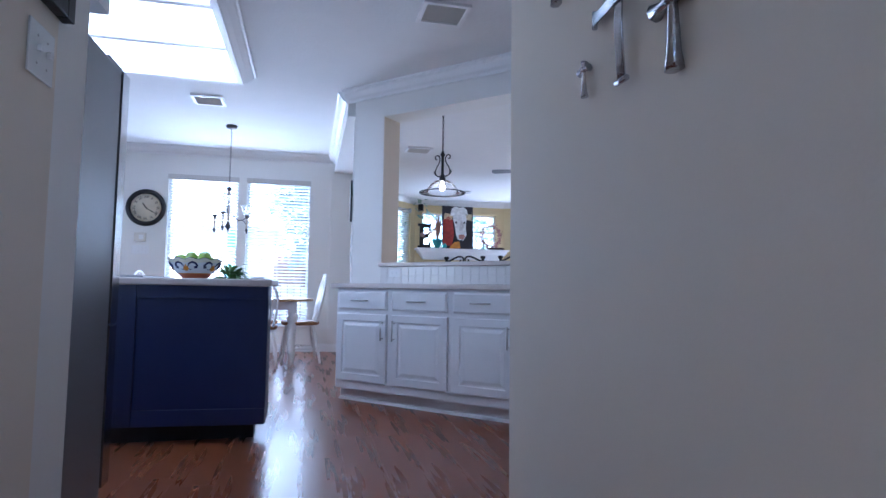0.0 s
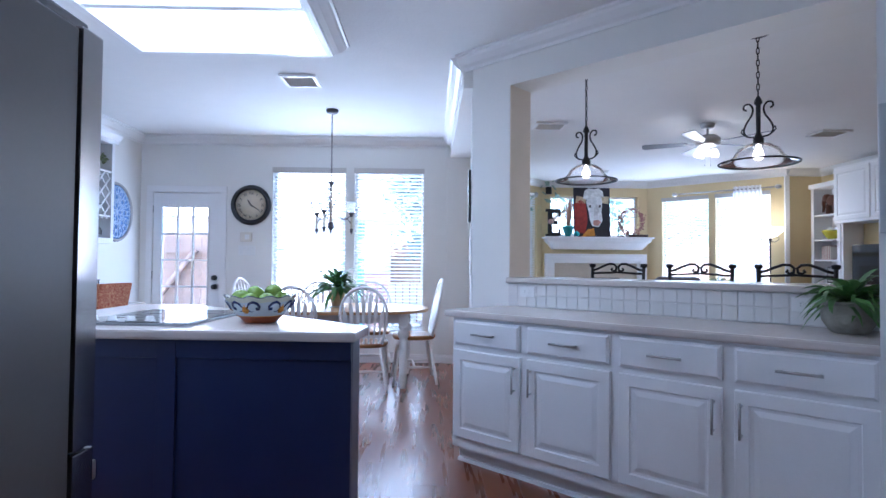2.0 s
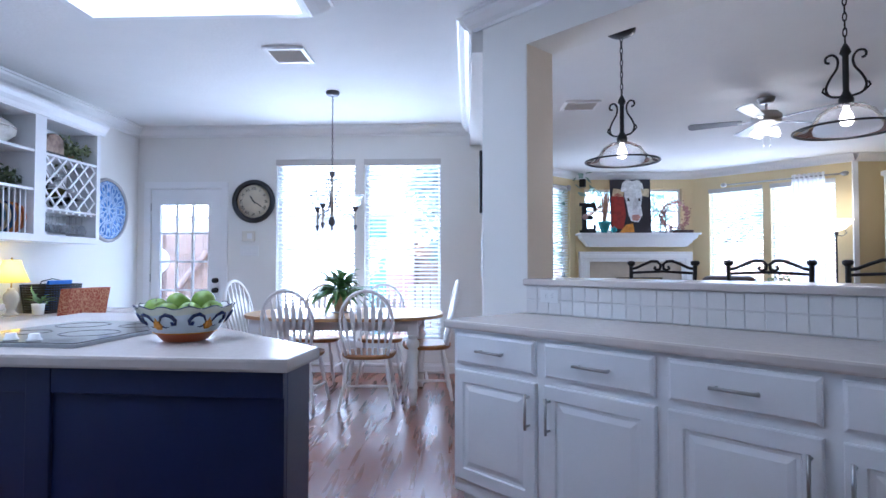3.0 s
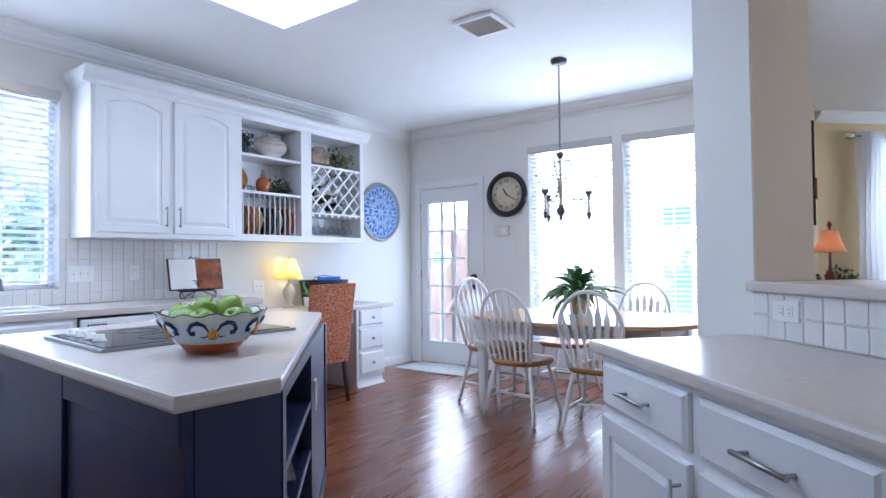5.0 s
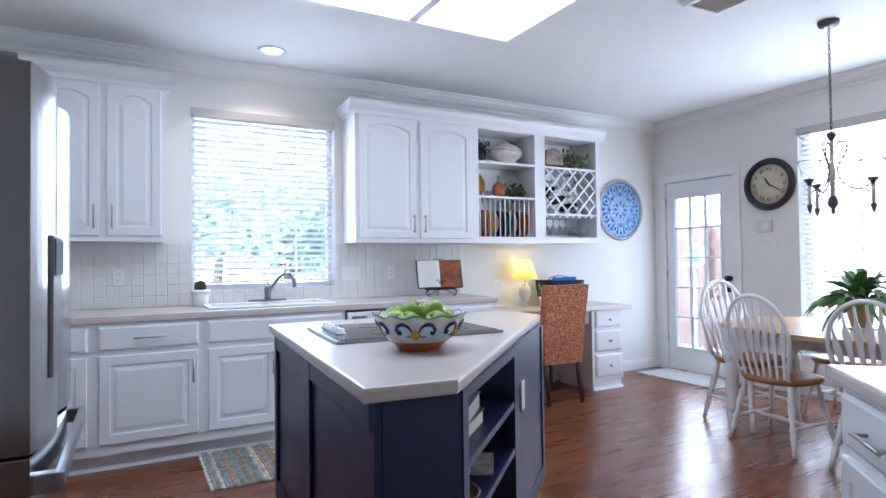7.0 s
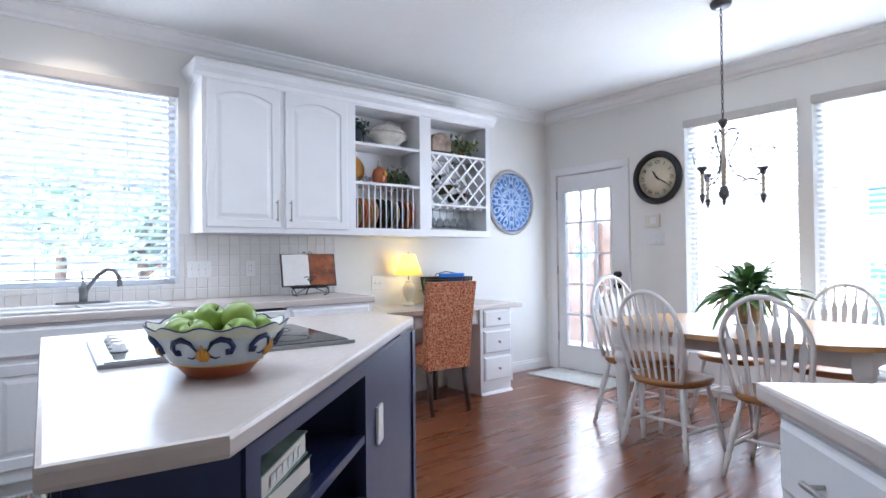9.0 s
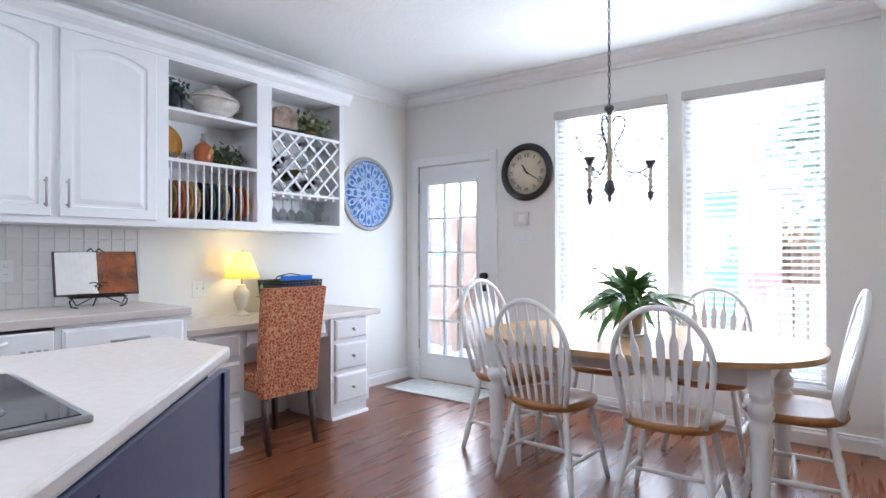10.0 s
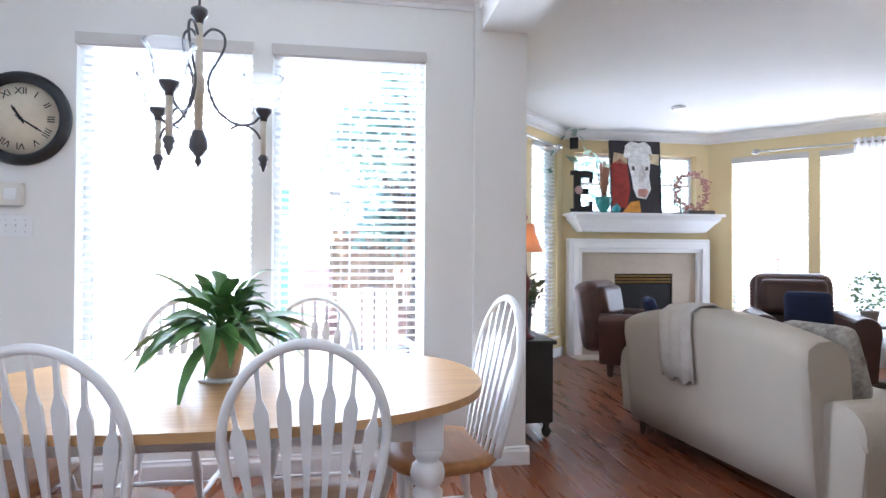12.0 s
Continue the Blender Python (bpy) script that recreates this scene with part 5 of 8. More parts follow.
# floor mats
t = thing("rag_rug", "grey and beige woven rag rug on the floor by the sink", "rug", pose(-2.7, 2.6, 0.001))
cols = [material("rug_strip_%s" % n, c, 0.95, vary=0.6, scale=26, fine=110, bump=1.0, second=tuple(min(1, v * 2.4 + 0.05) for v in c)) for n, c in (("green", (0.14, 0.17, 0.13)), ("cream", (0.4, 0.37, 0.3)), ("blue", (0.13, 0.17, 0.2)), ("rust", (0.28, 0.17, 0.11)), ("grey", (0.2, 0.2, 0.19)))]
rnd = random.Random(3)
for i in range(54):
    bm = B()
    y = -0.56 + i * 0.0206
    n = 14
    pts = [(-0.36 + 0.72 * k / n, y + 0.002 * math.sin(k * 2.1 + i), 0.007 + 0.0015 * math.sin(k * 3 + i * 2)) for k in range(n + 1)]
    tube(bm, pts, 0.0112, 6)
    bmesh.ops.scale(bm, vec=(1, 1, 0.55), verts=bm.verts)
    part("woven_strip", bm, rnd.choice(cols), t)
t = thing("door_mat", "pale grey fringed mat on the floor before the back door", "mat", pose(-3.0, 6.66, 0.001))
bm = B()
box(bm, -0.42, -0.26, 0, 0.52, 0.2, 0.012, 0.005)
part("mat_body", bm, material("mat_pile", (0.5, 0.5, 0.47), 0.95, vary=0.25, scale=30, fine=120, bump=1.0), t)

# ---- things on the kitchen surfaces ----
APPLE = material("green_apple", (0.2, 0.36, 0.035), 0.25, vary=0.25, scale=14, second=(0.33, 0.46, 0.09))
STEM = material("apple_stem", (0.12, 0.07, 0.03), 0.8)


def apple(m):
    t = thing("apple", "shiny green apple in the painted bowl", "apple", m, "apples in the bowl")
    bm = B()
    pro = []
    for i in range(15):
        a = math.pi * i / 14
        r = 0.041 * math.sin(a) * (1 + 0.1 * math.cos(a))
        z = -0.037 * math.cos(a)
        z -= 0.014 * math.exp(-(r / 0.012) ** 2) if i > 7 else -0.008 * math.exp(-(r / 0.012) ** 2)
        pro.append((max(r, 0.0004), z))
    lathe(bm, pro, 18, cap=False)
    part("fruit", bm, APPLE, t)
    bm = B()
    tube(bm, [(0, 0, 0.018), (0.002, 0, 0.03), (0.005, 0.001, 0.038)], 0.0014, 6)
    part("stem", bm, STEM, t)


BC = (-0.81, 2.54, 0.925)
t = thing("fruit_bowl", "hand-painted ceramic bowl with a scalloped rim and terracotta foot", "bowl", pose(*BC))
SEG = 72
prof = [(0.066, 0.0), (0.074, 0.004), (0.09, 0.022), (0.112, 0.042), (0.132, 0.07), (0.148, 0.098), (0.16, 0.12)]
inner = [(0.153, 0.121), (0.14, 0.098), (0.124, 0.07), (0.104, 0.045), (0.07, 0.02), (0.001, 0.015)]
GLAZE = material("bowl_glaze", (0.5, 0.56, 0.6), 0.12, vary=0.1, scale=10, coat=0.4)
BAND = material("bowl_cream_band", (0.56, 0.57, 0.45), 0.12, vary=0.1, scale=10)
TERRA = material("terracotta", (0.42, 0.11, 0.04), 0.3, vary=0.15, scale=12)
CREAMG = material("bowl_inside", (0.68, 0.66, 0.56), 0.12, vary=0.06)
INK = material("bowl_blue_paint", (0.015, 0.025, 0.09), 0.15)
GOLD = material("bowl_gold_paint", (0.55, 0.24, 0.03), 0.2, vary=0.2)


def bowl_ring(pts, mat, name, wave=False):
    bm = B()
    rings = []
    for r, z in pts:
        ring = []
        for i in range(SEG):
            a = 2 * math.pi * i / SEG
            f = max(0, (z - 0.08) / 0.04) if wave else 0
            rr = r + 0.005 * f * math.cos(12 * a)
            ring.append(bm.verts.new((rr * math.cos(a), rr * math.sin(a), z + 0.005 * f * math.cos(12 * a))))
        rings.append(ring)
    for ra, rb in zip(rings, rings[1:]):
        for i in range(SEG):
            bm.faces.new((ra[i], ra[(i + 1) % SEG], rb[(i + 1) % SEG], rb[i])).smooth = True
    return part(name, bm, mat, t)


bowl_ring([(0.001, 0.0)] + prof[:3] + [(0.1, 0.031)], TERRA, "foot", True)
bowl_ring([(0.1, 0.031)] + prof[3:6], GLAZE, "wall", True)
bowl_ring(prof[5:], BAND, "rim_band", True)
bowl_ring([prof[-1]] + inner, CREAMG, "inside", True)


def on_bowl(a, z, lift=0.0012):
    for (r0, z0), (r1, z1) in zip(prof, prof[1:]):
        if z0 <= z <= z1:
            r = r0 + (r1 - r0) * (z - z0) / (z1 - z0) + lift
            return Vector((r * math.cos(a), r * math.sin(a), z))
    return Vector((prof[-1][0] * math.cos(a), prof[-1][0] * math.sin(a), z))


for k in range(5):
    a0 = 2 * math.pi * k / 5 - 0.55
    for sg in (-1, 1):
        bm = B()
        pts = [on_bowl(a0 + sg * u, z) for u, z in ((0.08, 0.072), (0.16, 0.092), (0.28, 0.1), (0.4, 0.095), (0.48, 0.08), (0.46, 0.066), (0.4, 0.066), (0.39, 0.075))]
        tube(bm, pts, [0.002, 0.005, 0.007, 0.007, 0.006, 0.005, 0.006, 0.005], 6)
        part("blue_scroll", bm, INK, t)
        bm = B()
        tube(bm, [on_bowl(a0 + sg * u, z) for u, z in ((0.03, 0.058), (0.12, 0.06), (0.2, 0.055), (0.28, 0.058))], [0.001, 0.003, 0.002, 0.001], 6)
        part("blue_tendril", bm, INK, t)
    bm = B()
    for du in (-0.07, 0, 0.07):
        tube(bm, [on_bowl(a0 + du * 0.5, 0.05), on_bowl(a0 + du, 0.062), on_bowl(a0 + du * 0.8, 0.078 + (0.01 if du == 0 else 0))], [0.004, 0.008, 0.001], 8)
    part("gold_flower", bm, GOLD, t)
bm = B()
tube(bm, [on_bowl(2 * math.pi * i / SEG, 0.0325) for i in range(SEG)], 0.002, 6, True)
part("gold_line", bm, GOLD, t)
bm = B()
tube(bm, [Vector(((0.158 + 0.005 * math.cos(12 * a)) * math.cos(a), (0.158 + 0.005 * math.cos(12 * a)) * math.sin(a), 0.1215 + 0.005 * math.cos(12 * a))) for a in (2 * math.pi * i / SEG for i in range(SEG))], 0.0022, 6, True)
part("blue_rim_line", bm, INK, t)
for i, (x, y, z, rx, rz) in enumerate(((0.0, 0.0, 0.055, 20, 0), (-0.08, 0.02, 0.08, 50, 40), (-0.03, -0.078, 0.085, -30, 80), (0.045, -0.065, 0.085, 30, 10), (0.085, 0.02, 0.085, -45, 200), (0.02, 0.085, 0.085, 25, 300), (-0.055, 0.08, 0.09, 10, 30), (-0.02, -0.01, 0.118, 35, 120), (0.045, 0.035, 0.125, -25, 60), (-0.075, -0.055, 0.1, 15, 10))):
    apple(pose(BC[0] + x, BC[1] + y, BC[2] + z * 0.9 + 0.024, rx, 0, rz))

# island shelves
def slab_book(m, w, d, h, col, label, lying=True):
    t = thing("book", label, "book", m, "books on the island shelves")
    bm = B()
    box(bm, 0.004, 0.004, 0.004, w - 0.006, d - 0.004, h - 0.004)
    part("pages", bm, material("paper", (0.7, 0.66, 0.58), 0.9), t)
    bm = B()
    box(bm, 0, 0, 0, w, d, 0.004, 0.001)
    box(bm, 0, 0, h - 0.004, w, d, h, 0.001)
    box(bm, 0, 0, 0.004, 0.004, d, h - 0.004)
    part("cover", bm, col, t)
    return t


GREENC = material("green_cloth", (0.12, 0.2, 0.16), 0.5, vary=0.3, scale=12, second=(0.3, 0.4, 0.35))
t = slab_book(ISM @ pose(0.16, 0.05, 0.673, 0, 0, 0), 0.28, 0.22, 0.05, material("dark_green_cover", (0.03, 0.05, 0.035), 0.5, vary=0.3), "thick dark green book lying on the island shelf")
t = slab_book(ISM @ pose(0.14, 0.04, 0.725, 0, 0, 4), 0.3, 0.2, 0.055, GREENC, "pale green hardback lying on another book")
bm = B()
for k in range(6):
    box(bm, 0.05 + k * 0.035, -0.0015, 0.015, 0.075 + k * 0.035, -0.0005, 0.04)
part("title_bars", bm, WHITE_ENAMEL, t, "pale unreadable title on the spine")
t = thing("bowl_on_tray", "white bowl on a brown saucer on the island shelf", "bowl", ISM @ pose(0.25, 0.13, 0.491))
bm = B()
lathe(bm, [(0.06, 0.0), (0.1, 0.008), (0.11, 0.014), (0.1, 0.012), (0.05, 0.006)], 24)
part("saucer", bm, material("brown_glaze", (0.12, 0.05, 0.025), 0.3), t)
bm = B()
lathe(bm, [(0.035, 0.012), (0.06, 0.03), (0.075, 0.065), (0.078, 0.075), (0.072, 0.074), (0.058, 0.035), (0.001, 0.02)], 24)
part("bowl", bm, WHITE_ENAMEL, t)
x = 0.12
rnd = random.Random(11)
for i in range(13):
    w = rnd.uniform(0.02, 0.042)
    c = rnd.choice(((0.4, 0.04, 0.03), (0.5, 0.45, 0.38), (0.08, 0.06, 0.2), (0.45, 0.2, 0.06), (0.05, 0.05, 0.05), (0.5, 0.06, 0.05)))
    t = slab_book(ISM @ pose(x, 0.05, 0.1725), w, 0.17, rnd.uniform(0.2, 0.27), material("book_cloth", c, 0.55, vary=0.2), "standing cookbook with a coloured spine")
    x += w + 0.003
t = thing("magazine", "open recipe magazine on the island shelf", "magazine", ISM @ pose(0.52, 0.14, 0.4925, 0, 0, 12))
bm = B()
box(bm, -0.1, -0.1, 0, 0.12, 0.1, 0.006, 0.001)
part("pages", bm, material("magazine_print", (0.3, 0.22, 0.18), 0.4, vary=0.7, scale=16, second=(0.7, 0.66, 0.6)), t)

# cookbook on its stand
t = thing("cookbook_stand", "open cookbook on a black scrolled iron stand", "book stand", pose(-3.33, 3.97, 0.925, 0, 0, 82))
PHOTO = material("recipe_photo", (0.05, 0.015, 0.01), 0.35, vary=0.8, scale=14, second=(0.45, 0.12, 0.03))
bm = B()
for sx in (-1, 1):
    sp = [(0.02 * sx + sx * 0.045 * math.cos(a) * (1 - a / 16), -0.045, 0.1 + 0.045 * math.sin(a) * (1 - a / 16)) for a in [k * 0.55 for k in range(22)]]
    tube(bm, sp, 0.003, 6)
    tube(bm, [(0.13 * sx, -0.06, 0.06), (0.11 * sx, -0.07, 0.02), (0.08 * sx, -0.07, 0.035), (0.03 * sx, -0.06, 0.06)], 0.003, 6)
    tube(bm, [(0.1 * sx, -0.07, 0.006), (0.13 * sx, -0.06, 0.012), (0.14 * sx, -0.06, 0.04), (0.12 * sx, -0.06, 0.065)], 0.004, 6)
    tube(bm, [(0.1 * sx, -0.06, 0.06), (0.05 * sx, 0.02, 0.3), (0.02 * sx, 0.03, 0.325), (0, 0.025, 0.3)], 0.004, 6)
tube(bm, [(-0.14, -0.06, 0.06), (0.14, -0.06, 0.06)], 0.004, 6)
tube(bm, [(-0.14, -0.02, 0.065), (0.14, -0.02, 0.065)], 0.004, 6)
tube(bm, [(0, -0.02, 0.065), (0, 0.06, 0.004)], 0.004, 6)
part("stand", bm, BLACK, t, "black scrolled iron")
bm = B()
for sx in (-1, 1):
    box(bm, min(0, sx * 0.205), -0.012, 0, max(0, sx * 0.205), 0.002, 0.245, 0.002)
cb = part("cover", bm, material("book_cover_brown", (0.05, 0.03, 0.025), 0.5), t, m=pose(0, -0.035, 0.068, -14, 0, 0))
for sx, mt, nm in ((-1, material("printed_page", (0.75, 0.73, 0.7), 0.7, vary=0.06, scale=30), "text_page"), (1, PHOTO, "photo_page")):
    bm = B()
    n = 8
    rows = []
    for k in range(n + 1):
        u = k / n
        yy = -0.016 - 0.012 * math.sin(math.pi * u ** 0.6)
        rows.append((bm.verts.new((sx * 0.195 * u, yy, 0.008)), bm.verts.new((sx * 0.195 * u, yy, 0.238)), bm.verts.new((sx * 0.195 * u, -0.0125, 0.008)), bm.verts.new((sx * 0.195 * u, -0.0125, 0.238))))
    for ra, rb in zip(rows, rows[1:]):
        bm.faces.new((ra[0], rb[0], rb[1], ra[1]))
        bm.faces.new((ra[2], rb[2], rb[3], ra[3]))
        bm.faces.new((ra[1], rb[1], rb[3], ra[3]))
        bm.faces.new((ra[0], rb[0], rb[2], ra[2]))
    bm.faces.new((rows[-1][0], rows[-1][1], rows[-1][3], rows[-1][2]))
    part(nm, bm, mt, t, "white page of text" if sx < 0 else "page with a food photograph", m=pose(0, -0.035, 0.068, -14, 0, 0))

# cactus on the sill side
t = thing("potted_cactus", "small round cactus in a white pot by the sink", "plant", pose(-3.42, 2.09, 0.925))
bm = B()
lathe(bm, [(0.05, 0), (0.055, 0.06), (0.06, 0.1), (0.066, 0.1), (0.066, 0.118), (0.056, 0.118), (0.05, 0.105), (0.001, 0.1)], 20)
part("pot", bm, WHITE_ENAMEL, t)
bm = B()
for k in range(12):
    a = 2 * math.pi * k / 12
    tube(bm, [(0.02 * math.cos(a), 0.02 * math.sin(a), 0.1), (0.03 * math.cos(a), 0.03 * math.sin(a), 0.13), (0.026 * math.cos(a), 0.026 * math.sin(a), 0.165), (0.004 * math.cos(a), 0.004 * math.sin(a), 0.185)], [0.01, 0.012, 0.011, 0.004], 6)
part("cactus", bm, material("cactus_skin", (0.025, 0.04, 0.02), 0.7, vary=0.4, fine=150, bump=1.0), t)

# desk lamp
t = thing("desk_lamp", "cream ceramic table lamp with a lit yellow shade", "lamp", pose(-3.43, 4.95, 0.785))
bm = B()
lathe(bm, [(0.055, 0), (0.056, 0.012), (0.04, 0.02), (0.03, 0.035), (0.028, 0.05), (0.045, 0.09), (0.056, 0.135), (0.054, 0.165), (0.036, 0.19), (0.026, 0.2), (0.03, 0.21), (0.018, 0.22)], 24)
part("base", bm, material("cream_ceramic", (0.66, 0.6, 0.48), 0.3, vary=0.1), t)
bm = B()
tube(bm, [(0, 0, 0.22), (0, 0, 0.3)], 0.006)
lathe(bm, [(0.005, 0.44), (0.01, 0.45), (0.003, 0.462)], 10)
part("stem", bm, material("brass", (0.5, 0.36, 0.14), 0.3, 1.0), t)
bm = B()
sc = 8
rings = []
for r, z in ((0.125, 0.262), (0.105, 0.3), (0.082, 0.36), (0.066, 0.41), (0.058, 0.44)):
    rings.append([bm.verts.new((r * (1 + 0.03 * math.cos(sc * a)) * math.cos(a), r * (1 + 0.03 * math.cos(sc * a)) * math.sin(a), z)) for a in (2 * math.pi * i / 48 for i in range(48))])
for ra, rb in zip(rings, rings[1:]):
    for i in range(48):
        bm.faces.new((ra[i], ra[(i + 1) % 48], rb[(i + 1) % 48], rb[i])).smooth = True
part("shade", bm, sheer("yellow_shade", (0.92, 0.72, 0.22), 0.75), t, "lit yellow fabric shade")
bm = B()
lathe(bm, [(0.001, 0.31), (0.02, 0.32), (0.028, 0.345), (0.02, 0.37), (0.012, 0.385), (0.012, 0.4)], 14)
part("bulb", bm, material("lamp_bulb", (1, 0.9, 0.6), 0.5, emit=30, emit_colour=(1, 0.78, 0.35)), t)
lamp("desk_lamp_light", "POINT", 5, (1, 0.76, 0.36), pose(-3.43, 4.95, 1.13), radius=0.03)

t = thing("potted_plant", "small green plant in a white pot on the desk", "plant", pose(-3.3, 5.07, 0.785))
bm = B()
lathe(bm, [(0.04, 0), (0.046, 0.07), (0.05, 0.09), (0.044, 0.09), (0.001, 0.08)], 18)
part("pot", bm, WHITE_ENAMEL, t)
leaf_plant(t, (0, 0, 0.08), 13, 0.2, 0.9, 0.5, 0.024, 8, stalk=0.1)
t = thing("wire_basket", "black woven basket of blue folders on the desk", "basket", pose(-3.39, 5.34, 0.785, 0, 0, 90))
bm = B()
for i in range(12):
    z = 0.006 + i * 0.0205
    k = 1 + 0.16 * i / 11
    w, dp = 0.165 * k, 0.11 * k
    tube(bm, [(-w, -dp, z), (w, -dp, z), (w, dp, z), (-w, dp, z)], 0.0085, 6, True)
for sx in range(-6, 7):
    for sy in (-1, 1):
        tube(bm, [(sx * 0.027, sy * 0.112, 0.0), (sx * 0.031, sy * 0.13, 0.235)], 0.006, 5)
part("weave", bm, material("black_wicker", (0.02, 0.018, 0.018), 0.6, vary=0.4), t, "black woven sides")
bm = B()
tube(bm, [(-0.14, 0, 0.23), (-0.12, 0, 0.265), (0, 0, 0.285), (0.12, 0, 0.265), (0.14, 0, 0.23)], 0.004, 6)
part("handle", bm, BLACK, t)
bm = B()
box(bm, -0.13, -0.02, 0.01, 0.15, 0.0, 0.26, 0.003)
part("folder", bm, material("blue_folder", (0.02, 0.16, 0.62), 0.4), t, "blue plastic folder", m=pose(0, 0, 0.018, 12, 0, 0))

# desk chair
FAB = bpy.data.materials.new("leopard_fabric")
FAB.use_nodes = True
nt = FAB.node_tree
vor = nt.nodes.new("ShaderNodeTexVoronoi")
vor.feature = "DISTANCE_TO_EDGE"
vor.inputs["Scale"].default_value = 48
noi = nt.nodes.new("ShaderNodeTexNoise")
noi.inputs["Scale"].default_value = 22
tc = nt.nodes.new("ShaderNodeTexCoord")
mixv = nt.nodes.new("ShaderNodeMix")
mixv.data_type = "VECTOR"
mixv.inputs["Factor"].default_value = 0.045
nt.links.new(tc.outputs["Object"], noi.inputs["Vector"])
nt.links.new(tc.outputs["Object"], mixv.inputs["A"])
nt.links.new(noi.outputs["Color"], mixv.inputs["B"])
nt.links.new(mixv.outputs["Result"], vor.inputs["Vector"])
cr = nt.nodes.new("ShaderNodeValToRGB")
cr.color_ramp.elements[0].position, cr.color_ramp.elements[0].color = 0.07, (0.58, 0.29, 0.15, 1)
cr.color_ramp.elements[1].position, cr.color_ramp.elements[1].color = 0.13, (0.33, 0.06, 0.025, 1)
nt.links.new(vor.outputs["Distance"], cr.inputs["Fac"])
nt.links.new(cr.outputs["Color"], nt.nodes["Principled BSDF"].inputs["Base Color"])
nt.nodes["Principled BSDF"].inputs["Roughness"].default_value = 0.9
bu = nt.nodes.new("ShaderNodeBump")
bu.inputs["Strength"].default_value, bu.inputs["Distance"].default_value = 0.3, 0.002
nt.links.new(vor.outputs["Distance"], bu.inputs["Height"])
nt.links.new(bu.outputs[0], nt.nodes["Principled BSDF"].inputs["Normal"])
DARKWOOD = material("dark_walnut", (0.035, 0.014, 0.01), 0.35, vary=0.3, scale=6, stretch=(1, 1, 6))
t = thing("desk_chair", "parsons chair in rust and cream patterned fabric with dark legs", "chair", pose(-3.05, 4.905, 0, 0, 0, 86))
bm = B()
box(bm, -0.2, -0.235, 0.36, 0.2, 0.24, 0.48, 0.022)
part("seat", bm, FAB, t)
bm = B()
n = 10
rows = []
for k in range(n + 1):
    u = k / n
    z = 0.34 + 0.67 * u
    y = -0.2 - 0.075 * u ** 1.6
    w = 0.195 + 0.018 * u
    rows.append([bm.verts.new(p) for p in ((-w, y - 0.045, z), (w, y - 0.045, z), (w, y + 0.035, z), (-w, y + 0.035, z))])
faces = []
for ra, rb in zip(rows, rows[1:]):
    for i in range(4):
        faces.append(bm.faces.new((ra[i], ra[(i + 1) % 4], rb[(i + 1) % 4], rb[i])))
bm.faces.new(list(reversed(rows[0])))
bm.faces.new(rows[-1])
ed = [e for e in bm.edges if len(e.link_faces) == 2 and e.calc_face_angle(0) > 0.8]
bmesh.ops.bevel(bm, geom=ed, offset=0.018, segments=3, affect="EDGES", profile=0.5)
part("backrest", bm, FAB, t)
for x, y in ((-0.17, -0.21), (0.17, -0.21), (-0.17, 0.2), (0.17, 0.2)):
    bm = B()
    dy = -0.05 if y < 0 else 0
    a, b = Vector((x, y + dy, 0)), Vector((x, y, 0.37))
    tube(bm, [a, a.lerp(b, 0.5) + Vector((0, 0.008, 0)), b], [0.019, 0.023, 0.027], 4)
    part("leg", bm, DARKWOOD, t, "dark stained tapered leg")

# shelf contents (local x along the wall = world y)
def shelf_at(y, z, dx=0.16):
    return pose(-3.27 - dx, y, z)


DKGLASS = material("black_jar", (0.012, 0.015, 0.025), 0.12)
t = thing("jar_with_leaves", "dark glass jar of eucalyptus leaves on the shelf", "vase", shelf_at(4.46, SHELF1))
bm = B()
lathe(bm, [(0.045, 0), (0.052, 0.01), (0.052, 0.11), (0.042, 0.125), (0.042, 0.14)], 18)
part("jar", bm, DKGLASS, t)
clump(t, (0, 0, 0.13), 90, 0.075, 0.05, 21, material("eucalyptus", (0.035, 0.07, 0.05), 0.6, vary=0.4), 0.7)
PORC = material("porcelain", (0.66, 0.6, 0.5), 0.2, vary=0.35, scale=16, second=(0.78, 0.74, 0.68))
t = thing("soup_tureen", "cream decorated soup tureen with a lid on the shelf", "tureen", shelf_at(4.735, SHELF1, 0.145) @ Matrix.Diagonal((1.05, 1.22, 1.2, 1)))
bm = B()
lathe(bm, [(0.07, 0), (0.075, 0.012), (0.065, 0.022), (0.1, 0.05), (0.125, 0.08), (0.13, 0.1), (0.12, 0.112)], 28, Matrix.Diagonal((0.8, 1.1, 1, 1)))
part("body", bm, PORC, t)
bm = B()
lathe(bm, [(0.132, 0.112), (0.125, 0.122), (0.095, 0.145), (0.055, 0.165), (0.02, 0.172), (0.022, 0.18), (0.014, 0.195), (0.002, 0.2)], 28, Matrix.Diagonal((0.8, 1.1, 1, 1)))
part("lid", bm, PORC, t)
for sy in (-1, 1):
    bm = B()
    tube(bm, [(0, sy * 0.125, 0.07), (0, sy * 0.165, 0.085), (0, sy * 0.165, 0.11), (0, sy * 0.13, 0.105)], 0.008, 8)
    part("handle", bm, PORC, t)
AMBER = material("amber_plate", (0.5, 0.24, 0.05), 0.25, vary=0.3, scale=10)
t = thing("display_plate", "amber rimmed plate leaning at the back of the shelf", "plate", shelf_at(4.42, SHELF2, 0.22) @ pose(0, 0, 0.125, 0, 80, 0))
bm = B()
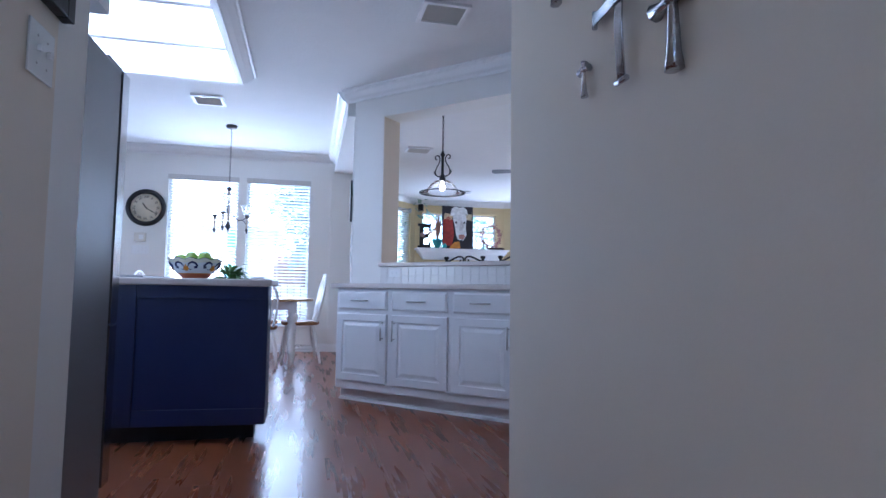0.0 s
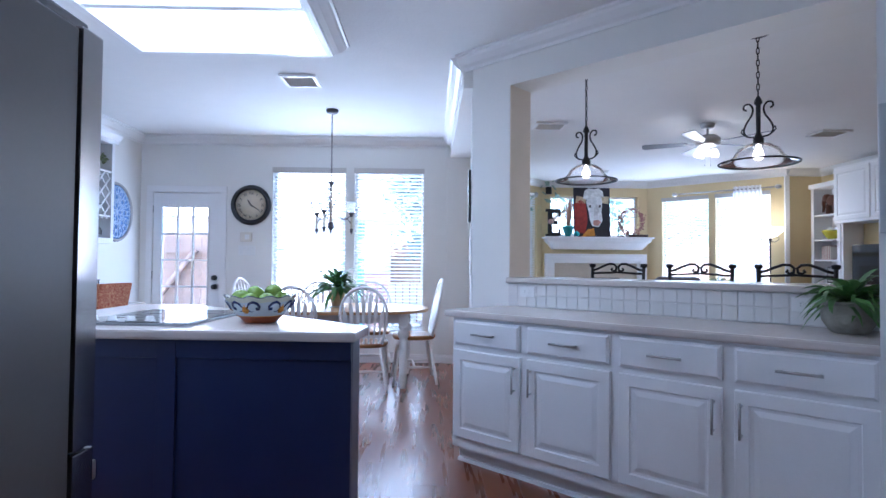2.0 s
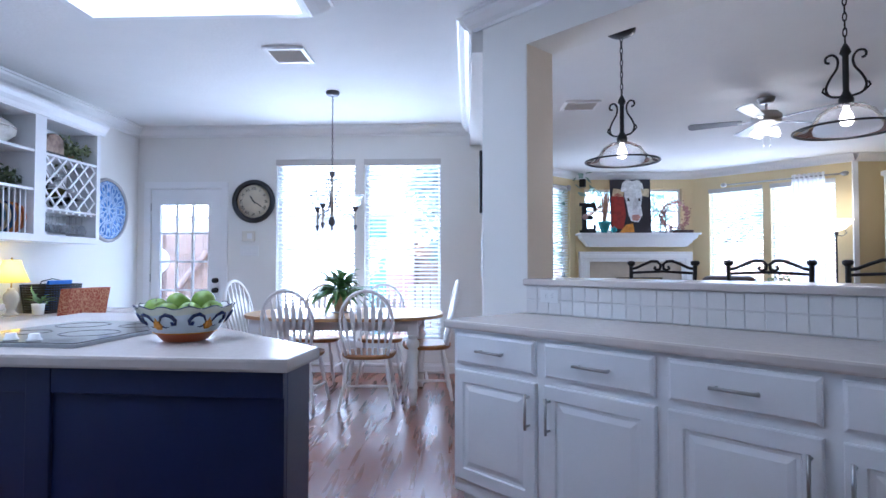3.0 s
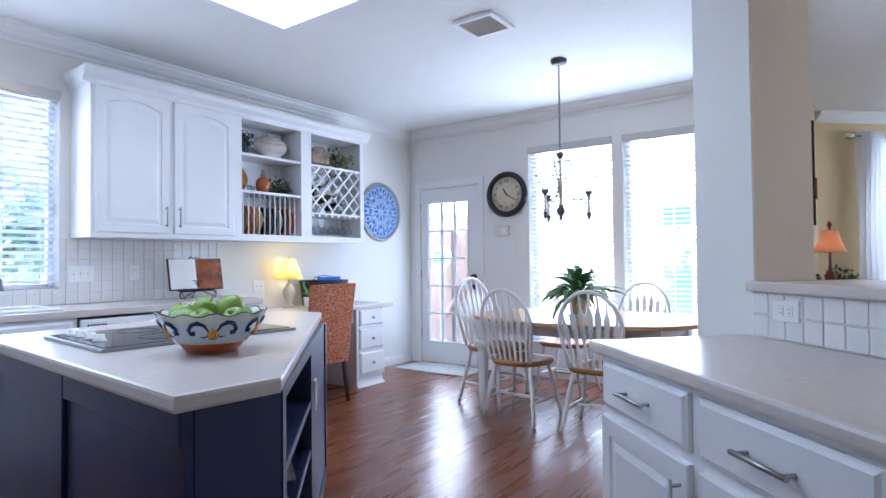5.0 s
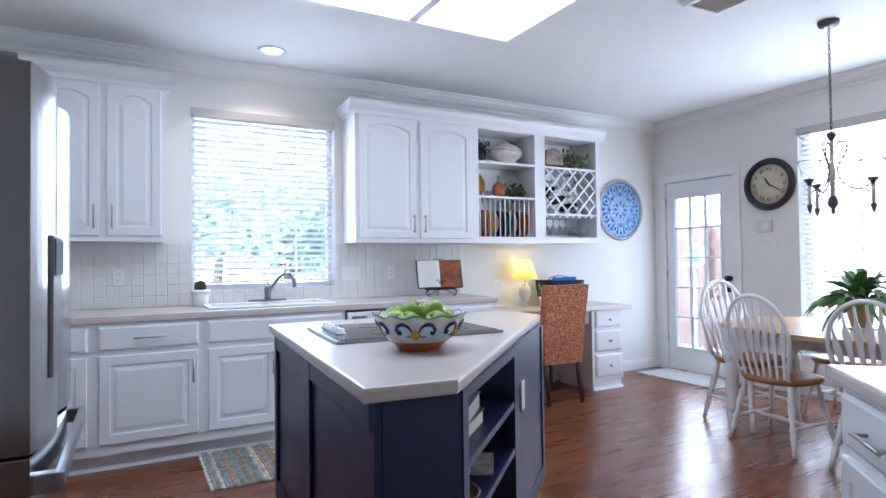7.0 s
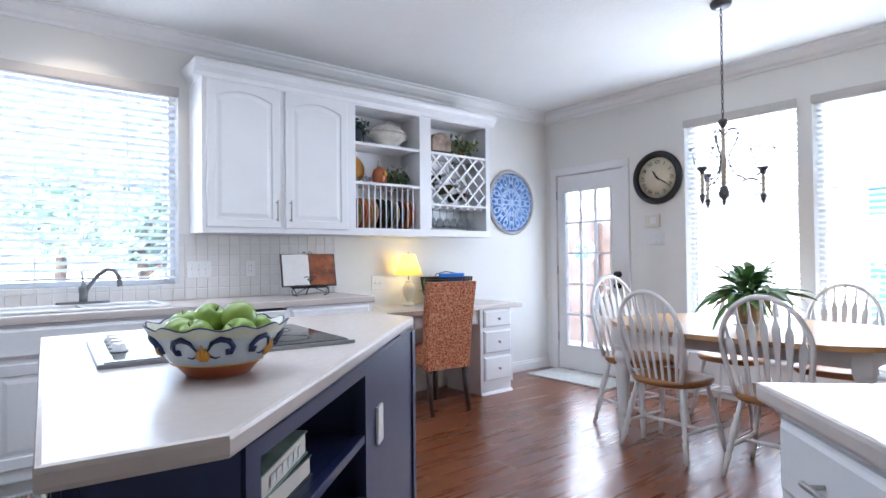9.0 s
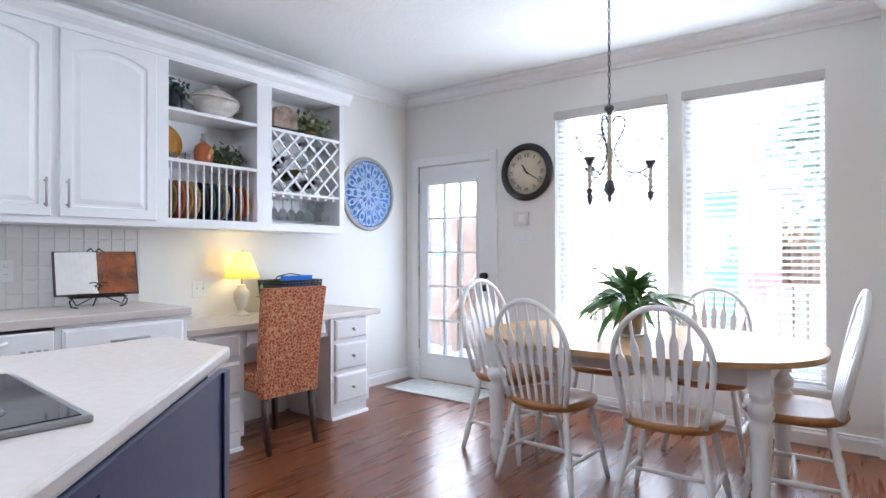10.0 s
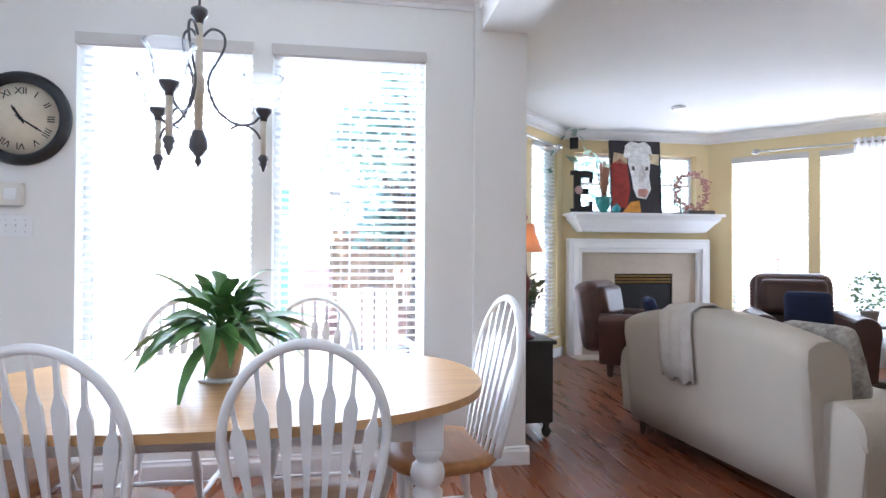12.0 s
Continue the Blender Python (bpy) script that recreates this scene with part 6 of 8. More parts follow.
lathe(bm, [(0.06, 0), (0.075, 0.004), (0.12, 0.014), (0.122, 0.018), (0.075, 0.009), (0.001, 0.006)], 32)
part("plate", bm, AMBER, t)
for i in range(4):
    t = thing("drinking_glass", "small clear glass on the shelf", "glass", shelf_at(4.38 + i * 0.05, SHELF2, 0.09 + 0.03 * (i % 2)), "small glasses on the shelf")
    bm = B()
    lathe(bm, [(0.016, 0), (0.02, 0.055), (0.018, 0.055), (0.014, 0.004), (0.0005, 0.004)], 14)
    part("tumbler", bm, CLEAR, t)
COPPER = material("copper_vase", (0.4, 0.12, 0.05), 0.3, 0.4, vary=0.3, scale=14)
t = thing("copper_jug", "copper red decorated jug with a silver stopper", "jug", shelf_at(4.645, SHELF2, 0.13) @ Matrix.Diagonal((1.15, 1.15, 1.2, 1)))
bm = B()
lathe(bm, [(0.035, 0), (0.05, 0.03), (0.053, 0.07), (0.045, 0.1), (0.022, 0.118), (0.016, 0.125)], 20)
part("body", bm, COPPER, t)
bm = B()
lathe(bm, [(0.016, 0.125), (0.018, 0.14), (0.01, 0.15), (0.015, 0.165), (0.004, 0.175)], 14)
part("stopper", bm, NICKEL, t)
bm = B()
lathe(bm, [(0.018, 0), (0.018, 0.004), (0.004, 0.006)], 12, pose(0.05, 0.015, 0.07, 0, 90, 0))
part("seal", bm, AMBER, t, "gold round seal")
IVY = material("ivy", (0.05, 0.085, 0.04), 0.5, vary=0.4, scale=20, second=(0.12, 0.16, 0.07))
t = thing("ivy_sprig", "trailing green ivy on the shelf", "plant", shelf_at(4.83, SHELF2, 0.14))
clump(t, (0, 0, 0.0), 230, 0.115, 0.05, 31, IVY, 0.8)
PL = [("red", (0.6, 0.09, 0.05)), ("olive", (0.3, 0.27, 0.08)), ("brick", (0.62, 0.16, 0.08)), ("ochre", (0.68, 0.38, 0.12)), ("tan", (0.7, 0.52, 0.28)), ("black", (0.03, 0.03, 0.035)), ("green", (0.1, 0.16, 0.08)), ("teal", (0.06, 0.12, 0.15)), ("sand", (0.7, 0.55, 0.32)), ("blue", (0.05, 0.09, 0.18)), ("orange", (0.7, 0.28, 0.08)), ("terracotta", (0.6, 0.22, 0.1))]
for i, (nm, c) in enumerate(PL):
    t = thing("dinner_plate", "%s glazed plate standing in the plate rack" % nm, "plate", shelf_at(4.375 + i * 0.0515, 1.437, 0.15) @ pose(0, 0, 0.125, 90, 0, 0), "plates in the rack")
    bm = B()
    lathe(bm, [(0.07, -0.004), (0.085, 0.002), (0.122, 0.012), (0.124, 0.016), (0.085, 0.008), (0.001, 0.004)], 32)
    part("plate", bm, material("plate_" + nm, c, 0.2, vary=0.25, scale=10), t)
t = thing("bread_box", "small brown patterned chest on the wine shelf", "box", shelf_at(5.235, SHELF1, 0.14) @ Matrix.Diagonal((1.05, 1.15, 1.15, 1)))
bm = B()
prism(bm, [(x, y) for x, y in [(-0.09, 0.02), (0.09, 0.02)] + arc(0, 0.1, 0.09, 0, 180, 10, 0.06)], -0.1, 0.1, 0.006, m=Matrix(((0, 0, 0, 0), (1, 0, 0, 0), (0, 1, 0, 0), (0, 0, 0, 1))) + Matrix(((0, 0, 1, 0), (0, 0, 0, 0), (0, 0, 0, 0), (0, 0, 0, 0))))
part("body", bm, material("marbled_brown", (0.16, 0.07, 0.04), 0.35, vary=0.6, scale=11, fine=40, second=(0.5, 0.36, 0.27)), t)
bm = B()
box(bm, -0.1, -0.105, 0, 0.1, 0.105, 0.02, 0.004)
part("foot", bm, BLACK, t)
t = thing("variegated_plant", "trailing variegated ivy in a small copper pot", "plant", shelf_at(5.53, SHELF1, 0.13))
bm = B()
lathe(bm, [(0.03, 0), (0.04, 0.05), (0.042, 0.06), (0.034, 0.06), (0.001, 0.055)], 16)
part("pot", bm, COPPER, t)
clump(t, (0, 0, 0.02), 230, 0.14, 0.06, 41, material("pale_ivy", (0.08, 0.12, 0.05), 0.5, vary=0.4, scale=20, second=(0.3, 0.34, 0.16)), 0.75)
BOT = material("bottle_glass", (0.012, 0.016, 0.012), 0.08)
for y, z, lab, c in ((5.2, 1.905, "dark wine bottle lying in the lattice rack", BOT), (5.13, 1.835, "dark wine bottle lying in the lattice rack", BOT), (5.34, 1.82, "olive wine bottle lying in the lattice rack", material("olive_glass", (0.12, 0.11, 0.03), 0.1)), (5.48, 1.76, "dark wine bottle lying in the lattice rack", BOT)):
    t = thing("wine_bottle", lab, "bottle", pose(-3.53, y + 0.02, z - 0.02, 0, 84, 0), "wine bottles in the rack")
    bm = B()
    lathe(bm, [(0.034, 0), (0.037, 0.01), (0.037, 0.17), (0.03, 0.195), (0.015, 0.22), (0.014, 0.285), (0.016, 0.287), (0.016, 0.297)], 18)
    part("glass", bm, c, t)
    bm = B()
    lathe(bm, [(0.0155, 0.24), (0.0165, 0.26), (0.017, 0.298), (0.001, 0.299)], 14)
    part("capsule", bm, STEEL, t)
for i in range(7):
    for j in range(2):
        t = thing("wine_glass", "clear stemmed glass hanging upside down", "glass", pose(-3.34 - j * 0.1, 5.15 + i * 0.08, 1.625, 180, 0, 0), "hanging wine glasses")
        bm = B()
        lathe(bm, [(0.032, -0.001), (0.03, 0.002), (0.004, 0.008), (0.0035, 0.07), (0.018, 0.085), (0.034, 0.12), (0.032, 0.155), (0.0305, 0.155), (0.032, 0.12), (0.017, 0.089), (0.0005, 0.08)], 16)
        part("glass", bm, CLEAR, t)

# fern pot on the bar
t = thing("potted_fern", "bushy green plant in a carved stone-grey pot on the bar", "plant", DIAG @ pose(2.3, -0.2, 0.92))
bm = B()
lathe(bm, [(0.06, 0), (0.075, 0.01), (0.1, 0.05), (0.106, 0.085), (0.098, 0.115), (0.1, 0.122), (0.108, 0.128), (0.1, 0.135), (0.088, 0.13), (0.001, 0.12)], 28)
part("pot", bm, material("stone_pot", (0.26, 0.25, 0.21), 0.7, vary=0.35, scale=22, bump=0.8, fine=60), t)
leaf_plant(t, (0, 0, 0.12), 80, 0.24, 1.15, 0.85, 0.035, 14, stalk=0.15)

# hall: silver crosses and a framed picture
SILVER = material("pewter", (0.5, 0.5, 0.52), 0.22, 1.0, vary=0.25, scale=30, bump=0.5)
HW = lambda y, z: pose(0.443, y, z, 0, 0, -90)


def cross_thing(m, h, w, arm, t_, label, flare=1.5, ribs=False):
    t = thing("wall_cross", label, "wall cross", m, "silver crosses on the wall")
    bm = B()
    if ribs:
        for k in (-1.5, -0.5, 0.5, 1.5):
            tube(bm, [(k * t_ * 0.5, -0.012, -h * 0.62), (k * t_ * 0.5, -0.018, -h * 0.2), (k * t_ * 0.5, -0.012, h * 0.38)], t_ * 0.28, 8)
            tube(bm, [(-w / 2, -0.014, arm + k * t_ * 0.5), (0, -0.02, arm + k * t_ * 0.5), (w / 2, -0.014, arm + k * t_ * 0.5)], t_ * 0.28, 8)
        for a, b in (((-t_ * 1.5, -h * 0.62), (t_ * 1.5, -h * 0.62)), ((-t_ * 1.5, h * 0.38), (t_ * 1.5, h * 0.38))):
            tube(bm, [(a[0], -0.012, a[1]), (b[0], -0.012, b[1])], t_ * 0.5, 8)
        for sx in (-1, 1):
            tube(bm, [(sx * w / 2, -0.012, arm - t_ * 1.5), (sx * w / 2, -0.012, arm + t_ * 1.5)], t_ * 0.5, 8)
    else:
        tube(bm, [(0, -0.01, -h * 0.62), (0, -0.012, -h * 0.45), (0, -0.012, 0), (0, -0.012, h * 0.3), (0, -0.01, h * 0.38)], [t_ * flare, t_ * 1.1, t_ * 0.7, t_ * 0.8, t_ * flare], 8)
        tube(bm, [(-w / 2, -0.01, arm), (-w / 4, -0.012, arm), (0, -0.014, arm), (w / 4, -0.012, arm), (w / 2, -0.01, arm)], [t_ * flare, t_ * 0.8, t_ * 1.1, t_ * 0.8, t_ * flare], 8)
        bmesh.ops.create_icosphere(bm, subdivisions=2, radius=t_ * 1.1, matrix=pose(0, -0.016, arm))
    part("cross", bm, SILVER, t)


cross_thing(HW(-0.355, 1.433), 0.26, 0.2, 0.0, 0.012, "large ribbed silver cross on the wall", ribs=True)
cross_thing(HW(-0.207, 1.335), 0.075, 0.04, 0.012, 0.006, "tiny silver cross on the wall")
cross_thing(HW(-0.51, 1.35), 0.19, 0.1, 0.0, 0.011, "silver cross with flared ends on the wall")
cross_thing(HW(-0.065, 1.66), 0.16, 0.1, 0.02, 0.01, "dark pewter cross on the wall")
t = thing("framed_picture", "framed picture with a black frame in the hall", "picture", pose(-0.7, 0.075, 1.485, 0, 0, 90))
bm = B()
for a in ((-0.4, 0, -0.36, 0.5), (0.06, 0, 0.1, 0.5), (-0.36, 0, 0.06, 0.04), (-0.36, 0.46, 0.06, 0.5)):
    box(bm, a[0], -0.028, a[1], a[2], -0.001, a[3], 0.004)
part("frame", bm, BLACK, t)
bm = B()
box(bm, -0.36, -0.01, 0.04, 0.06, -0.002, 0.46)
part("mount", bm, material("mount_board", (0.6, 0.56, 0.5), 0.8, vary=0.2, scale=4), t)

# ---- living room ----
FROST = clear_glass("seeded_glass", (0.9, 0.9, 0.92), 0.07)
BULB = material("pendant_bulb", (1, 0.92, 0.8), 0.5, emit=14, emit_colour=(1, 0.86, 0.66))


def pendant(x, y):
    t = thing("pendant_light", "black scrolled iron pendant with a seeded glass shade", "pendant light", pose(x, y, 0, 0, 0, -40), "pendants over the bar")
    bm = B()
    lathe(bm, [(0.02, 2.69), (0.06, 2.695), (0.088, 2.712), (0.092, 2.73), (0.092, ZC - 0.001)], 28)
    part("canopy", bm, BLACK, t)
    bm = B()
    chain(bm, 0, 0, 2.3, 2.695, 0.014, 0.0035)
    part("chain", bm, BLACK, t)
    bm = B()
    lathe(bm, [(0.032, 1.985), (0.034, 2.02), (0.022, 2.045), (0.014, 2.06), (0.014, 2.24), (0.026, 2.255), (0.02, 2.275), (0.008, 2.3)], 14)
    part("stem", bm, BLACK, t)
    for sx in (-1, 1):
        bm = B()
        tube(bm, smooth([(sx * r, 0, z) for r, z in ((0.02, 2.035), (0.066, 2.045), (0.084, 2.085), (0.066, 2.135), (0.038, 2.18), (0.032, 2.225), (0.052, 2.255), (0.08, 2.25), (0.084, 2.225), (0.066, 2.216))], 4), 0.006, 8)
        tube(bm, [(sx * r, 0, z) for r, z in ((0.075, 2.05), (0.1, 2.075), (0.092, 2.095))], 0.005, 8)
        part("scroll", bm, BLACK, t, "black iron scroll")
    bm = B()
    lathe(bm, [(0.03, 1.995), (0.075, 1.985), (0.12, 1.955), (0.15, 1.91), (0.185, 1.88), (0.232, 1.868)], 40, cap=False)
    part("shade", bm, FROST, t, "clear seeded glass shade").visible_shadow = False
    bm = B()
    tube(bm, [(0.234 * math.cos(2 * math.pi * i / 48), 0.234 * math.sin(2 * math.pi * i / 48), 1.866) for i in range(48)], 0.006, 8, True)
    part("rim", bm, BLACK, t)
    bm = B()
    lathe(bm, [(0.001, 1.885), (0.022, 1.892), (0.032, 1.915), (0.026, 1.945), (0.014, 1.965), (0.013, 1.985)], 16)
    part("bulb", bm, BULB, t, "lit bulb")
    lamp("pendant_lamp", "POINT", 5, (1, 0.85, 0.65), pose(x, y, 1.86), radius=0.04)


pendant(1.185, 4.34)
pendant(2.07, 3.5)


def bar_stool(s):
    t = thing("bar_stool", "black wrought iron bar stool with a scrolled back", "bar stool", DIAG @ pose(s, 0.7, 0), "bar stools at the pass-through")
    bm = B()
    box(bm, -0.2, -0.2, 0.7, 0.2, 0.16, 0.76, 0.02)
    part("seat", bm, material("stool_leather", (0.04, 0.025, 0.02), 0.5), t)
    for x in (-0.19, 0.19):
        for y in (-0.19, 0.17):
            bm = B()
            tube(bm, [(x * 1.15, y * 1.15, 0), (x, y, 0.7)], 0.012, 8)
            part("leg", bm, BLACK, t)
        bm = B()
        tube(bm, [(x, 0.17, 0.7), (x * 1.08, 0.2, 1.0), (x * 1.1, 0.21, 1.19)], 0.013, 8)
        lathe(bm, [(0.014, 1.185), (0.025, 1.195), (0.026, 1.21), (0.014, 1.216)], 12, pose(x * 1.1, 0.21, 0))
        part("back_post", bm, BLACK, t)
    bm = B()
    for sx in (-1, 1):
        tube(bm, [(sx * a, 0.21, z) for a, z in ((0.205, 1.165), (0.17, 1.172), (0.12, 1.195), (0.07, 1.214), (0.03, 1.212), (0.008, 1.192), (0.012, 1.165), (0.035, 1.158), (0.05, 1.17), (0.04, 1.182))], 0.009, 8)
    part("scroll_rail", bm, BLACK, t, "black iron scrolled top rail")
    bm = B()
    tube(bm, [(-0.205, 0.21, 1.14), (0, 0.222, 1.15), (0.205, 0.21, 1.14)], 0.008, 8)
    part("cross_rail", bm, BLACK, t)
    bm = B()
    for z, q in ((0.25, 1.08), (0.25, 1.08)):
        tube(bm, [(-0.2 * q, -0.2 * q, z), (0.2 * q, -0.2 * q, z), (0.2 * q, 0.18 * q, z), (-0.2 * q, 0.18 * q, z)], 0.008, 8, True)
    part("foot_ring", bm, BLACK, t)


for s in (0.68, 1.29, 1.865):
    bar_stool(s)

# ceiling fan
t = thing("ceiling_fan", "brushed nickel ceiling fan with grey blades and a lit bowl", "ceiling fan", pose(2.95, 5.97, 0))
bm = B()
lathe(bm, [(0.03, 2.69), (0.06, 2.7), (0.075, 2.73), (0.075, ZC - 0.001)], 24)
lathe(bm, [(0.012, 2.6), (0.012, 2.7)], 10)
part("canopy", bm, NICKEL, t)
bm = B()
lathe(bm, [(0.05, 2.495), (0.11, 2.505), (0.13, 2.525), (0.13, 2.58), (0.1, 2.61), (0.04, 2.62)], 28)
part("motor", bm, NICKEL, t)
BLADE = material("grey_blade", (0.16, 0.17, 0.19), 0.4, vary=0.1)
for k in range(5):
    bm = B()
    prism(bm, [(0.2, -0.045), (0.64, -0.07), (0.67, -0.04), (0.67, 0.04), (0.64, 0.07), (0.2, 0.045)], -0.003, 0.003)
    bmesh.ops.transform(bm, matrix=pose(0, 0, 2.535, 0, 0, 72 * k + 12) @ pose(0, 0, 0, 10, 0, 0), verts=bm.verts)
    bl = part("blade", bm, BLADE, t, "grey fan blade")
    bm = B()
    box(bm, 0.1, -0.02, -0.008, 0.24, 0.02, -0.003, 0.002)
    bmesh.ops.transform(bm, matrix=pose(0, 0, 2.535, 0, 0, 72 * k + 12) @ pose(0, 0, 0, 10, 0, 0), verts=bm.verts)
    part("blade_iron", bm, NICKEL, bl)
bm = B()
for k in range(3):
    a = 2 * math.pi * k / 3
    lathe(bm, [(0.055, -0.06), (0.05, -0.03), (0.03, 0.0), (0.018, 0.012)], 18, pose(0.085 * math.cos(a), 0.085 * math.sin(a), 2.46) @ pose(0, 0, 0, 0, 22, 0))
part("light_shades", bm, material("lit_alabaster", (1, 0.95, 0.88), 0.5, emit=4, emit_colour=(1, 0.88, 0.72)), t, "lit frosted glass shades")
bm = B()
for x in (-0.03, 0.03):
    tube(bm, [(x, 0, 2.49), (x, 0, 2.3)], 0.0015, 5)
    lathe(bm, [(0.004, 2.285), (0.006, 2.295), (0.003, 2.305)], 8, pose(x, 0, 0))
part("pull_chains", bm, NICKEL, t)
lamp("fan_lamp", "POINT", 11, (1, 0.86, 0.68), pose(2.95, 5.97, 2.33), radius=0.14)
t = thing("smoke_alarm", "round white smoke alarm on the ceiling", "smoke alarm", pose(2.77, 9.05, ZC))
bm = B()
lathe(bm, [(0.05, -0.035), (0.062, -0.03), (0.068, -0.01), (0.068, -0.001)], 24)
part("housing", bm, WHITE_ENAMEL, t)

# fireplace
t = thing("fireplace", "white mantel and surround with a beige stone fireplace", "fireplace", pose(2.975, 10.31, 0))
bm = B()
prism(bm, [(-0.98, 0), (0.98, 0), (0.98, -0.0), (0.98, -0.33), (-0.98, -0.33)][:2] + [(0.98, -0.34), (-0.98, -0.34)], 1.69, 1.72, 0.006)
part("mantel_shelf", bm, TRIM, t)
bm = B()
rings = []
for d, z in ((0.2, 1.5), (0.21, 1.52), (0.235, 1.55), (0.27, 1.6), (0.31, 1.64), (0.32, 1.689)):
    rings.append([bm.verts.new(p) for p in ((-0.72 - (d - 0.12) * 1.1, 0, z), (-0.72 - (d - 0.12) * 1.1, -d, z), (0.72 + (d - 0.12) * 1.1, -d, z), (0.72 + (d - 0.12) * 1.1, 0, z))])
for ra, rb in zip(rings, rings[1:]):
    for i in range(4):
        bm.faces.new((ra[i], ra[(i + 1) % 4], rb[(i + 1) % 4], rb[i]))
bm.faces.new(list(reversed(rings[0])))
bm.faces.new(rings[-1])
part("mantel_cove", bm, TRIM, t)
for nm, a in (("surround_jamb", (-0.93, 0, -0.76, 1.25)), ("surround_jamb", (0.76, 0, 0.93, 1.25)), ("surround_head", (-0.93, 1.25, 0.93, 1.42))):
    bm = B()
    box(bm, a[0], -0.1, a[1], a[2], -0.001, a[3], 0.006)
    if nm == "surround_head":
        box(bm, -0.88, -0.125, 1.3, 0.88, -0.1, 1.37, 0.01)
    else:
        box(bm, a[0] + 0.05, -0.125, 0, a[2] - 0.05, -0.1, 1.3, 0.01)
    part(nm, bm, TRIM, t)
STONE = material("beige_marble", (0.52, 0.45, 0.36), 0.25, vary=0.12, scale=3, fine=20)
for a in ((-0.76, 0, -0.32, 1.25), (0.45, 0, 0.76, 1.25), (-0.32, 0.99, 0.45, 1.25), (-0.32, 0, 0.45, 0.2)):
    bm = B()
    box(bm, a[0], -0.05, a[1], a[2], -0.001, a[3])
    part("stone_slab", bm, STONE, t, "beige marble slab")
bm = B()
box(bm, -0.318, -0.03, 0.2, 0.448, -0.002, 0.988)
part("firebox", bm, material("firebox_black", (0.012, 0.012, 0.012), 0.5), t)
bm = B()
for z in (0.95, 0.91, 0.875, 0.24):
    box(bm, -0.3, -0.05, z, 0.43, -0.03, z + 0.022, 0.003)
part("brass_louvres", bm, material("aged_brass", (0.36, 0.25, 0.09), 0.3, 1.0), t)
bm = B()
box(bm, -0.93, -0.45, 0, 0.93, -0.13, 0.015, 0.004)
part("hearth", bm, STONE, t)
MZ = 1.721


def mantel(x, y=10.13, rz=0):
    return pose(x, y, MZ, 0, 0, rz)


# things on the mantel
t = thing("wall_painting", "unframed canvas of a white-faced cow on a dark ground", "painting", mantel(2.88, 10.16) @ pose(0, 0, 0, -4, 0, 0))
bm = B()
box(bm, -0.33, -0.035, 0, 0.33, 0, 0.9, 0.003)
part("canvas", bm, material("dark_canvas", (0.02, 0.015, 0.02), 0.6, vary=0.5, scale=6), t)


def daub(outline, col, name, y=-0.0365):
    bm = B()
    prism(bm, outline, 0, 0.001, m=Matrix(((1, 0, 0, 0), (0, 0, -1, y), (0, 1, 0, 0), (0, 0, 0, 1))))
    part(name, bm, material("paint_" + name, col, 0.7, vary=0.4, scale=16), t)


daub([(-0.32, 0.08), (-0.13, 0.06), (-0.08, 0.3), (-0.11, 0.6), (-0.2, 0.68), (-0.32, 0.6)], (0.3, 0.03, 0.02), "red_shape")
daub([(-0.3, 0.62), (-0.12, 0.6), (-0.1, 0.72), (-0.28, 0.75)], (0.55, 0.42, 0.25), "left_ear")
daub([(0.16, 0.63), (0.3, 0.6), (0.31, 0.74), (0.18, 0.74)], (0.6, 0.5, 0.32), "right_ear")
daub([(0.0, 0.2), (0.12, 0.18), (0.19, 0.3), (0.17, 0.45), (0.19, 0.62), (0.17, 0.8), (0.02, 0.84), (-0.09, 0.8), (-0.1, 0.62), (-0.06, 0.45), (-0.04, 0.3)], (0.75, 0.74, 0.72), "white_face", -0.0375)
daub([(-0.16, 0.7), (-0.13, 0.84), (-0.06, 0.895), (0.04, 0.87), (0.13, 0.895), (0.2, 0.83), (0.22, 0.72), (0.16, 0.76), (0.12, 0.68), (0.06, 0.75), (0.01, 0.67), (-0.04, 0.75), (-0.1, 0.68)], (0.82, 0.8, 0.76), "shaggy_poll", -0.0383)
daub([(-0.055, 0.54), (-0.015, 0.53), (-0.02, 0.58), (-0.05, 0.585)], (0.05, 0.035, 0.03), "left_eye", -0.0385)
daub([(0.12, 0.53), (0.165, 0.54), (0.16, 0.585), (0.13, 0.58)], (0.05, 0.035, 0.03), "right_eye", -0.0385)
daub([(0.03, 0.33), (0.1, 0.33), (0.13, 0.5), (0.08, 0.62), (0.04, 0.5)], (0.6, 0.58, 0.57), "face_shade", -0.038)
daub([(0.02, 0.21), (0.11, 0.2), (0.16, 0.27), (0.12, 0.31), (0.02, 0.3)], (0.5, 0.25, 0.2), "muzzle", -0.0385)
daub([(-0.2, 0.0), (0.05, 0.02), (0.03, 0.16), (-0.08, 0.14)], (0.6, 0.25, 0.03), "orange_leaves", -0.038)
t = thing("letter_block", "large black block letter E on the mantel", "letter", mantel(2.17, 10.12))
bm = B()
for a in ((-0.1, 0, -0.02, 0.5), (-0.02, 0, 0.13, 0.08), (-0.02, 0.42, 0.13, 0.5), (-0.02, 0.22, 0.08, 0.29), (0.09, 0.08, 0.13, 0.14), (0.09, 0.36, 0.13, 0.42), (-0.14, 0, -0.1, 0.05), (-0.14, 0.45, -0.1, 0.5)):
    box(bm, a[0], -0.02, a[1], a[2], 0.02, a[3])
part("letter", bm, BLACK, t)
bm = B()
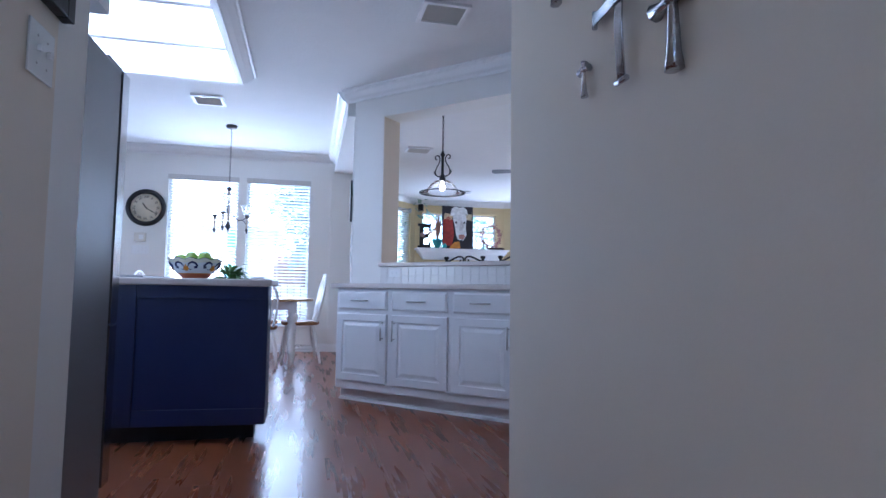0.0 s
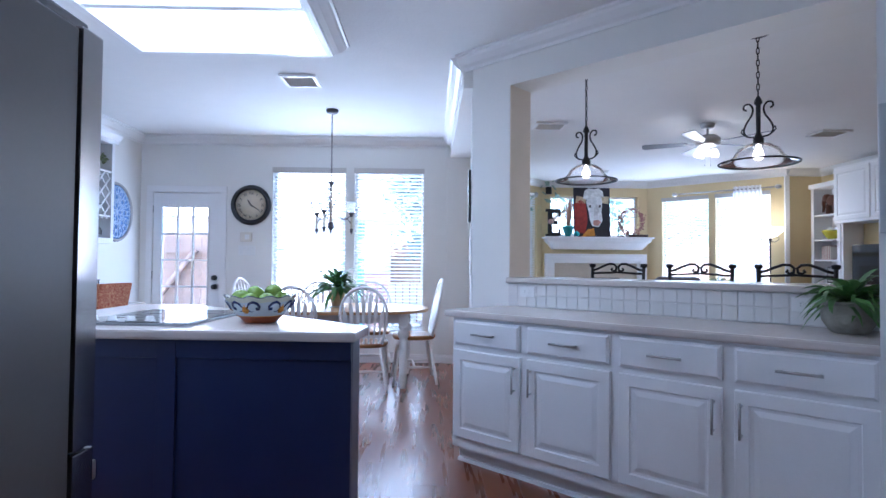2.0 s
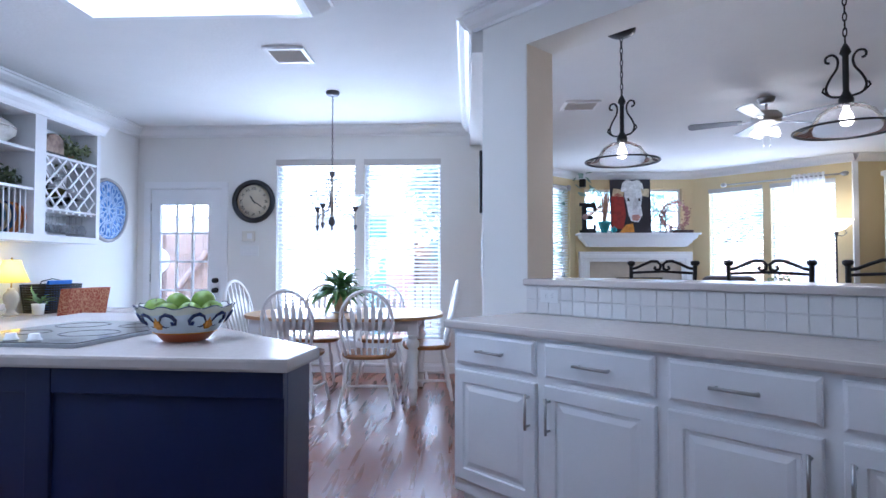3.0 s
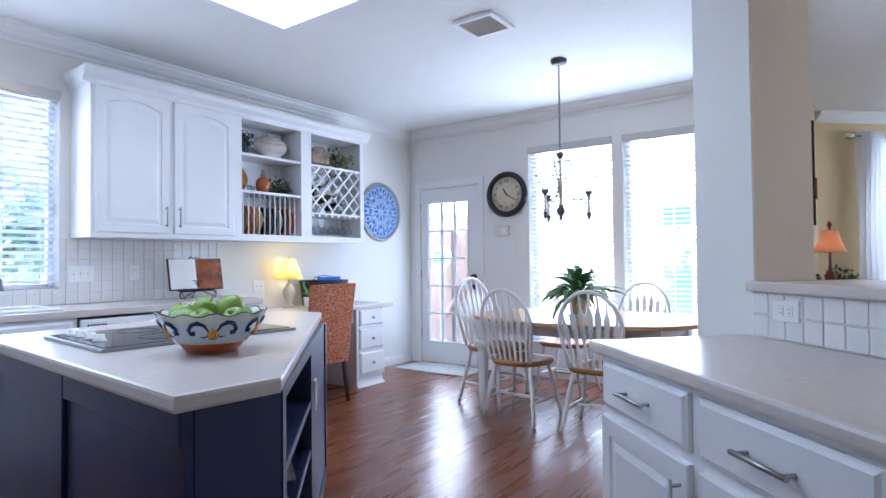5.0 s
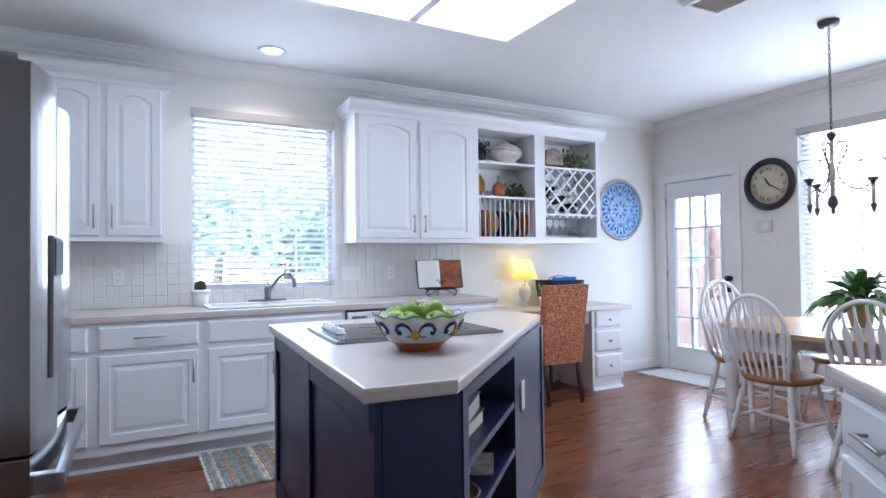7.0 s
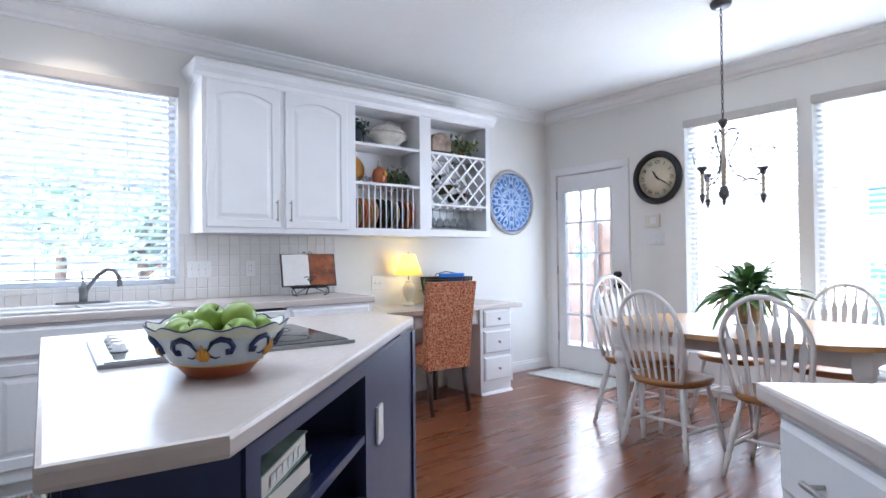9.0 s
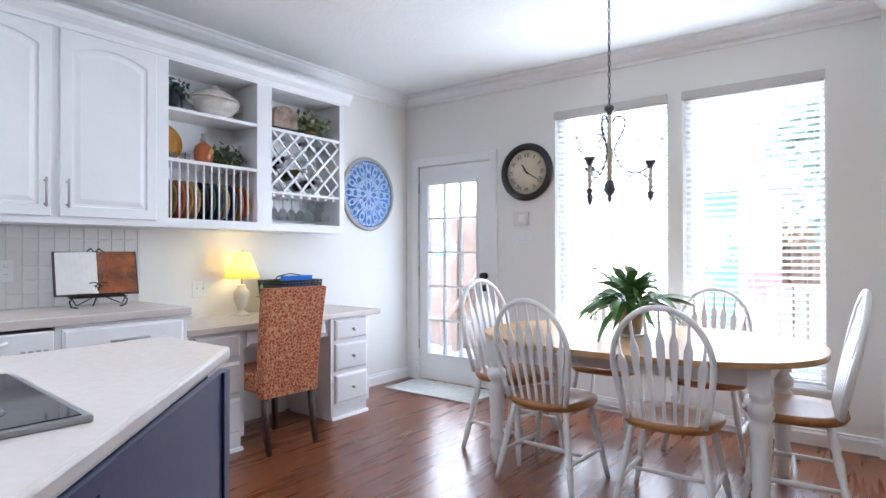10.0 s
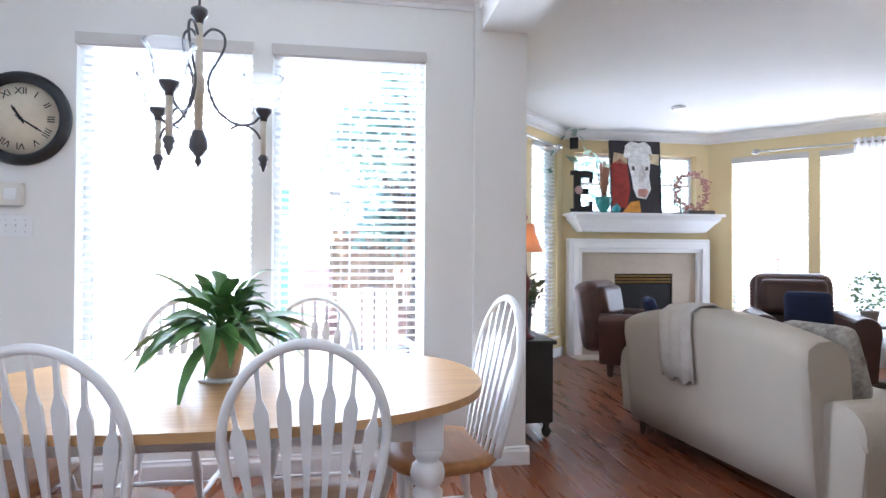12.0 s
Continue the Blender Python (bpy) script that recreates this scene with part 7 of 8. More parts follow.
lathe(bm, [(0.05, 0), (0.05, 0.01), (0.02, 0.014)], 14, pose(-0.05, -0.02, 0.27, 90, 0, 0))
part("medallion", bm, material("pink_stone", (0.4, 0.25, 0.22), 0.5), t)
t = thing("vase_of_grass", "turquoise vase with dried pampas grass on the mantel", "vase", mantel(2.43, 10.1))
bm = B()
lathe(bm, [(0.05, 0), (0.045, 0.02), (0.075, 0.07), (0.1, 0.14), (0.105, 0.19), (0.09, 0.19), (0.06, 0.08), (0.001, 0.04)], 24)
part("vase", bm, material("turquoise_glaze", (0.05, 0.25, 0.24), 0.15, vary=0.3), t)
bm = B()
rnd = random.Random(5)
for i in range(46):
    a, r = rnd.uniform(0, 6.28), rnd.uniform(0, 0.09)
    h = rnd.uniform(0.5, 0.78)
    tube(bm, [(0.02 * math.cos(a), 0.02 * math.sin(a), 0.1), (r * 0.6 * math.cos(a), r * 0.6 * math.sin(a), h * 0.6), (r * math.cos(a), r * math.sin(a), h)], [0.002, 0.007, 0.001], 5)
part("dried_grass", bm, material("dried_grass", (0.35, 0.17, 0.1), 0.9, vary=0.3), t, "brown dried grass")
t = thing("glass_ball", "small teal glass ball on the mantel", "ornament", mantel(2.58, 10.06))
bm = B()
bmesh.ops.create_icosphere(bm, subdivisions=3, radius=0.05, matrix=pose(0, 0, 0.05))
lathe(bm, [(0.012, 0.095), (0.014, 0.11), (0.004, 0.114)], 10)
part("ball", bm, material("teal_glass", (0.05, 0.3, 0.3), 0.05), t, smooth=True)
t = thing("berry_wreath", "red berry wreath on a dark stand on the mantel", "wreath", mantel(3.58, 10.12))
bm = B()
rnd = random.Random(9)
for i in range(330):
    a = rnd.uniform(0, 2 * math.pi)
    r = 0.21 + rnd.gauss(0, 0.022)
    bmesh.ops.create_icosphere(bm, subdivisions=1, radius=rnd.uniform(0.008, 0.018), matrix=pose(r * math.cos(a), rnd.gauss(0, 0.025) - 0.02, 0.29 + r * math.sin(a)))
tagged(part("berries", bm, material("red_berries", (0.28, 0.05, 0.05), 0.5, vary=0.5, scale=40, second=(0.5, 0.25, 0.2)), t), kind="stuff")
bm = B()
box(bm, -0.07, -0.08, 0, 0.28, 0.05, 0.05, 0.006)
part("stand", bm, DARKWOOD, t)
t = thing("candle_lantern", "small dark metal candle lantern on the mantel", "lantern", mantel(3.38, 10.08))
bm = B()
box(bm, -0.05, -0.05, 0, 0.05, 0.05, 0.02, 0.004)
for sx in (-1, 1):
    tube(bm, [(sx * 0.042, 0, 0.02), (sx * 0.042, 0, 0.4)], 0.006)
tube(bm, [(-0.042, 0, 0.4), (0, 0, 0.45), (0.042, 0, 0.4)], 0.006)
part("frame", bm, BRONZE, t)
t = thing("speaker", "small black speaker in the corner under the crown", "speaker", pose(2.1, 10.2, 2.5, 0, 0, -20))
bm = B()
box(bm, -0.05, -0.05, 0, 0.05, 0.05, 0.13, 0.01)
part("cabinet", bm, BLACK, t)
bm = B()
tube(bm, [(0, 0.05, 0.08), (0, 0.12, 0.08)], 0.012)
part("bracket", bm, BLACK, t)




LINEN = material("linen", (0.48, 0.425, 0.35), 0.95, vary=0.06, scale=4, fine=260, bump=0.5)
# sofa: back towards the dining area (local +x is the seat side)
t = thing("sofa", "cream linen sofa with a rolled back and arms", "sofa", pose(1.486, 5.88, 0, 0, 0, 4.5))
SL = 1.49


def soft_box(bm, x0, y0, z0, x1, y1, z1, r=0.05, seg=3):
    vs = [bm.verts.new((x, y, z)) for x in (x0, x1) for y in (y0, y1) for z in (z0, z1)]
    fs = [bm.faces.new([vs[i] for i in f]) for f in ((0, 1, 3, 2), (4, 6, 7, 5), (0, 4, 5, 1), (2, 3, 7, 6), (0, 2, 6, 4), (1, 5, 7, 3))]
    es = list({e for f in fs for e in f.edges})
    got = bmesh.ops.bevel(bm, geom=es, offset=r, segments=seg, affect="EDGES", profile=0.5)
    for f in got["faces"]:
        f.smooth = True


bm = B()
n = 24
rows = []
for k in range(n + 1):
    u = k / n
    y = SL * u
    top = 0.79 + 0.12 * math.sin(math.pi * min(1, max(0, u * 0.92 + 0.08))) ** 0.8
    sec = [(0.02, 0.1), (0.0, 0.3), (-0.02, 0.6), (-0.035, top - 0.1), (-0.03, top - 0.03), (0.02, top), (0.1, top + 0.005), (0.17, top - 0.03), (0.2, top - 0.1), (0.22, 0.45), (0.24, 0.1)]
    rows.append([bm.verts.new((x, y, z)) for x, z in sec])
m_ = len(rows[0])
for ra, rb in zip(rows, rows[1:]):
    for i in range(m_ - 1):
        bm.faces.new((ra[i], ra[i + 1], rb[i + 1], rb[i])).smooth = True
    bm.faces.new((ra[-1], ra[0], rb[0], rb[-1]))
bm.faces.new(rows[0])
bm.faces.new(list(reversed(rows[-1])))
part("backrest", bm, LINEN, t)
bm = B()
soft_box(bm, 0.2, 0.1, 0.1, 0.95, SL - 0.1, 0.32, 0.03)
part("base", bm, LINEN, t)
for k in range(2):
    bm = B()
    soft_box(bm, 0.2, 0.2 + k * (SL - 0.4) / 2, 0.32, 0.98, 0.2 + (k + 1) * (SL - 0.4) / 2 - 0.01, 0.48, 0.05)
    part("seat_cushion", bm, LINEN, t)
for y in (-0.17, SL - 0.03):
    bm = B()
    prism(bm, [(q[0], q[1]) for q in [(0.0, 0.1), (0.2, 0.1)] + arc(0.1, 0.45, 0.135, -20, 200, 18)], 0.03, 0.93, 0.03, m=Matrix(((0, 0, 1, 0.02), (1, 0, 0, y), (0, 1, 0, 0), (0, 0, 0, 1))))
    part("arm", bm, LINEN, t, "rolled linen arm")
for x in (0.06, 0.86):
    for y in (0.08, SL - 0.08):
        bm = B()
        lathe(bm, [(0.018, 0), (0.03, 0.1)], 10, pose(x, y, 0))
        part("foot", bm, DARKWOOD, t)
t = thing("throw_blanket", "cream knitted throw draped over the sofa back", "blanket", pose(1.486, 5.88, 0, 0, 0, 4.5) @ pose(0, 0.8, 0))
bm = B()
rows = []
for k in range(17):
    y = 0.3 * k / 16 - 0.05
    w = 0.008 * math.sin(k * 1.3)
    u = (0.8 + y) / SL
    top = 0.79 + 0.12 * math.sin(math.pi * min(1, max(0, u * 0.92 + 0.08))) ** 0.8
    rows.append([bm.verts.new((x + w, y + dy, z)) for x, z, dy in ((-0.036, 0.48 + 0.02 * math.sin(k), 0.0), (-0.045, 0.6, 0.005), (-0.055, top - 0.1, 0.01), (-0.048, top - 0.025, 0.01), (0.015, top + 0.014, 0.01), (0.1, top + 0.02, 0.01), (0.185, top - 0.025, 0.01), (0.23, 0.6, 0.02))])
for ra, rb in zip(rows, rows[1:]):
    for i in range(7):
        bm.faces.new((ra[i], ra[i + 1], rb[i + 1], rb[i])).smooth = True
th = part("cloth", bm, material("knit", (0.58, 0.54, 0.48), 0.95, vary=0.1, scale=20, fine=120, bump=1.0), t)
sol = th.modifiers.new("thick", "SOLIDIFY")
sol.thickness, sol.offset = 0.012, 1
t = thing("sofa_pillow", "grey and cream patterned throw pillow on the sofa", "pillow", pose(1.88, 6.2, 0.5, 0, -20, 10))
bm = B()
soft_box(bm, -0.07, -0.2, 0, 0.07, 0.2, 0.4, 0.065)
part("cover", bm, material("patterned_grey", (0.2, 0.18, 0.16), 0.9, vary=0.6, scale=18, second=(0.6, 0.56, 0.5)), t)
LEATHER = material("brown_leather", (0.06, 0.022, 0.015), 0.42, vary=0.3, scale=8, fine=120, bump=0.4)


def recliner(m, label):
    t = thing("leather_armchair", label, "armchair", m, "leather armchairs")
    bm = B()
    soft_box(bm, -0.34, -0.36, 0.12, 0.34, 0.4, 0.36, 0.05)
    part("base", bm, LEATHER, t)
    bm = B()
    soft_box(bm, -0.28, -0.3, 0.34, 0.28, 0.42, 0.5, 0.06)
    part("seat_cushion", bm, LEATHER, t)
    bm = B()
    soft_box(bm, -0.33, -0.5, 0.3, 0.33, -0.22, 1.02, 0.1)
    bmesh.ops.transform(bm, matrix=pose(0, -0.06, 0, 10, 0, 0), verts=bm.verts)
    part("backrest", bm, LEATHER, t)
    bm = B()
    soft_box(bm, -0.27, -0.3, 0.62, 0.27, -0.16, 0.95, 0.06)
    bmesh.ops.transform(bm, matrix=pose(0, -0.06, 0, 10, 0, 0), verts=bm.verts)
    part("back_cushion", bm, LEATHER, t)
    for sx in (-1, 1):
        bm = B()
        prism(bm, [(0.34 * sx + q[0] * 1.0, q[1]) for q in [(-0.07, 0.14), (0.07, 0.14)] + arc(0, 0.54, 0.1, -20, 200, 12)], -0.38, 0.36, 0.02, m=Matrix(((1, 0, 0, 0), (0, 0, 1, 0), (0, 1, 0, 0), (0, 0, 0, 1))))
        part("arm", bm, LEATHER, t, "rolled leather arm")
        for y in (-0.3, 0.34):
            bm = B()
            lathe(bm, [(0.02, 0), (0.036, 0.03), (0.03, 0.06), (0.04, 0.09), (0.034, 0.13)], 12, pose(0.3 * sx, y, 0))
            part("foot", bm, DARKWOOD, t)
    return t


recliner(pose(2.44, 9.02, 0, 0, 0, -135), "brown leather armchair beside the fireplace")
recliner(pose(3.56, 8.3, 0, 0, 0, 150), "brown leather armchair before the windows").scale = (1.1, 1.1, 1.1)
t = thing("blue_pillow", "navy blue pillow on the leather armchair", "pillow", pose(3.5, 8.17, 0.545, 14, 0, 150))
bm = B()
soft_box(bm, -0.19, -0.06, 0, 0.19, 0.06, 0.36, 0.055)
part("cover", bm, material("navy_cloth", (0.012, 0.02, 0.06), 0.9, vary=0.2), t)
t = thing("blue_pillow", "navy blue pillow on the leather armchair by the fire", "pillow", pose(2.5, 9.03, 0.5, 14, 0, -110))
bm = B()
soft_box(bm, -0.17, -0.05, 0, 0.17, 0.05, 0.3, 0.045)
part("cover", bm, bpy.data.materials["navy_cloth"], t)

# chest beside the opening, with its lamp
DKP = material("black_brown_paint", (0.025, 0.022, 0.02), 0.5, vary=0.3, scale=6)
t = thing("side_chest", "black-brown wooden chest on turned feet", "chest", pose(0.635, 7.7, 0))
bm = B()
box(bm, -0.155, -0.42, 0.1, 0.155, 0.42, 0.62, 0.006)
part("body", bm, DKP, t)
bm = B()
box(bm, -0.168, -0.44, 0.62, 0.175, 0.44, 0.648, 0.006)
part("top", bm, DKP, t)
for x in (-0.12, 0.12):
    for y in (-0.38, 0.38):
        bm = B()
        lathe(bm, [(0.016, 0), (0.03, 0.02), (0.034, 0.045), (0.02, 0.07), (0.032, 0.1)], 12, pose(x, y, 0))
        part("foot", bm, DKP, t)
t = thing("table_lamp", "red turned table lamp with a lit amber shade", "lamp", pose(0.62, 7.37, 0.648))
bm = B()
lathe(bm, [(0.065, 0), (0.07, 0.02), (0.03, 0.04), (0.02, 0.1), (0.025, 0.2), (0.02, 0.3), (0.04, 0.35), (0.045, 0.39), (0.02, 0.43), (0.012, 0.46), (0.01, 0.62)], 20)
part("base", bm, material("red_lacquer", (0.12, 0.02, 0.015), 0.35, vary=0.4), t)
bm = B()
lathe(bm, [(0.125, 0.585), (0.1, 0.64), (0.075, 0.71), (0.06, 0.775)], 28, cap=False)
part("shade", bm, sheer("amber_shade", (0.62, 0.32, 0.18), 0.55), t, "lit amber fabric shade")
bm = B()
lathe(bm, [(0.004, 0.77), (0.012, 0.8), (0.02, 0.82), (0.006, 0.85)], 12)
part("finial", bm, material("red_finial", (0.3, 0.02, 0.02), 0.4), t)
lamp("table_lamp_light", "POINT", 0.6, (1, 0.66, 0.4), pose(0.62, 7.37, 1.29), radius=0.03)
t = thing("trailing_ivy", "green ivy trailing over the chest", "plant", pose(0.66, 7.6, 0.66))
clump(t, (0, 0, 0.2), 220, 0.16, 0.06, 51, IVY, 0.9)
bm = B()
lathe(bm, [(0.06, -0.01), (0.08, 0.12), (0.085, 0.22), (0.07, 0.22), (0.001, 0.2)], 16)
part("pot", bm, DKP, t)
t = thing("wall_banner", "dark red narrow wall hanging beside the window", "wall art", pose(0.476, 8.05, 1.75, 0, 0, 90))
bm = B()
box(bm, -0.06, -0.02, -0.25, 0.06, -0.001, 0.75, 0.003)
part("board", bm, DARKWOOD, t)
bm = B()
box(bm, -0.08, -0.035, 0.0, 0.08, -0.021, 0.2, 0.004)
part("panel", bm, material("red_panel", (0.18, 0.03, 0.02), 0.5, vary=0.4), t)


def curtain(m, w, h, label, folds=7, name="curtain"):
    t = thing(name, label, "curtain", m, "white curtains")
    bm = B()
    n = folds * 8
    rows = []
    for j in range(9):
        z = h * j / 8
        sp = 1 + 0.12 * (1 - j / 8)
        rows.append([bm.verts.new(((k / n - 0.5) * w * sp, 0.045 * math.sin(2 * math.pi * folds * k / n) * (0.8 + 0.2 * math.sin(j)) + 0.01 * math.sin(k * 0.7 + j), z)) for k in range(n + 1)])
    for ra, rb in zip(rows, rows[1:]):
        for k in range(n):
            bm.faces.new((ra[k], ra[k + 1], rb[k + 1], rb[k])).smooth = True
    part("fabric", bm, sheer("curtain_cloth", (0.85, 0.85, 0.87), 0.45), t)
    return t


curtain(LWB @ pose(1.72, -0.12, 0.02), 0.42, 2.5, "white grommet curtain hanging from a nickel rod")
curtain(LWA @ pose(0.55, -0.12, 0.02), 0.3, 2.5, "white sheer curtain beside the bay window", 5)
for m, a, b in ((LWB, 0.6, 2.12), (LWA, 0.35, 1.75)):
    t = thing("curtain_rod", "brushed nickel curtain rod with ball finials", "curtain rod", m @ pose(0, -0.12, 2.47))
    bm = B()
    tube(bm, [(a, 0, 0), (b, 0, 0)], 0.012, 10)
    part("rod", bm, NICKEL, t)
    for x in (a, b):
        bm = B()
        lathe(bm, [(0.012, 0), (0.028, 0.02), (0.036, 0.05), (0.028, 0.08), (0.008, 0.095)], 14, pose(x, 0, 0, 0, 90 if x == b else -90, 0))
        part("finial", bm, NICKEL, t)
        bm = B()
        xx = x + (0.08 if x == a else -0.08)
        tube(bm, [(xx, 0, 0), (xx, 0.119, 0)], 0.009, 8)
        part("bracket", bm, NICKEL, t)

t = thing("floor_lamp", "bronze torchiere floor lamp with a lit glass bowl", "floor lamp", pose(5.18, 8.55, 0))
bm = B()
lathe(bm, [(0.14, 0), (0.145, 0.015), (0.05, 0.04), (0.014, 0.06), (0.012, 1.6), (0.03, 1.62), (0.02, 1.65)], 20)
part("pole", bm, BRONZE, t)
for sx in (-1, 1):
    bm = B()
    tube(bm, [(0, 0, 1.6), (sx * 0.08, 0, 1.59), (sx * 0.14, 0, 1.63), (sx * 0.12, 0, 1.67)], 0.006, 8)
    part("scroll", bm, BRONZE, t)
bm = B()
lathe(bm, [(0.02, 1.65), (0.1, 1.68), (0.17, 1.75), (0.21, 1.81), (0.2, 1.812), (0.16, 1.755), (0.02, 1.665)], 28)
part("bowl", bm, material("lit_bowl", (1, 0.92, 0.8), 0.5, emit=3.0, emit_colour=(1, 0.85, 0.62)), t, "lit frosted glass bowl")
lamp("floor_lamp_light", "POINT", 5, (1, 0.8, 0.55), pose(5.18, 8.55, 1.9), radius=0.08)

# built-in bookcase and media cabinet along the far wall
t = thing("built_in_bookcase", "white built-in bookcase with open shelves", "bookcase", pose(5.8, 8.52, 0, 0, 0, -90))
bm = B()
box(bm, 0, 0, 0, 0.06, 0.295, 2.4)
part("side_panel", bm, TRIM, t)
bm = B()
box(bm, 0.56, 0, 0, 0.62, 0.295, 2.4)
part("side_panel", bm, TRIM, t)
bm = B()
box(bm, 0.06, 0.28, 0, 0.56, 0.295, 2.4)
part("back_panel", bm, TRIM, t)
bm = B()
box(bm, -0.02, -0.03, 2.4, 0.64, 0.295, 2.47, 0.01)
part("cornice", bm, TRIM, t)
for z in (0.6, 0.95, 1.3, 1.6, 1.97):
    bm = B()
    box(bm, 0.061, 0.005, z, 0.559, 0.28, z + 0.025, 0.003)
    part("shelf_board", bm, TRIM, t)
t = thing("media_cabinet", "tall white cabinet over a dark television niche", "cabinet", pose(5.7, 7.88, 0, 0, 0, -90))
bm = B()
box(bm, 0, 0, 1.83, 1.4, 0.395, 2.62)
part("body", bm, TRIM, t)
cabinet_door(t, 0.03, 1.87, 0.68, 2.58, handle=False, mat=TRIM)
cabinet_door(t, 0.72, 1.87, 1.37, 2.58, handle=False, mat=TRIM)
bm = B()
box(bm, 0, 0, 0, 1.4, 0.395, 0.8)
part("base", bm, TRIM, t)
bm = B()
box(bm, 0, 0.1, 0.8, 0.04, 0.395, 1.83)
part("side_panel", bm, TRIM, t)
t = thing("television", "flat black television in the cabinet niche", "television", pose(5.78, 7.1, 0.8, 0, 0, -90))
bm = B()
box(bm, -0.55, 0, 0.08, 0.55, 0.05, 0.72, 0.006)
part("screen", bm, BLACKGLASS, t)
bm = B()
box(bm, -0.2, -0.05, 0, 0.2, 0.1, 0.015, 0.004)
box(bm, -0.03, 0.02, 0.015, 0.03, 0.04, 0.09)
part("stand", bm, BLACK, t)
WOODCARVE = material("carved_wood", (0.1, 0.035, 0.018), 0.4, vary=0.3)
t = thing("elephant_figurine", "carved dark wooden elephant on the bookcase shelf", "figurine", pose(5.92, 8.2, 1.996))
bm = B()
bmesh.ops.create_uvsphere(bm, u_segments=16, v_segments=10, radius=0.1, matrix=pose(0, 0, 0.2) @ Matrix.Diagonal((0.7, 1.15, 0.9, 1)))
bmesh.ops.create_uvsphere(bm, u_segments=14, v_segments=8, radius=0.065, matrix=pose(0, 0.125, 0.25))
tube(bm, [(0, 0.17, 0.25), (0, 0.205, 0.2), (0, 0.2, 0.12), (0, 0.215, 0.06), (0, 0.235, 0.055)], [0.035, 0.028, 0.022, 0.016, 0.01], 10)
for y in (-0.07, 0.06):
    for x in (-0.035, 0.035):
        tube(bm, [(x, y, 0), (x, y, 0.15)], [0.03, 0.034], 10)
for x in (-1, 1):
    bmesh.ops.create_uvsphere(bm, u_segments=10, v_segments=8, radius=0.05, matrix=pose(x * 0.055, 0.1, 0.25) @ Matrix.Diagonal((0.25, 0.8, 1.1, 1)))
part("carving", bm, WOODCARVE, t, smooth=True)
t = thing("yellow_bowl", "yellow fluted glass bowl on the bookcase shelf", "bowl", pose(5.92, 8.2, 1.626))
bm = B()
lathe(bm, [(0.06, 0), (0.1, 0.03), (0.14, 0.1), (0.15, 0.13), (0.14, 0.13), (0.09, 0.04), (0.001, 0.02)], 24)
part("bowl", bm, material("yellow_glass", (0.55, 0.55, 0.05), 0.15), t)
for i in range(4):
    bm = B()
    bmesh.ops.create_icosphere(bm, subdivisions=2, radius=0.045, matrix=pose(0.06 * math.cos(i * 1.6), 0.06 * math.sin(i * 1.6), 0.13))
    part("glass_ball", bm, WHITE_ENAMEL, t, smooth=True)
y = 8.36
for i, (w, h, c) in enumerate(((0.03, 0.2, (0.03, 0.03, 0.04)), (0.025, 0.19, (0.25, 0.03, 0.02)), (0.035, 0.2, (0.32, 0.04, 0.03)), (0.03, 0.2, (0.3, 0.03, 0.03)), (0.035, 0.21, (0.35, 0.05, 0.04)), (0.03, 0.19, (0.28, 0.03, 0.02)))):
    t = slab_book(pose(5.84, y, 1.3265, 0, 0, -90), w, 0.16, h, material("spine_cloth", c, 0.5, vary=0.2), "dark red hardback standing on the bookcase")
    t["group"] = "books on the bookcase"
    y -= w + 0.004
t = thing("photo_frame", "small dark photo frame on the bookcase shelf", "photo frame", pose(5.88, 8.2, 0.976, 0, 0, -90))
bm = B()
box(bm, -0.09, 0, 0, 0.09, 0.015, 0.24, 0.003)
part("frame", bm, DARKWOOD, t)
bm = B()
box(bm, -0.07, -0.002, 0.02, 0.07, -0.0005, 0.22)
part("mount", bm, material("photo_mount", (0.5, 0.47, 0.42), 0.6, vary=0.3, scale=12), t)
t = thing("side_table", "small dark side table beside the armchair", "side table", pose(4.35, 8.4, 0))
bm = B()
lathe(bm, [(0.2, 0.0), (0.2, 0.02), (0.03, 0.04), (0.03, 0.55)], 24)
part("pedestal", bm, DARKWOOD, t)
bm = B()
lathe(bm, [(0.26, 0.55), (0.27, 0.56), (0.27, 0.575), (0.26, 0.58)], 28)
part("top", bm, DARKWOOD, t)
t = thing("potted_topiary", "green wreath topiary in a pale pot", "plant", pose(4.35, 8.4, 0.58))
bm = B()
lathe(bm, [(0.06, 0), (0.075, 0.1), (0.085, 0.12), (0.07, 0.12), (0.001, 0.11)], 18)
part("pot", bm, material("pale_pot", (0.5, 0.47, 0.42), 0.7), t)
bm = B()
rnd = random.Random(77)
for i in range(300):
    a = rnd.uniform(0, 6.283)
    c = Vector((0.15 * math.cos(a), 0, 0.3 + 0.15 * math.sin(a))) + Vector((rnd.gauss(0, 0.03), rnd.gauss(0, 0.03), rnd.gauss(0, 0.03)))
    d = Vector((rnd.gauss(0, 1), rnd.gauss(0, 1), rnd.gauss(0, 1))).normalized() * 0.035
    s = d.orthogonal() * 0.4
    bm.faces.new([bm.verts.new(p) for p in (c, c + d * 0.5 + s, c + d, c + d * 0.5 - s)])
part("foliage", bm, LEAF, t, "green leaves")
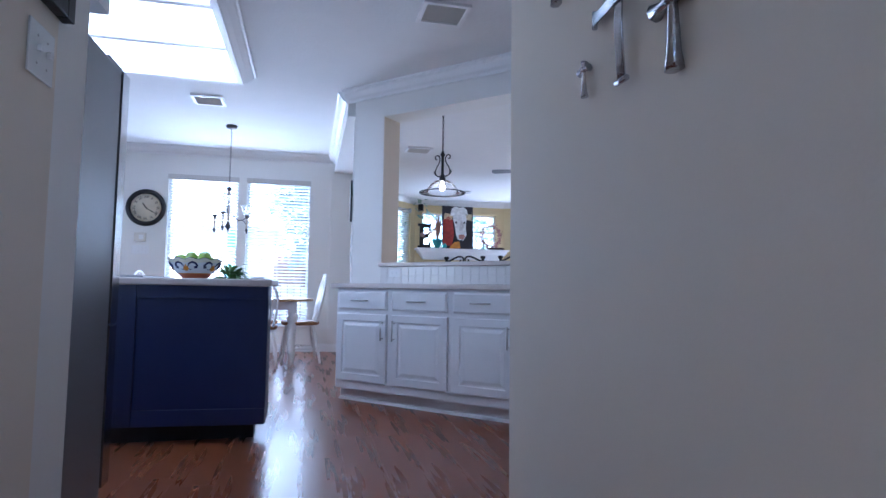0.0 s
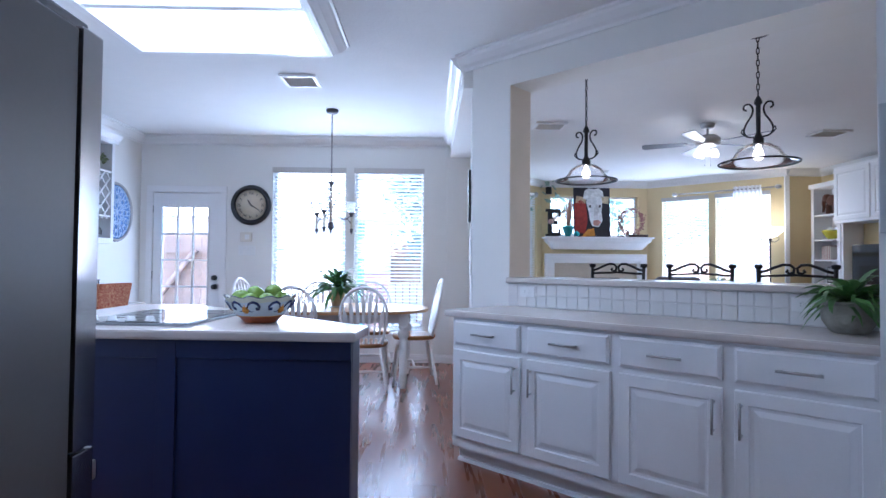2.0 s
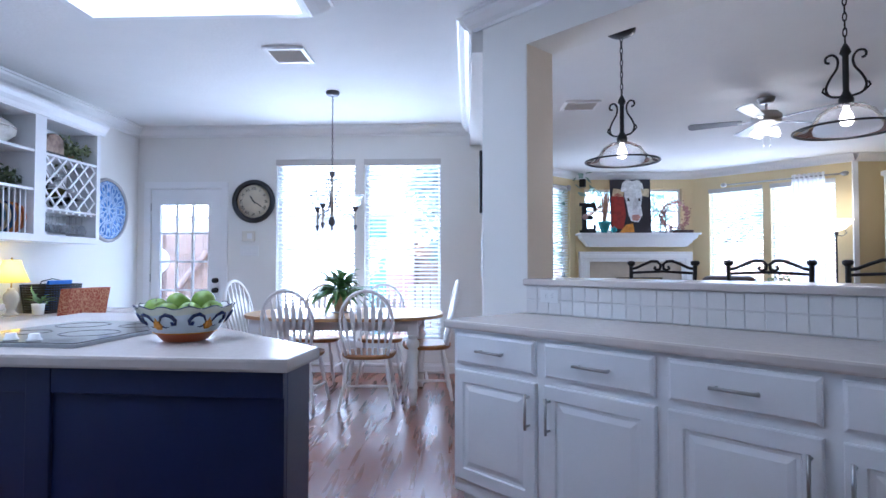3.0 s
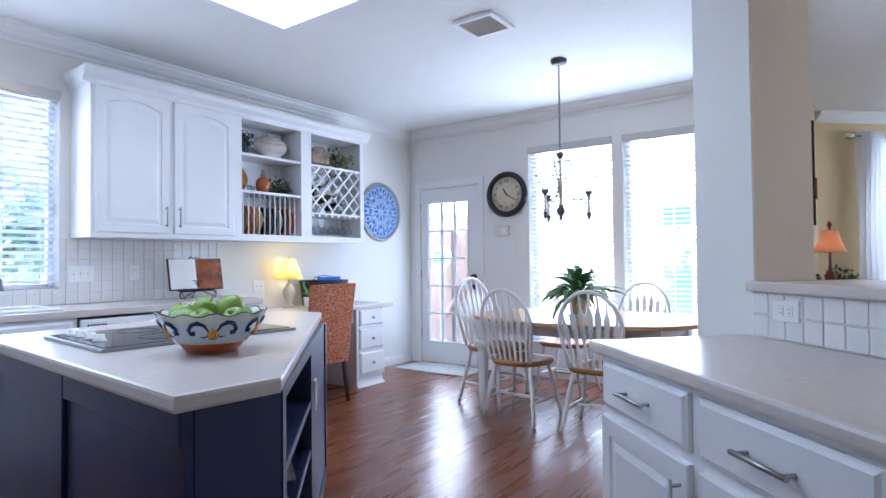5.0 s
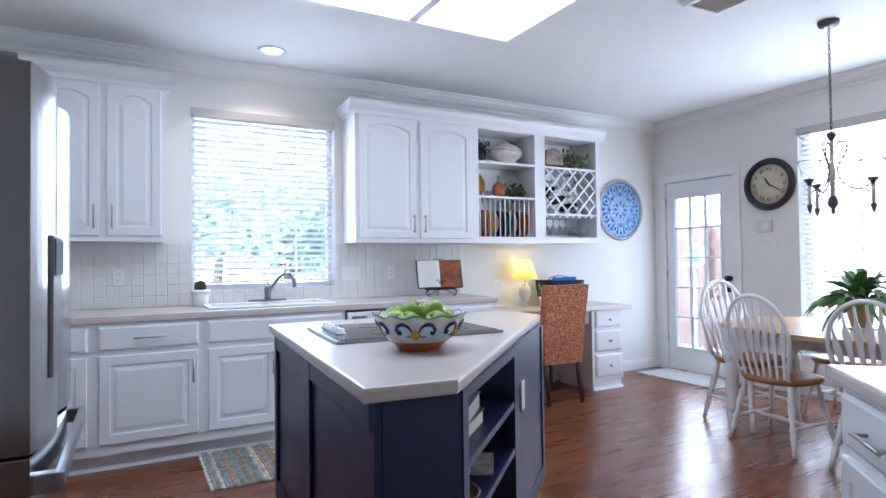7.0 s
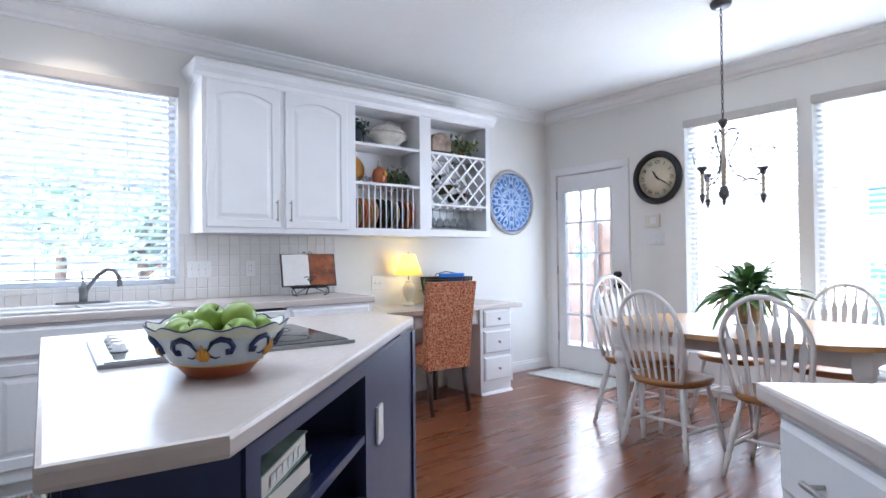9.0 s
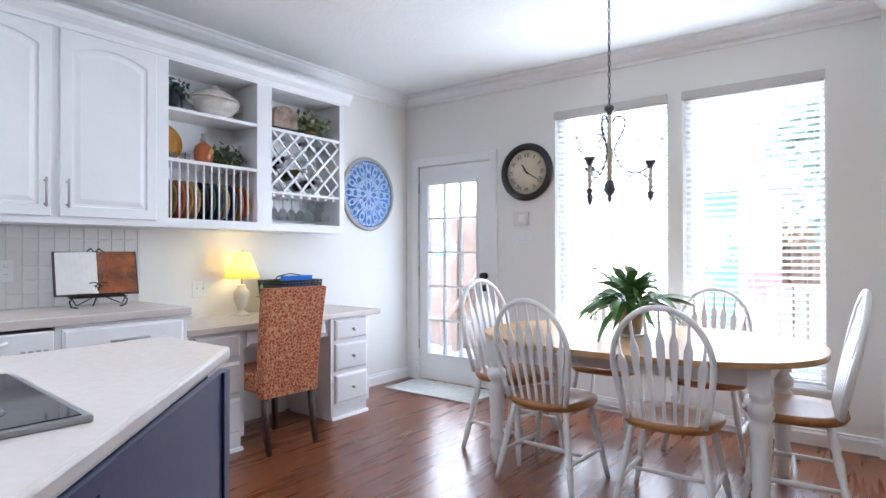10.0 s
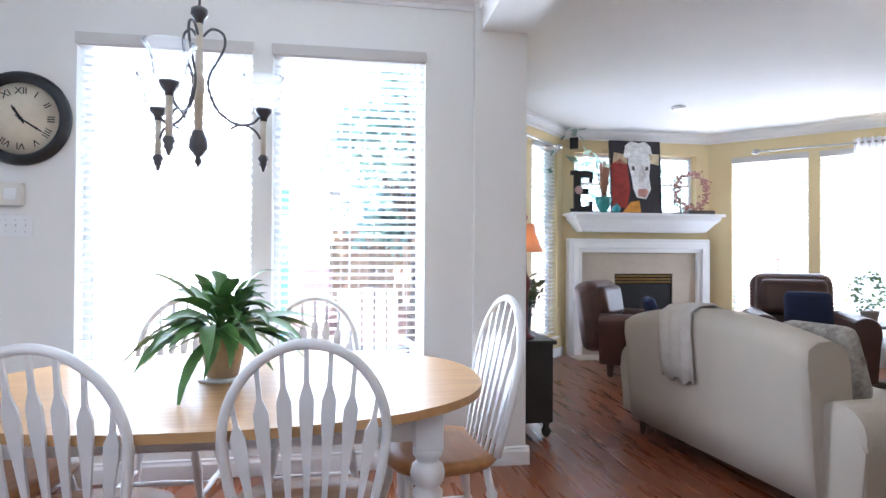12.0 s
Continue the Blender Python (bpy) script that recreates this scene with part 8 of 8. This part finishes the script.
# iron cross on the pier's edge
t = thing("iron_cross", "black iron cross hanging on the pier's edge", "wall cross", pose(0.27, 4.225, 1.72, 0, 0, -90))
bm = B()
box(bm, -0.02, -0.02, -0.2, 0.02, -0.001, 0.2, 0.004)
box(bm, -0.07, -0.022, 0.04, 0.07, -0.003, 0.085, 0.004)
part("cross", bm, BLACK, t)

# ---- outside ----
FENCE = material("cedar_fence", (0.38, 0.25, 0.175), 0.85, vary=0.3, scale=3, fine=30, random_vary=0.2, stretch=(6, 6, 1), bump=0.4)


def fence(label, m, n, h=1.78):
    t = thing("wooden_fence", label, "fence", m, "garden fences")
    proto = None
    for i in range(n):
        if proto is None:
            bm = B()
            prism(bm, [(0, 0), (0.138, 0), (0.138, h - 0.04), (0.11, h), (0.03, h), (0, h - 0.04)], 0, 0.018, m=Matrix(((1, 0, 0, 0), (0, 0, 1, 0), (0, 1, 0, 0), (0, 0, 0, 1))))
            o = proto = part("board", bm, FENCE, t)
        else:
            o = new("board", proto.data)
            o.parent = t
        o.matrix_basis = pose(i * 0.142, 0, -0.1 + 0.012 * math.sin(i * 2.3))
    for z in (0.25, 1.35):
        bm = B()
        box(bm, 0, -0.045, z, n * 0.142, -0.001, z + 0.09)
        part("rail", bm, FENCE, t)
    for i in range(0, n, 14):
        bm = B()
        box(bm, i * 0.142, -0.1, -0.14, i * 0.142 + 0.09, -0.046, h - 0.1)
        part("post", bm, FENCE, t)
    return t


fence("weathered cedar fence outside the back door", pose(-12.5, 9.1, 0), 66)
fence("weathered cedar fence at the garden's end", pose(-1.0, 12.8, 0), 80)
bm = B()
t = thing("gate_brace", "diagonal timber brace on the fence gate", "brace", pose(-4.6, 9.04, 0))
tube(bm, [(0.0, -0.02, 0.3), (0.85, -0.02, 1.4)], 0.05, 4)
part("board", bm, FENCE, t)
t = thing("hanging_sign", "round white and pale blue sign on a post outside", "sign", pose(-4.07, 8.2, -0.14))
bm = B()
box(bm, -0.02, 0, 0, 0.02, 0.03, 1.3)
part("post", bm, WHITEWOOD, t)
bm = B()
lathe(bm, [(0.0005, 0), (0.17, 0), (0.178, 0.01), (0.17, 0.022), (0.0005, 0.022)], 32, pose(0.02, -0.002, 1.39, 90, 0, 0))
part("disc", bm, WHITEWOOD, t)
bm = B()
box(bm, -0.12, -0.032, 1.31, 0.09, -0.026, 1.47, 0.004)
part("panel", bm, material("pale_cyan", (0.2, 0.55, 0.62), 0.5), t)
bm = B()
for k in range(3):
    box(bm, -0.1 + k * 0.065, -0.036, 1.36, -0.055 + k * 0.065, -0.0325, 1.43)
part("label_bars", bm, WHITEWOOD, t)

# painted board with a star, leaning upright beyond the patio
t = thing("painted_board", "blue, white and red board with a white star, paled for outdoor glare", "garden board", pose(-1.78, 11.3, -0.14))
# panel colours are paled: the glare outdoors is put into them
for nm, a, c in (("blue_panel", (0, 0, 0.42, 2.3), (0.22, 0.5, 0.56)), ("white_panel", (0.424, 1.15, 0.95, 2.3), (0.8, 0.79, 0.77)), ("red_panel", (0.424, 0, 0.95, 1.146), (0.66, 0.4, 0.39))):
    bm = B()
    box(bm, a[0], 0, a[1], a[2], 0.03, a[3], 0.004)
    part(nm, bm, material("board_" + nm, c, 0.7, vary=0.2, scale=5), t)
bm = B()
prism(bm, [(0.21 + (0.17 if k % 2 == 0 else 0.066) * math.sin(math.pi * k / 5), 1.3 + (0.17 if k % 2 == 0 else 0.066) * math.cos(math.pi * k / 5)) for k in range(9, -1, -1)], 0, 0.008, m=Matrix(((1, 0, 0, 0), (0, 0, -1, -0.001), (0, 1, 0, 0), (0, 0, 0, 1))))
part("star", bm, WHITEWOOD, t, "white painted star")

# unseen storey and roof, added to keep the sun off patio and fence
bm = B()
UX0, UX1, UY0, UY1 = XA - 0.3, 6.5, -2.9, YB + 0.35
for a in ((UX0, UY0, UX1, UY0 + 0.15), (UX0, UY1 - 0.15, UX1, UY1), (UX0, UY0 + 0.15, UX0 + 0.15, UY1 - 0.15), (UX1 - 0.15, UY0 + 0.15, UX1, UY1 - 0.15)):
    box(bm, a[0], a[1], 2.95, a[2], a[3], 4.88)
structure("wall_upper_storey", bm, material("upper_siding", (0.5, 0.47, 0.43), 0.8, vary=0.06, scale=2), "unseen pale upper walls added to shade the patio")
bm = B()
box(bm, UX0 - 0.1, UY0 - 0.1, 4.881, UX1 + 0.1, UY1 + 0.1, 5.0)
structure("roof", bm, material("roof_shingle", (0.18, 0.16, 0.15), 0.9, vary=0.25, scale=6), "unseen brown roof slab added to shade the patio")

# neighbouring house
t = thing("neighbour_house", "pale neighbouring house with a gabled roof beyond the fence", "house", pose(-2.6, 11.4, -0.14))
SIDING = material("pale_siding", (0.82, 0.81, 0.79), 0.8, vary=0.06, scale=2)
bm = B()
box(bm, -7, 0, 0, 1.5, 6, 2.4)
part("wall", bm, SIDING, t)
bm = B()
prism(bm, [(-7.4, 2.2), (1.9, 2.2), (-2.75, 6.0)], -0.3, 6.3, m=Matrix(((1, 0, 0, 0), (0, 0, 1, 0), (0, 1, 0, 0), (0, 0, 0, 1))))
part("roof", bm, material("pale_shingle", (0.6, 0.58, 0.57), 0.9, vary=0.2, scale=5), t)
bm = B()
prism(bm, [(-7.0, 2.25), (1.5, 2.25), (-2.75, 5.7)], -0.36, -0.305, m=Matrix(((1, 0, 0, 0), (0, 0, 1, 0), (0, 1, 0, 0), (0, 0, 0, 1))))
part("gable", bm, SIDING, t)
BRICK = material("red_brick", (0.5, 0.29, 0.24), 0.85, vary=0.3, scale=14)
t = thing("brick_wall", "low red brick garden wall", "garden wall", pose(-0.95, 12.1, -0.14))
for j in range(7):
    for i in range(13):
        bm = B()
        box(bm, 0, 0, 0, 0.2, 0.095, 0.062, 0.004)
        part("brick", bm, BRICK, t, m=pose(i * 0.212 + (0.106 if j % 2 else 0), 0, j * 0.074 + 0.001))


LEAVES = sheer("tree_leaves", (0.3, 0.4, 0.33), 0.6)


def tree(x, y, h, seed, spread=1.6, low=0.25):
    t = thing("garden_tree", "leafy green garden tree beyond the window", "tree", pose(x, y, -0.14), "garden trees")
    rnd = random.Random(seed)
    bm = B()
    tube(bm, [(0, 0, 0), (0.05, 0.02, h * 0.25), (0.0, 0.06, h * 0.5), (0.05, 0.0, h * 0.85)], [0.13, 0.1, 0.075, 0.02], 10)
    limbs = []
    for i in range(9):
        a, z = rnd.uniform(0, 6.28), h * rnd.uniform(low, 0.7)
        q = Vector((math.cos(a) * spread * rnd.uniform(0.5, 0.95), math.sin(a) * spread * rnd.uniform(0.5, 0.95), z + h * rnd.uniform(0.12, 0.3)))
        tube(bm, [(0.02, 0.02, z), (q.x * 0.5, q.y * 0.5, z + (q.z - z) * 0.4), q], [0.05, 0.032, 0.012], 7)
        limbs.append(q)
    part("trunk", bm, material("bark", (0.14, 0.1, 0.075), 0.9, vary=0.35, scale=12, bump=0.8), t)
    bm = B()
    for q in limbs + [Vector((0.05, 0, h * 0.85)), Vector((0, 0.1, h * 0.7))]:
        for i in range(260):
            v = q + Vector((rnd.gauss(0, 0.32), rnd.gauss(0, 0.32), rnd.gauss(0, 0.26))) * spread * 0.6
            d = Vector((rnd.gauss(0, 1), rnd.gauss(0, 1), rnd.gauss(-0.2, 0.7))).normalized() * rnd.uniform(0.12, 0.21)
            s = d.orthogonal().normalized() * d.length * 0.3
            bm.faces.new([bm.verts.new(p) for p in (v, v + d * 0.5 + s, v + d, v + d * 0.5 - s)])
    part("crown", bm, LEAVES, t)


tree(-8.6, 4.6, 2.5, 1, 1.1, 0.55)
tree(-9.4, 2.9, 2.6, 2, 1.2, 0.55)
tree(-7.4, 3.6, 2.2, 8, 0.9, 0.5)
tree(2.2, 14.2, 4.6, 3, 2.0)
tree(0.9, 11.0, 3.6, 4, 1.1)
tree(0.2, 10.4, 3.9, 10, 1.0)
tree(1.5, 12.0, 4.2, 11, 1.3)
tree(5.6, 14.5, 4.8, 5, 2.0)
t = thing("patio_chair", "pale garden armchair on the patio", "garden chair", pose(-0.35, 8.3, -0.14, 0, 0, 10))
bm = B()
box(bm, -0.28, -0.25, 0.42, 0.28, 0.27, 0.46, 0.01)
part("seat", bm, WHITEWOOD, t)
for i in range(5):
    bm = B()
    box(bm, -0.26 + i * 0.108, 0.27, 0.45, -0.17 + i * 0.108, 0.29, 1.02 + 0.05 * math.sin(math.pi * (i + 0.5) / 5), 0.006)
    part("back_slat", bm, WHITEWOOD, t)
for x in (-0.26, 0.26):
    for y in (-0.22, 0.25):
        bm = B()
        box(bm, x - 0.025, y - 0.025, 0, x + 0.025, y + 0.025, 0.62 if y < 0 else 0.42, 0.004)
        part("leg", bm, WHITEWOOD, t)
    bm = B()
    box(bm, x - 0.045, -0.27, 0.62, x + 0.045, 0.28, 0.645, 0.006)
    part("arm", bm, WHITEWOOD, t)

# ---- backsplash tiles ----
def tile_field(name, m, w, z0, z1, pitch, hole=None, label=""):
    """Square glazed tiles on a grout bed. Local x along, front towards -y."""
    t = thing(name, label, "tiles", m, kind="structure")
    bm = B()
    if hole:
        box(bm, 0, -0.004, z0, w, -0.0005, min(z1, hole[2]))
        box(bm, 0, -0.004, hole[2], hole[0], -0.0005, z1)
        box(bm, hole[1], -0.004, hole[2], w, -0.0005, z1)
    else:
        box(bm, 0, -0.004, z0, w, -0.0005, z1)
    part("grout", bm, GROUT, t)
    g = 0.0022
    meshes = {}
    nx, nz = int(w / pitch) + 1, int((z1 - z0) / pitch) + 1
    for j in range(nz):
        for i in range(nx):
            a, b = i * pitch, min((i + 1) * pitch, w)
            c, d = z0 + j * pitch, min(z0 + (j + 1) * pitch, z1)
            if hole and b > hole[0] and a < hole[1] and d > hole[2]:
                if c < hole[2] - 0.02:
                    d = hole[2]
                elif a < hole[0] - 0.02:
                    b = hole[0]
                elif b > hole[1] + 0.02:
                    a = hole[1]
                else:
                    continue
            if b - a < 0.015 or d - c < 0.015:
                continue
            key = (round(b - a, 3), round(d - c, 3))
            if key not in meshes:
                bm = B()
                box(bm, g, -0.0085, g, b - a - g, -0.0035, d - c - g)
                top = [f for f in bm.faces if all(abs(v.co.y + 0.0085) < 1e-5 for v in f.verts)]
                bmesh.ops.bevel(bm, geom=list(top[0].edges), offset=0.002, segments=1, affect="EDGES")
                o = part("tile", bm, TILE, t)
                meshes[key] = o.data
            else:
                o = new("tile", meshes[key])
                o.parent = t
            o.matrix_basis = pose(a, 0, c)


tile_field("tiles_backsplash", pose(XA, 0.9, 0, 0, 0, 90), 3.42, 0.926, 1.376, 0.0755, (KW[0] - 0.9, KW[1] - 0.9, KW[2]), "square white glazed backsplash tiles")
tile_field("tiles_pass_through", DIAG @ pose(0.34, 0, 0), 2.13, 0.921, 1.075, 0.077, None, "square white glazed tiles under the ledge")

# ---- floor planks ----
def floor_planks():
    """Laminate planks laid along y: the ones along the walk as parts, the rest joined."""
    rnd = random.Random(2)
    w, ln = 0.192, 1.21
    near, far, meshes = 0, [], {}
    x = XA
    row = 0
    while x < 6.1:
        y = -2.6 - rnd.uniform(0, ln)
        while y < 10.3:
            x1 = min(x + w, 6.1)
            # the walls' feet bound each row
            front = -2.6 if x1 > -0.7 and x < 0.443 else 0.2 if x < 2.63 else 1.55
            back = YB + 0.08 if x1 < 0.3 else min(10.35, 8.78 + x1 - 0.47, 10.31 - (x - 3.95))
            a, b = max(y, front), min(y + ln, back)
            if b - a > 0.05 and x1 - x > 0.03:
                inside = -2.6 < x + 0.1 < 2.2 and 0.2 < (a + b) / 2 < 9.0
                if inside and near < 290 and rnd.random() < 1.1:
                    key = (round(x1 - x, 3), round(b - a, 2))
                    if key not in meshes:
                        bm = B()
                        box(bm, 0.0004, 0.0006, -0.008, x1 - x - 0.0004, b - a - 0.0006, 0)
                        o = part("plank", bm, FLOORWOOD, FLOOR)
                        meshes[key] = o.data
                    else:
                        o = new("plank", meshes[key])
                        o.parent = FLOOR
                    o.matrix_basis = pose(x, a, 0)
                    near += 1
                else:
                    far.append((x, a, x1, b))
            y += ln
        x += w
        row += 1
    bm = B()
    for x0, a, x1, b in far:
        box(bm, x0 + 0.0004, a + 0.0006, -0.008, x1 - 0.0004, b - 0.0006, 0)
    tagged(part("planks", bm, FLOORWOOD_FAR, FLOOR), kind="stuff")


floor_planks()
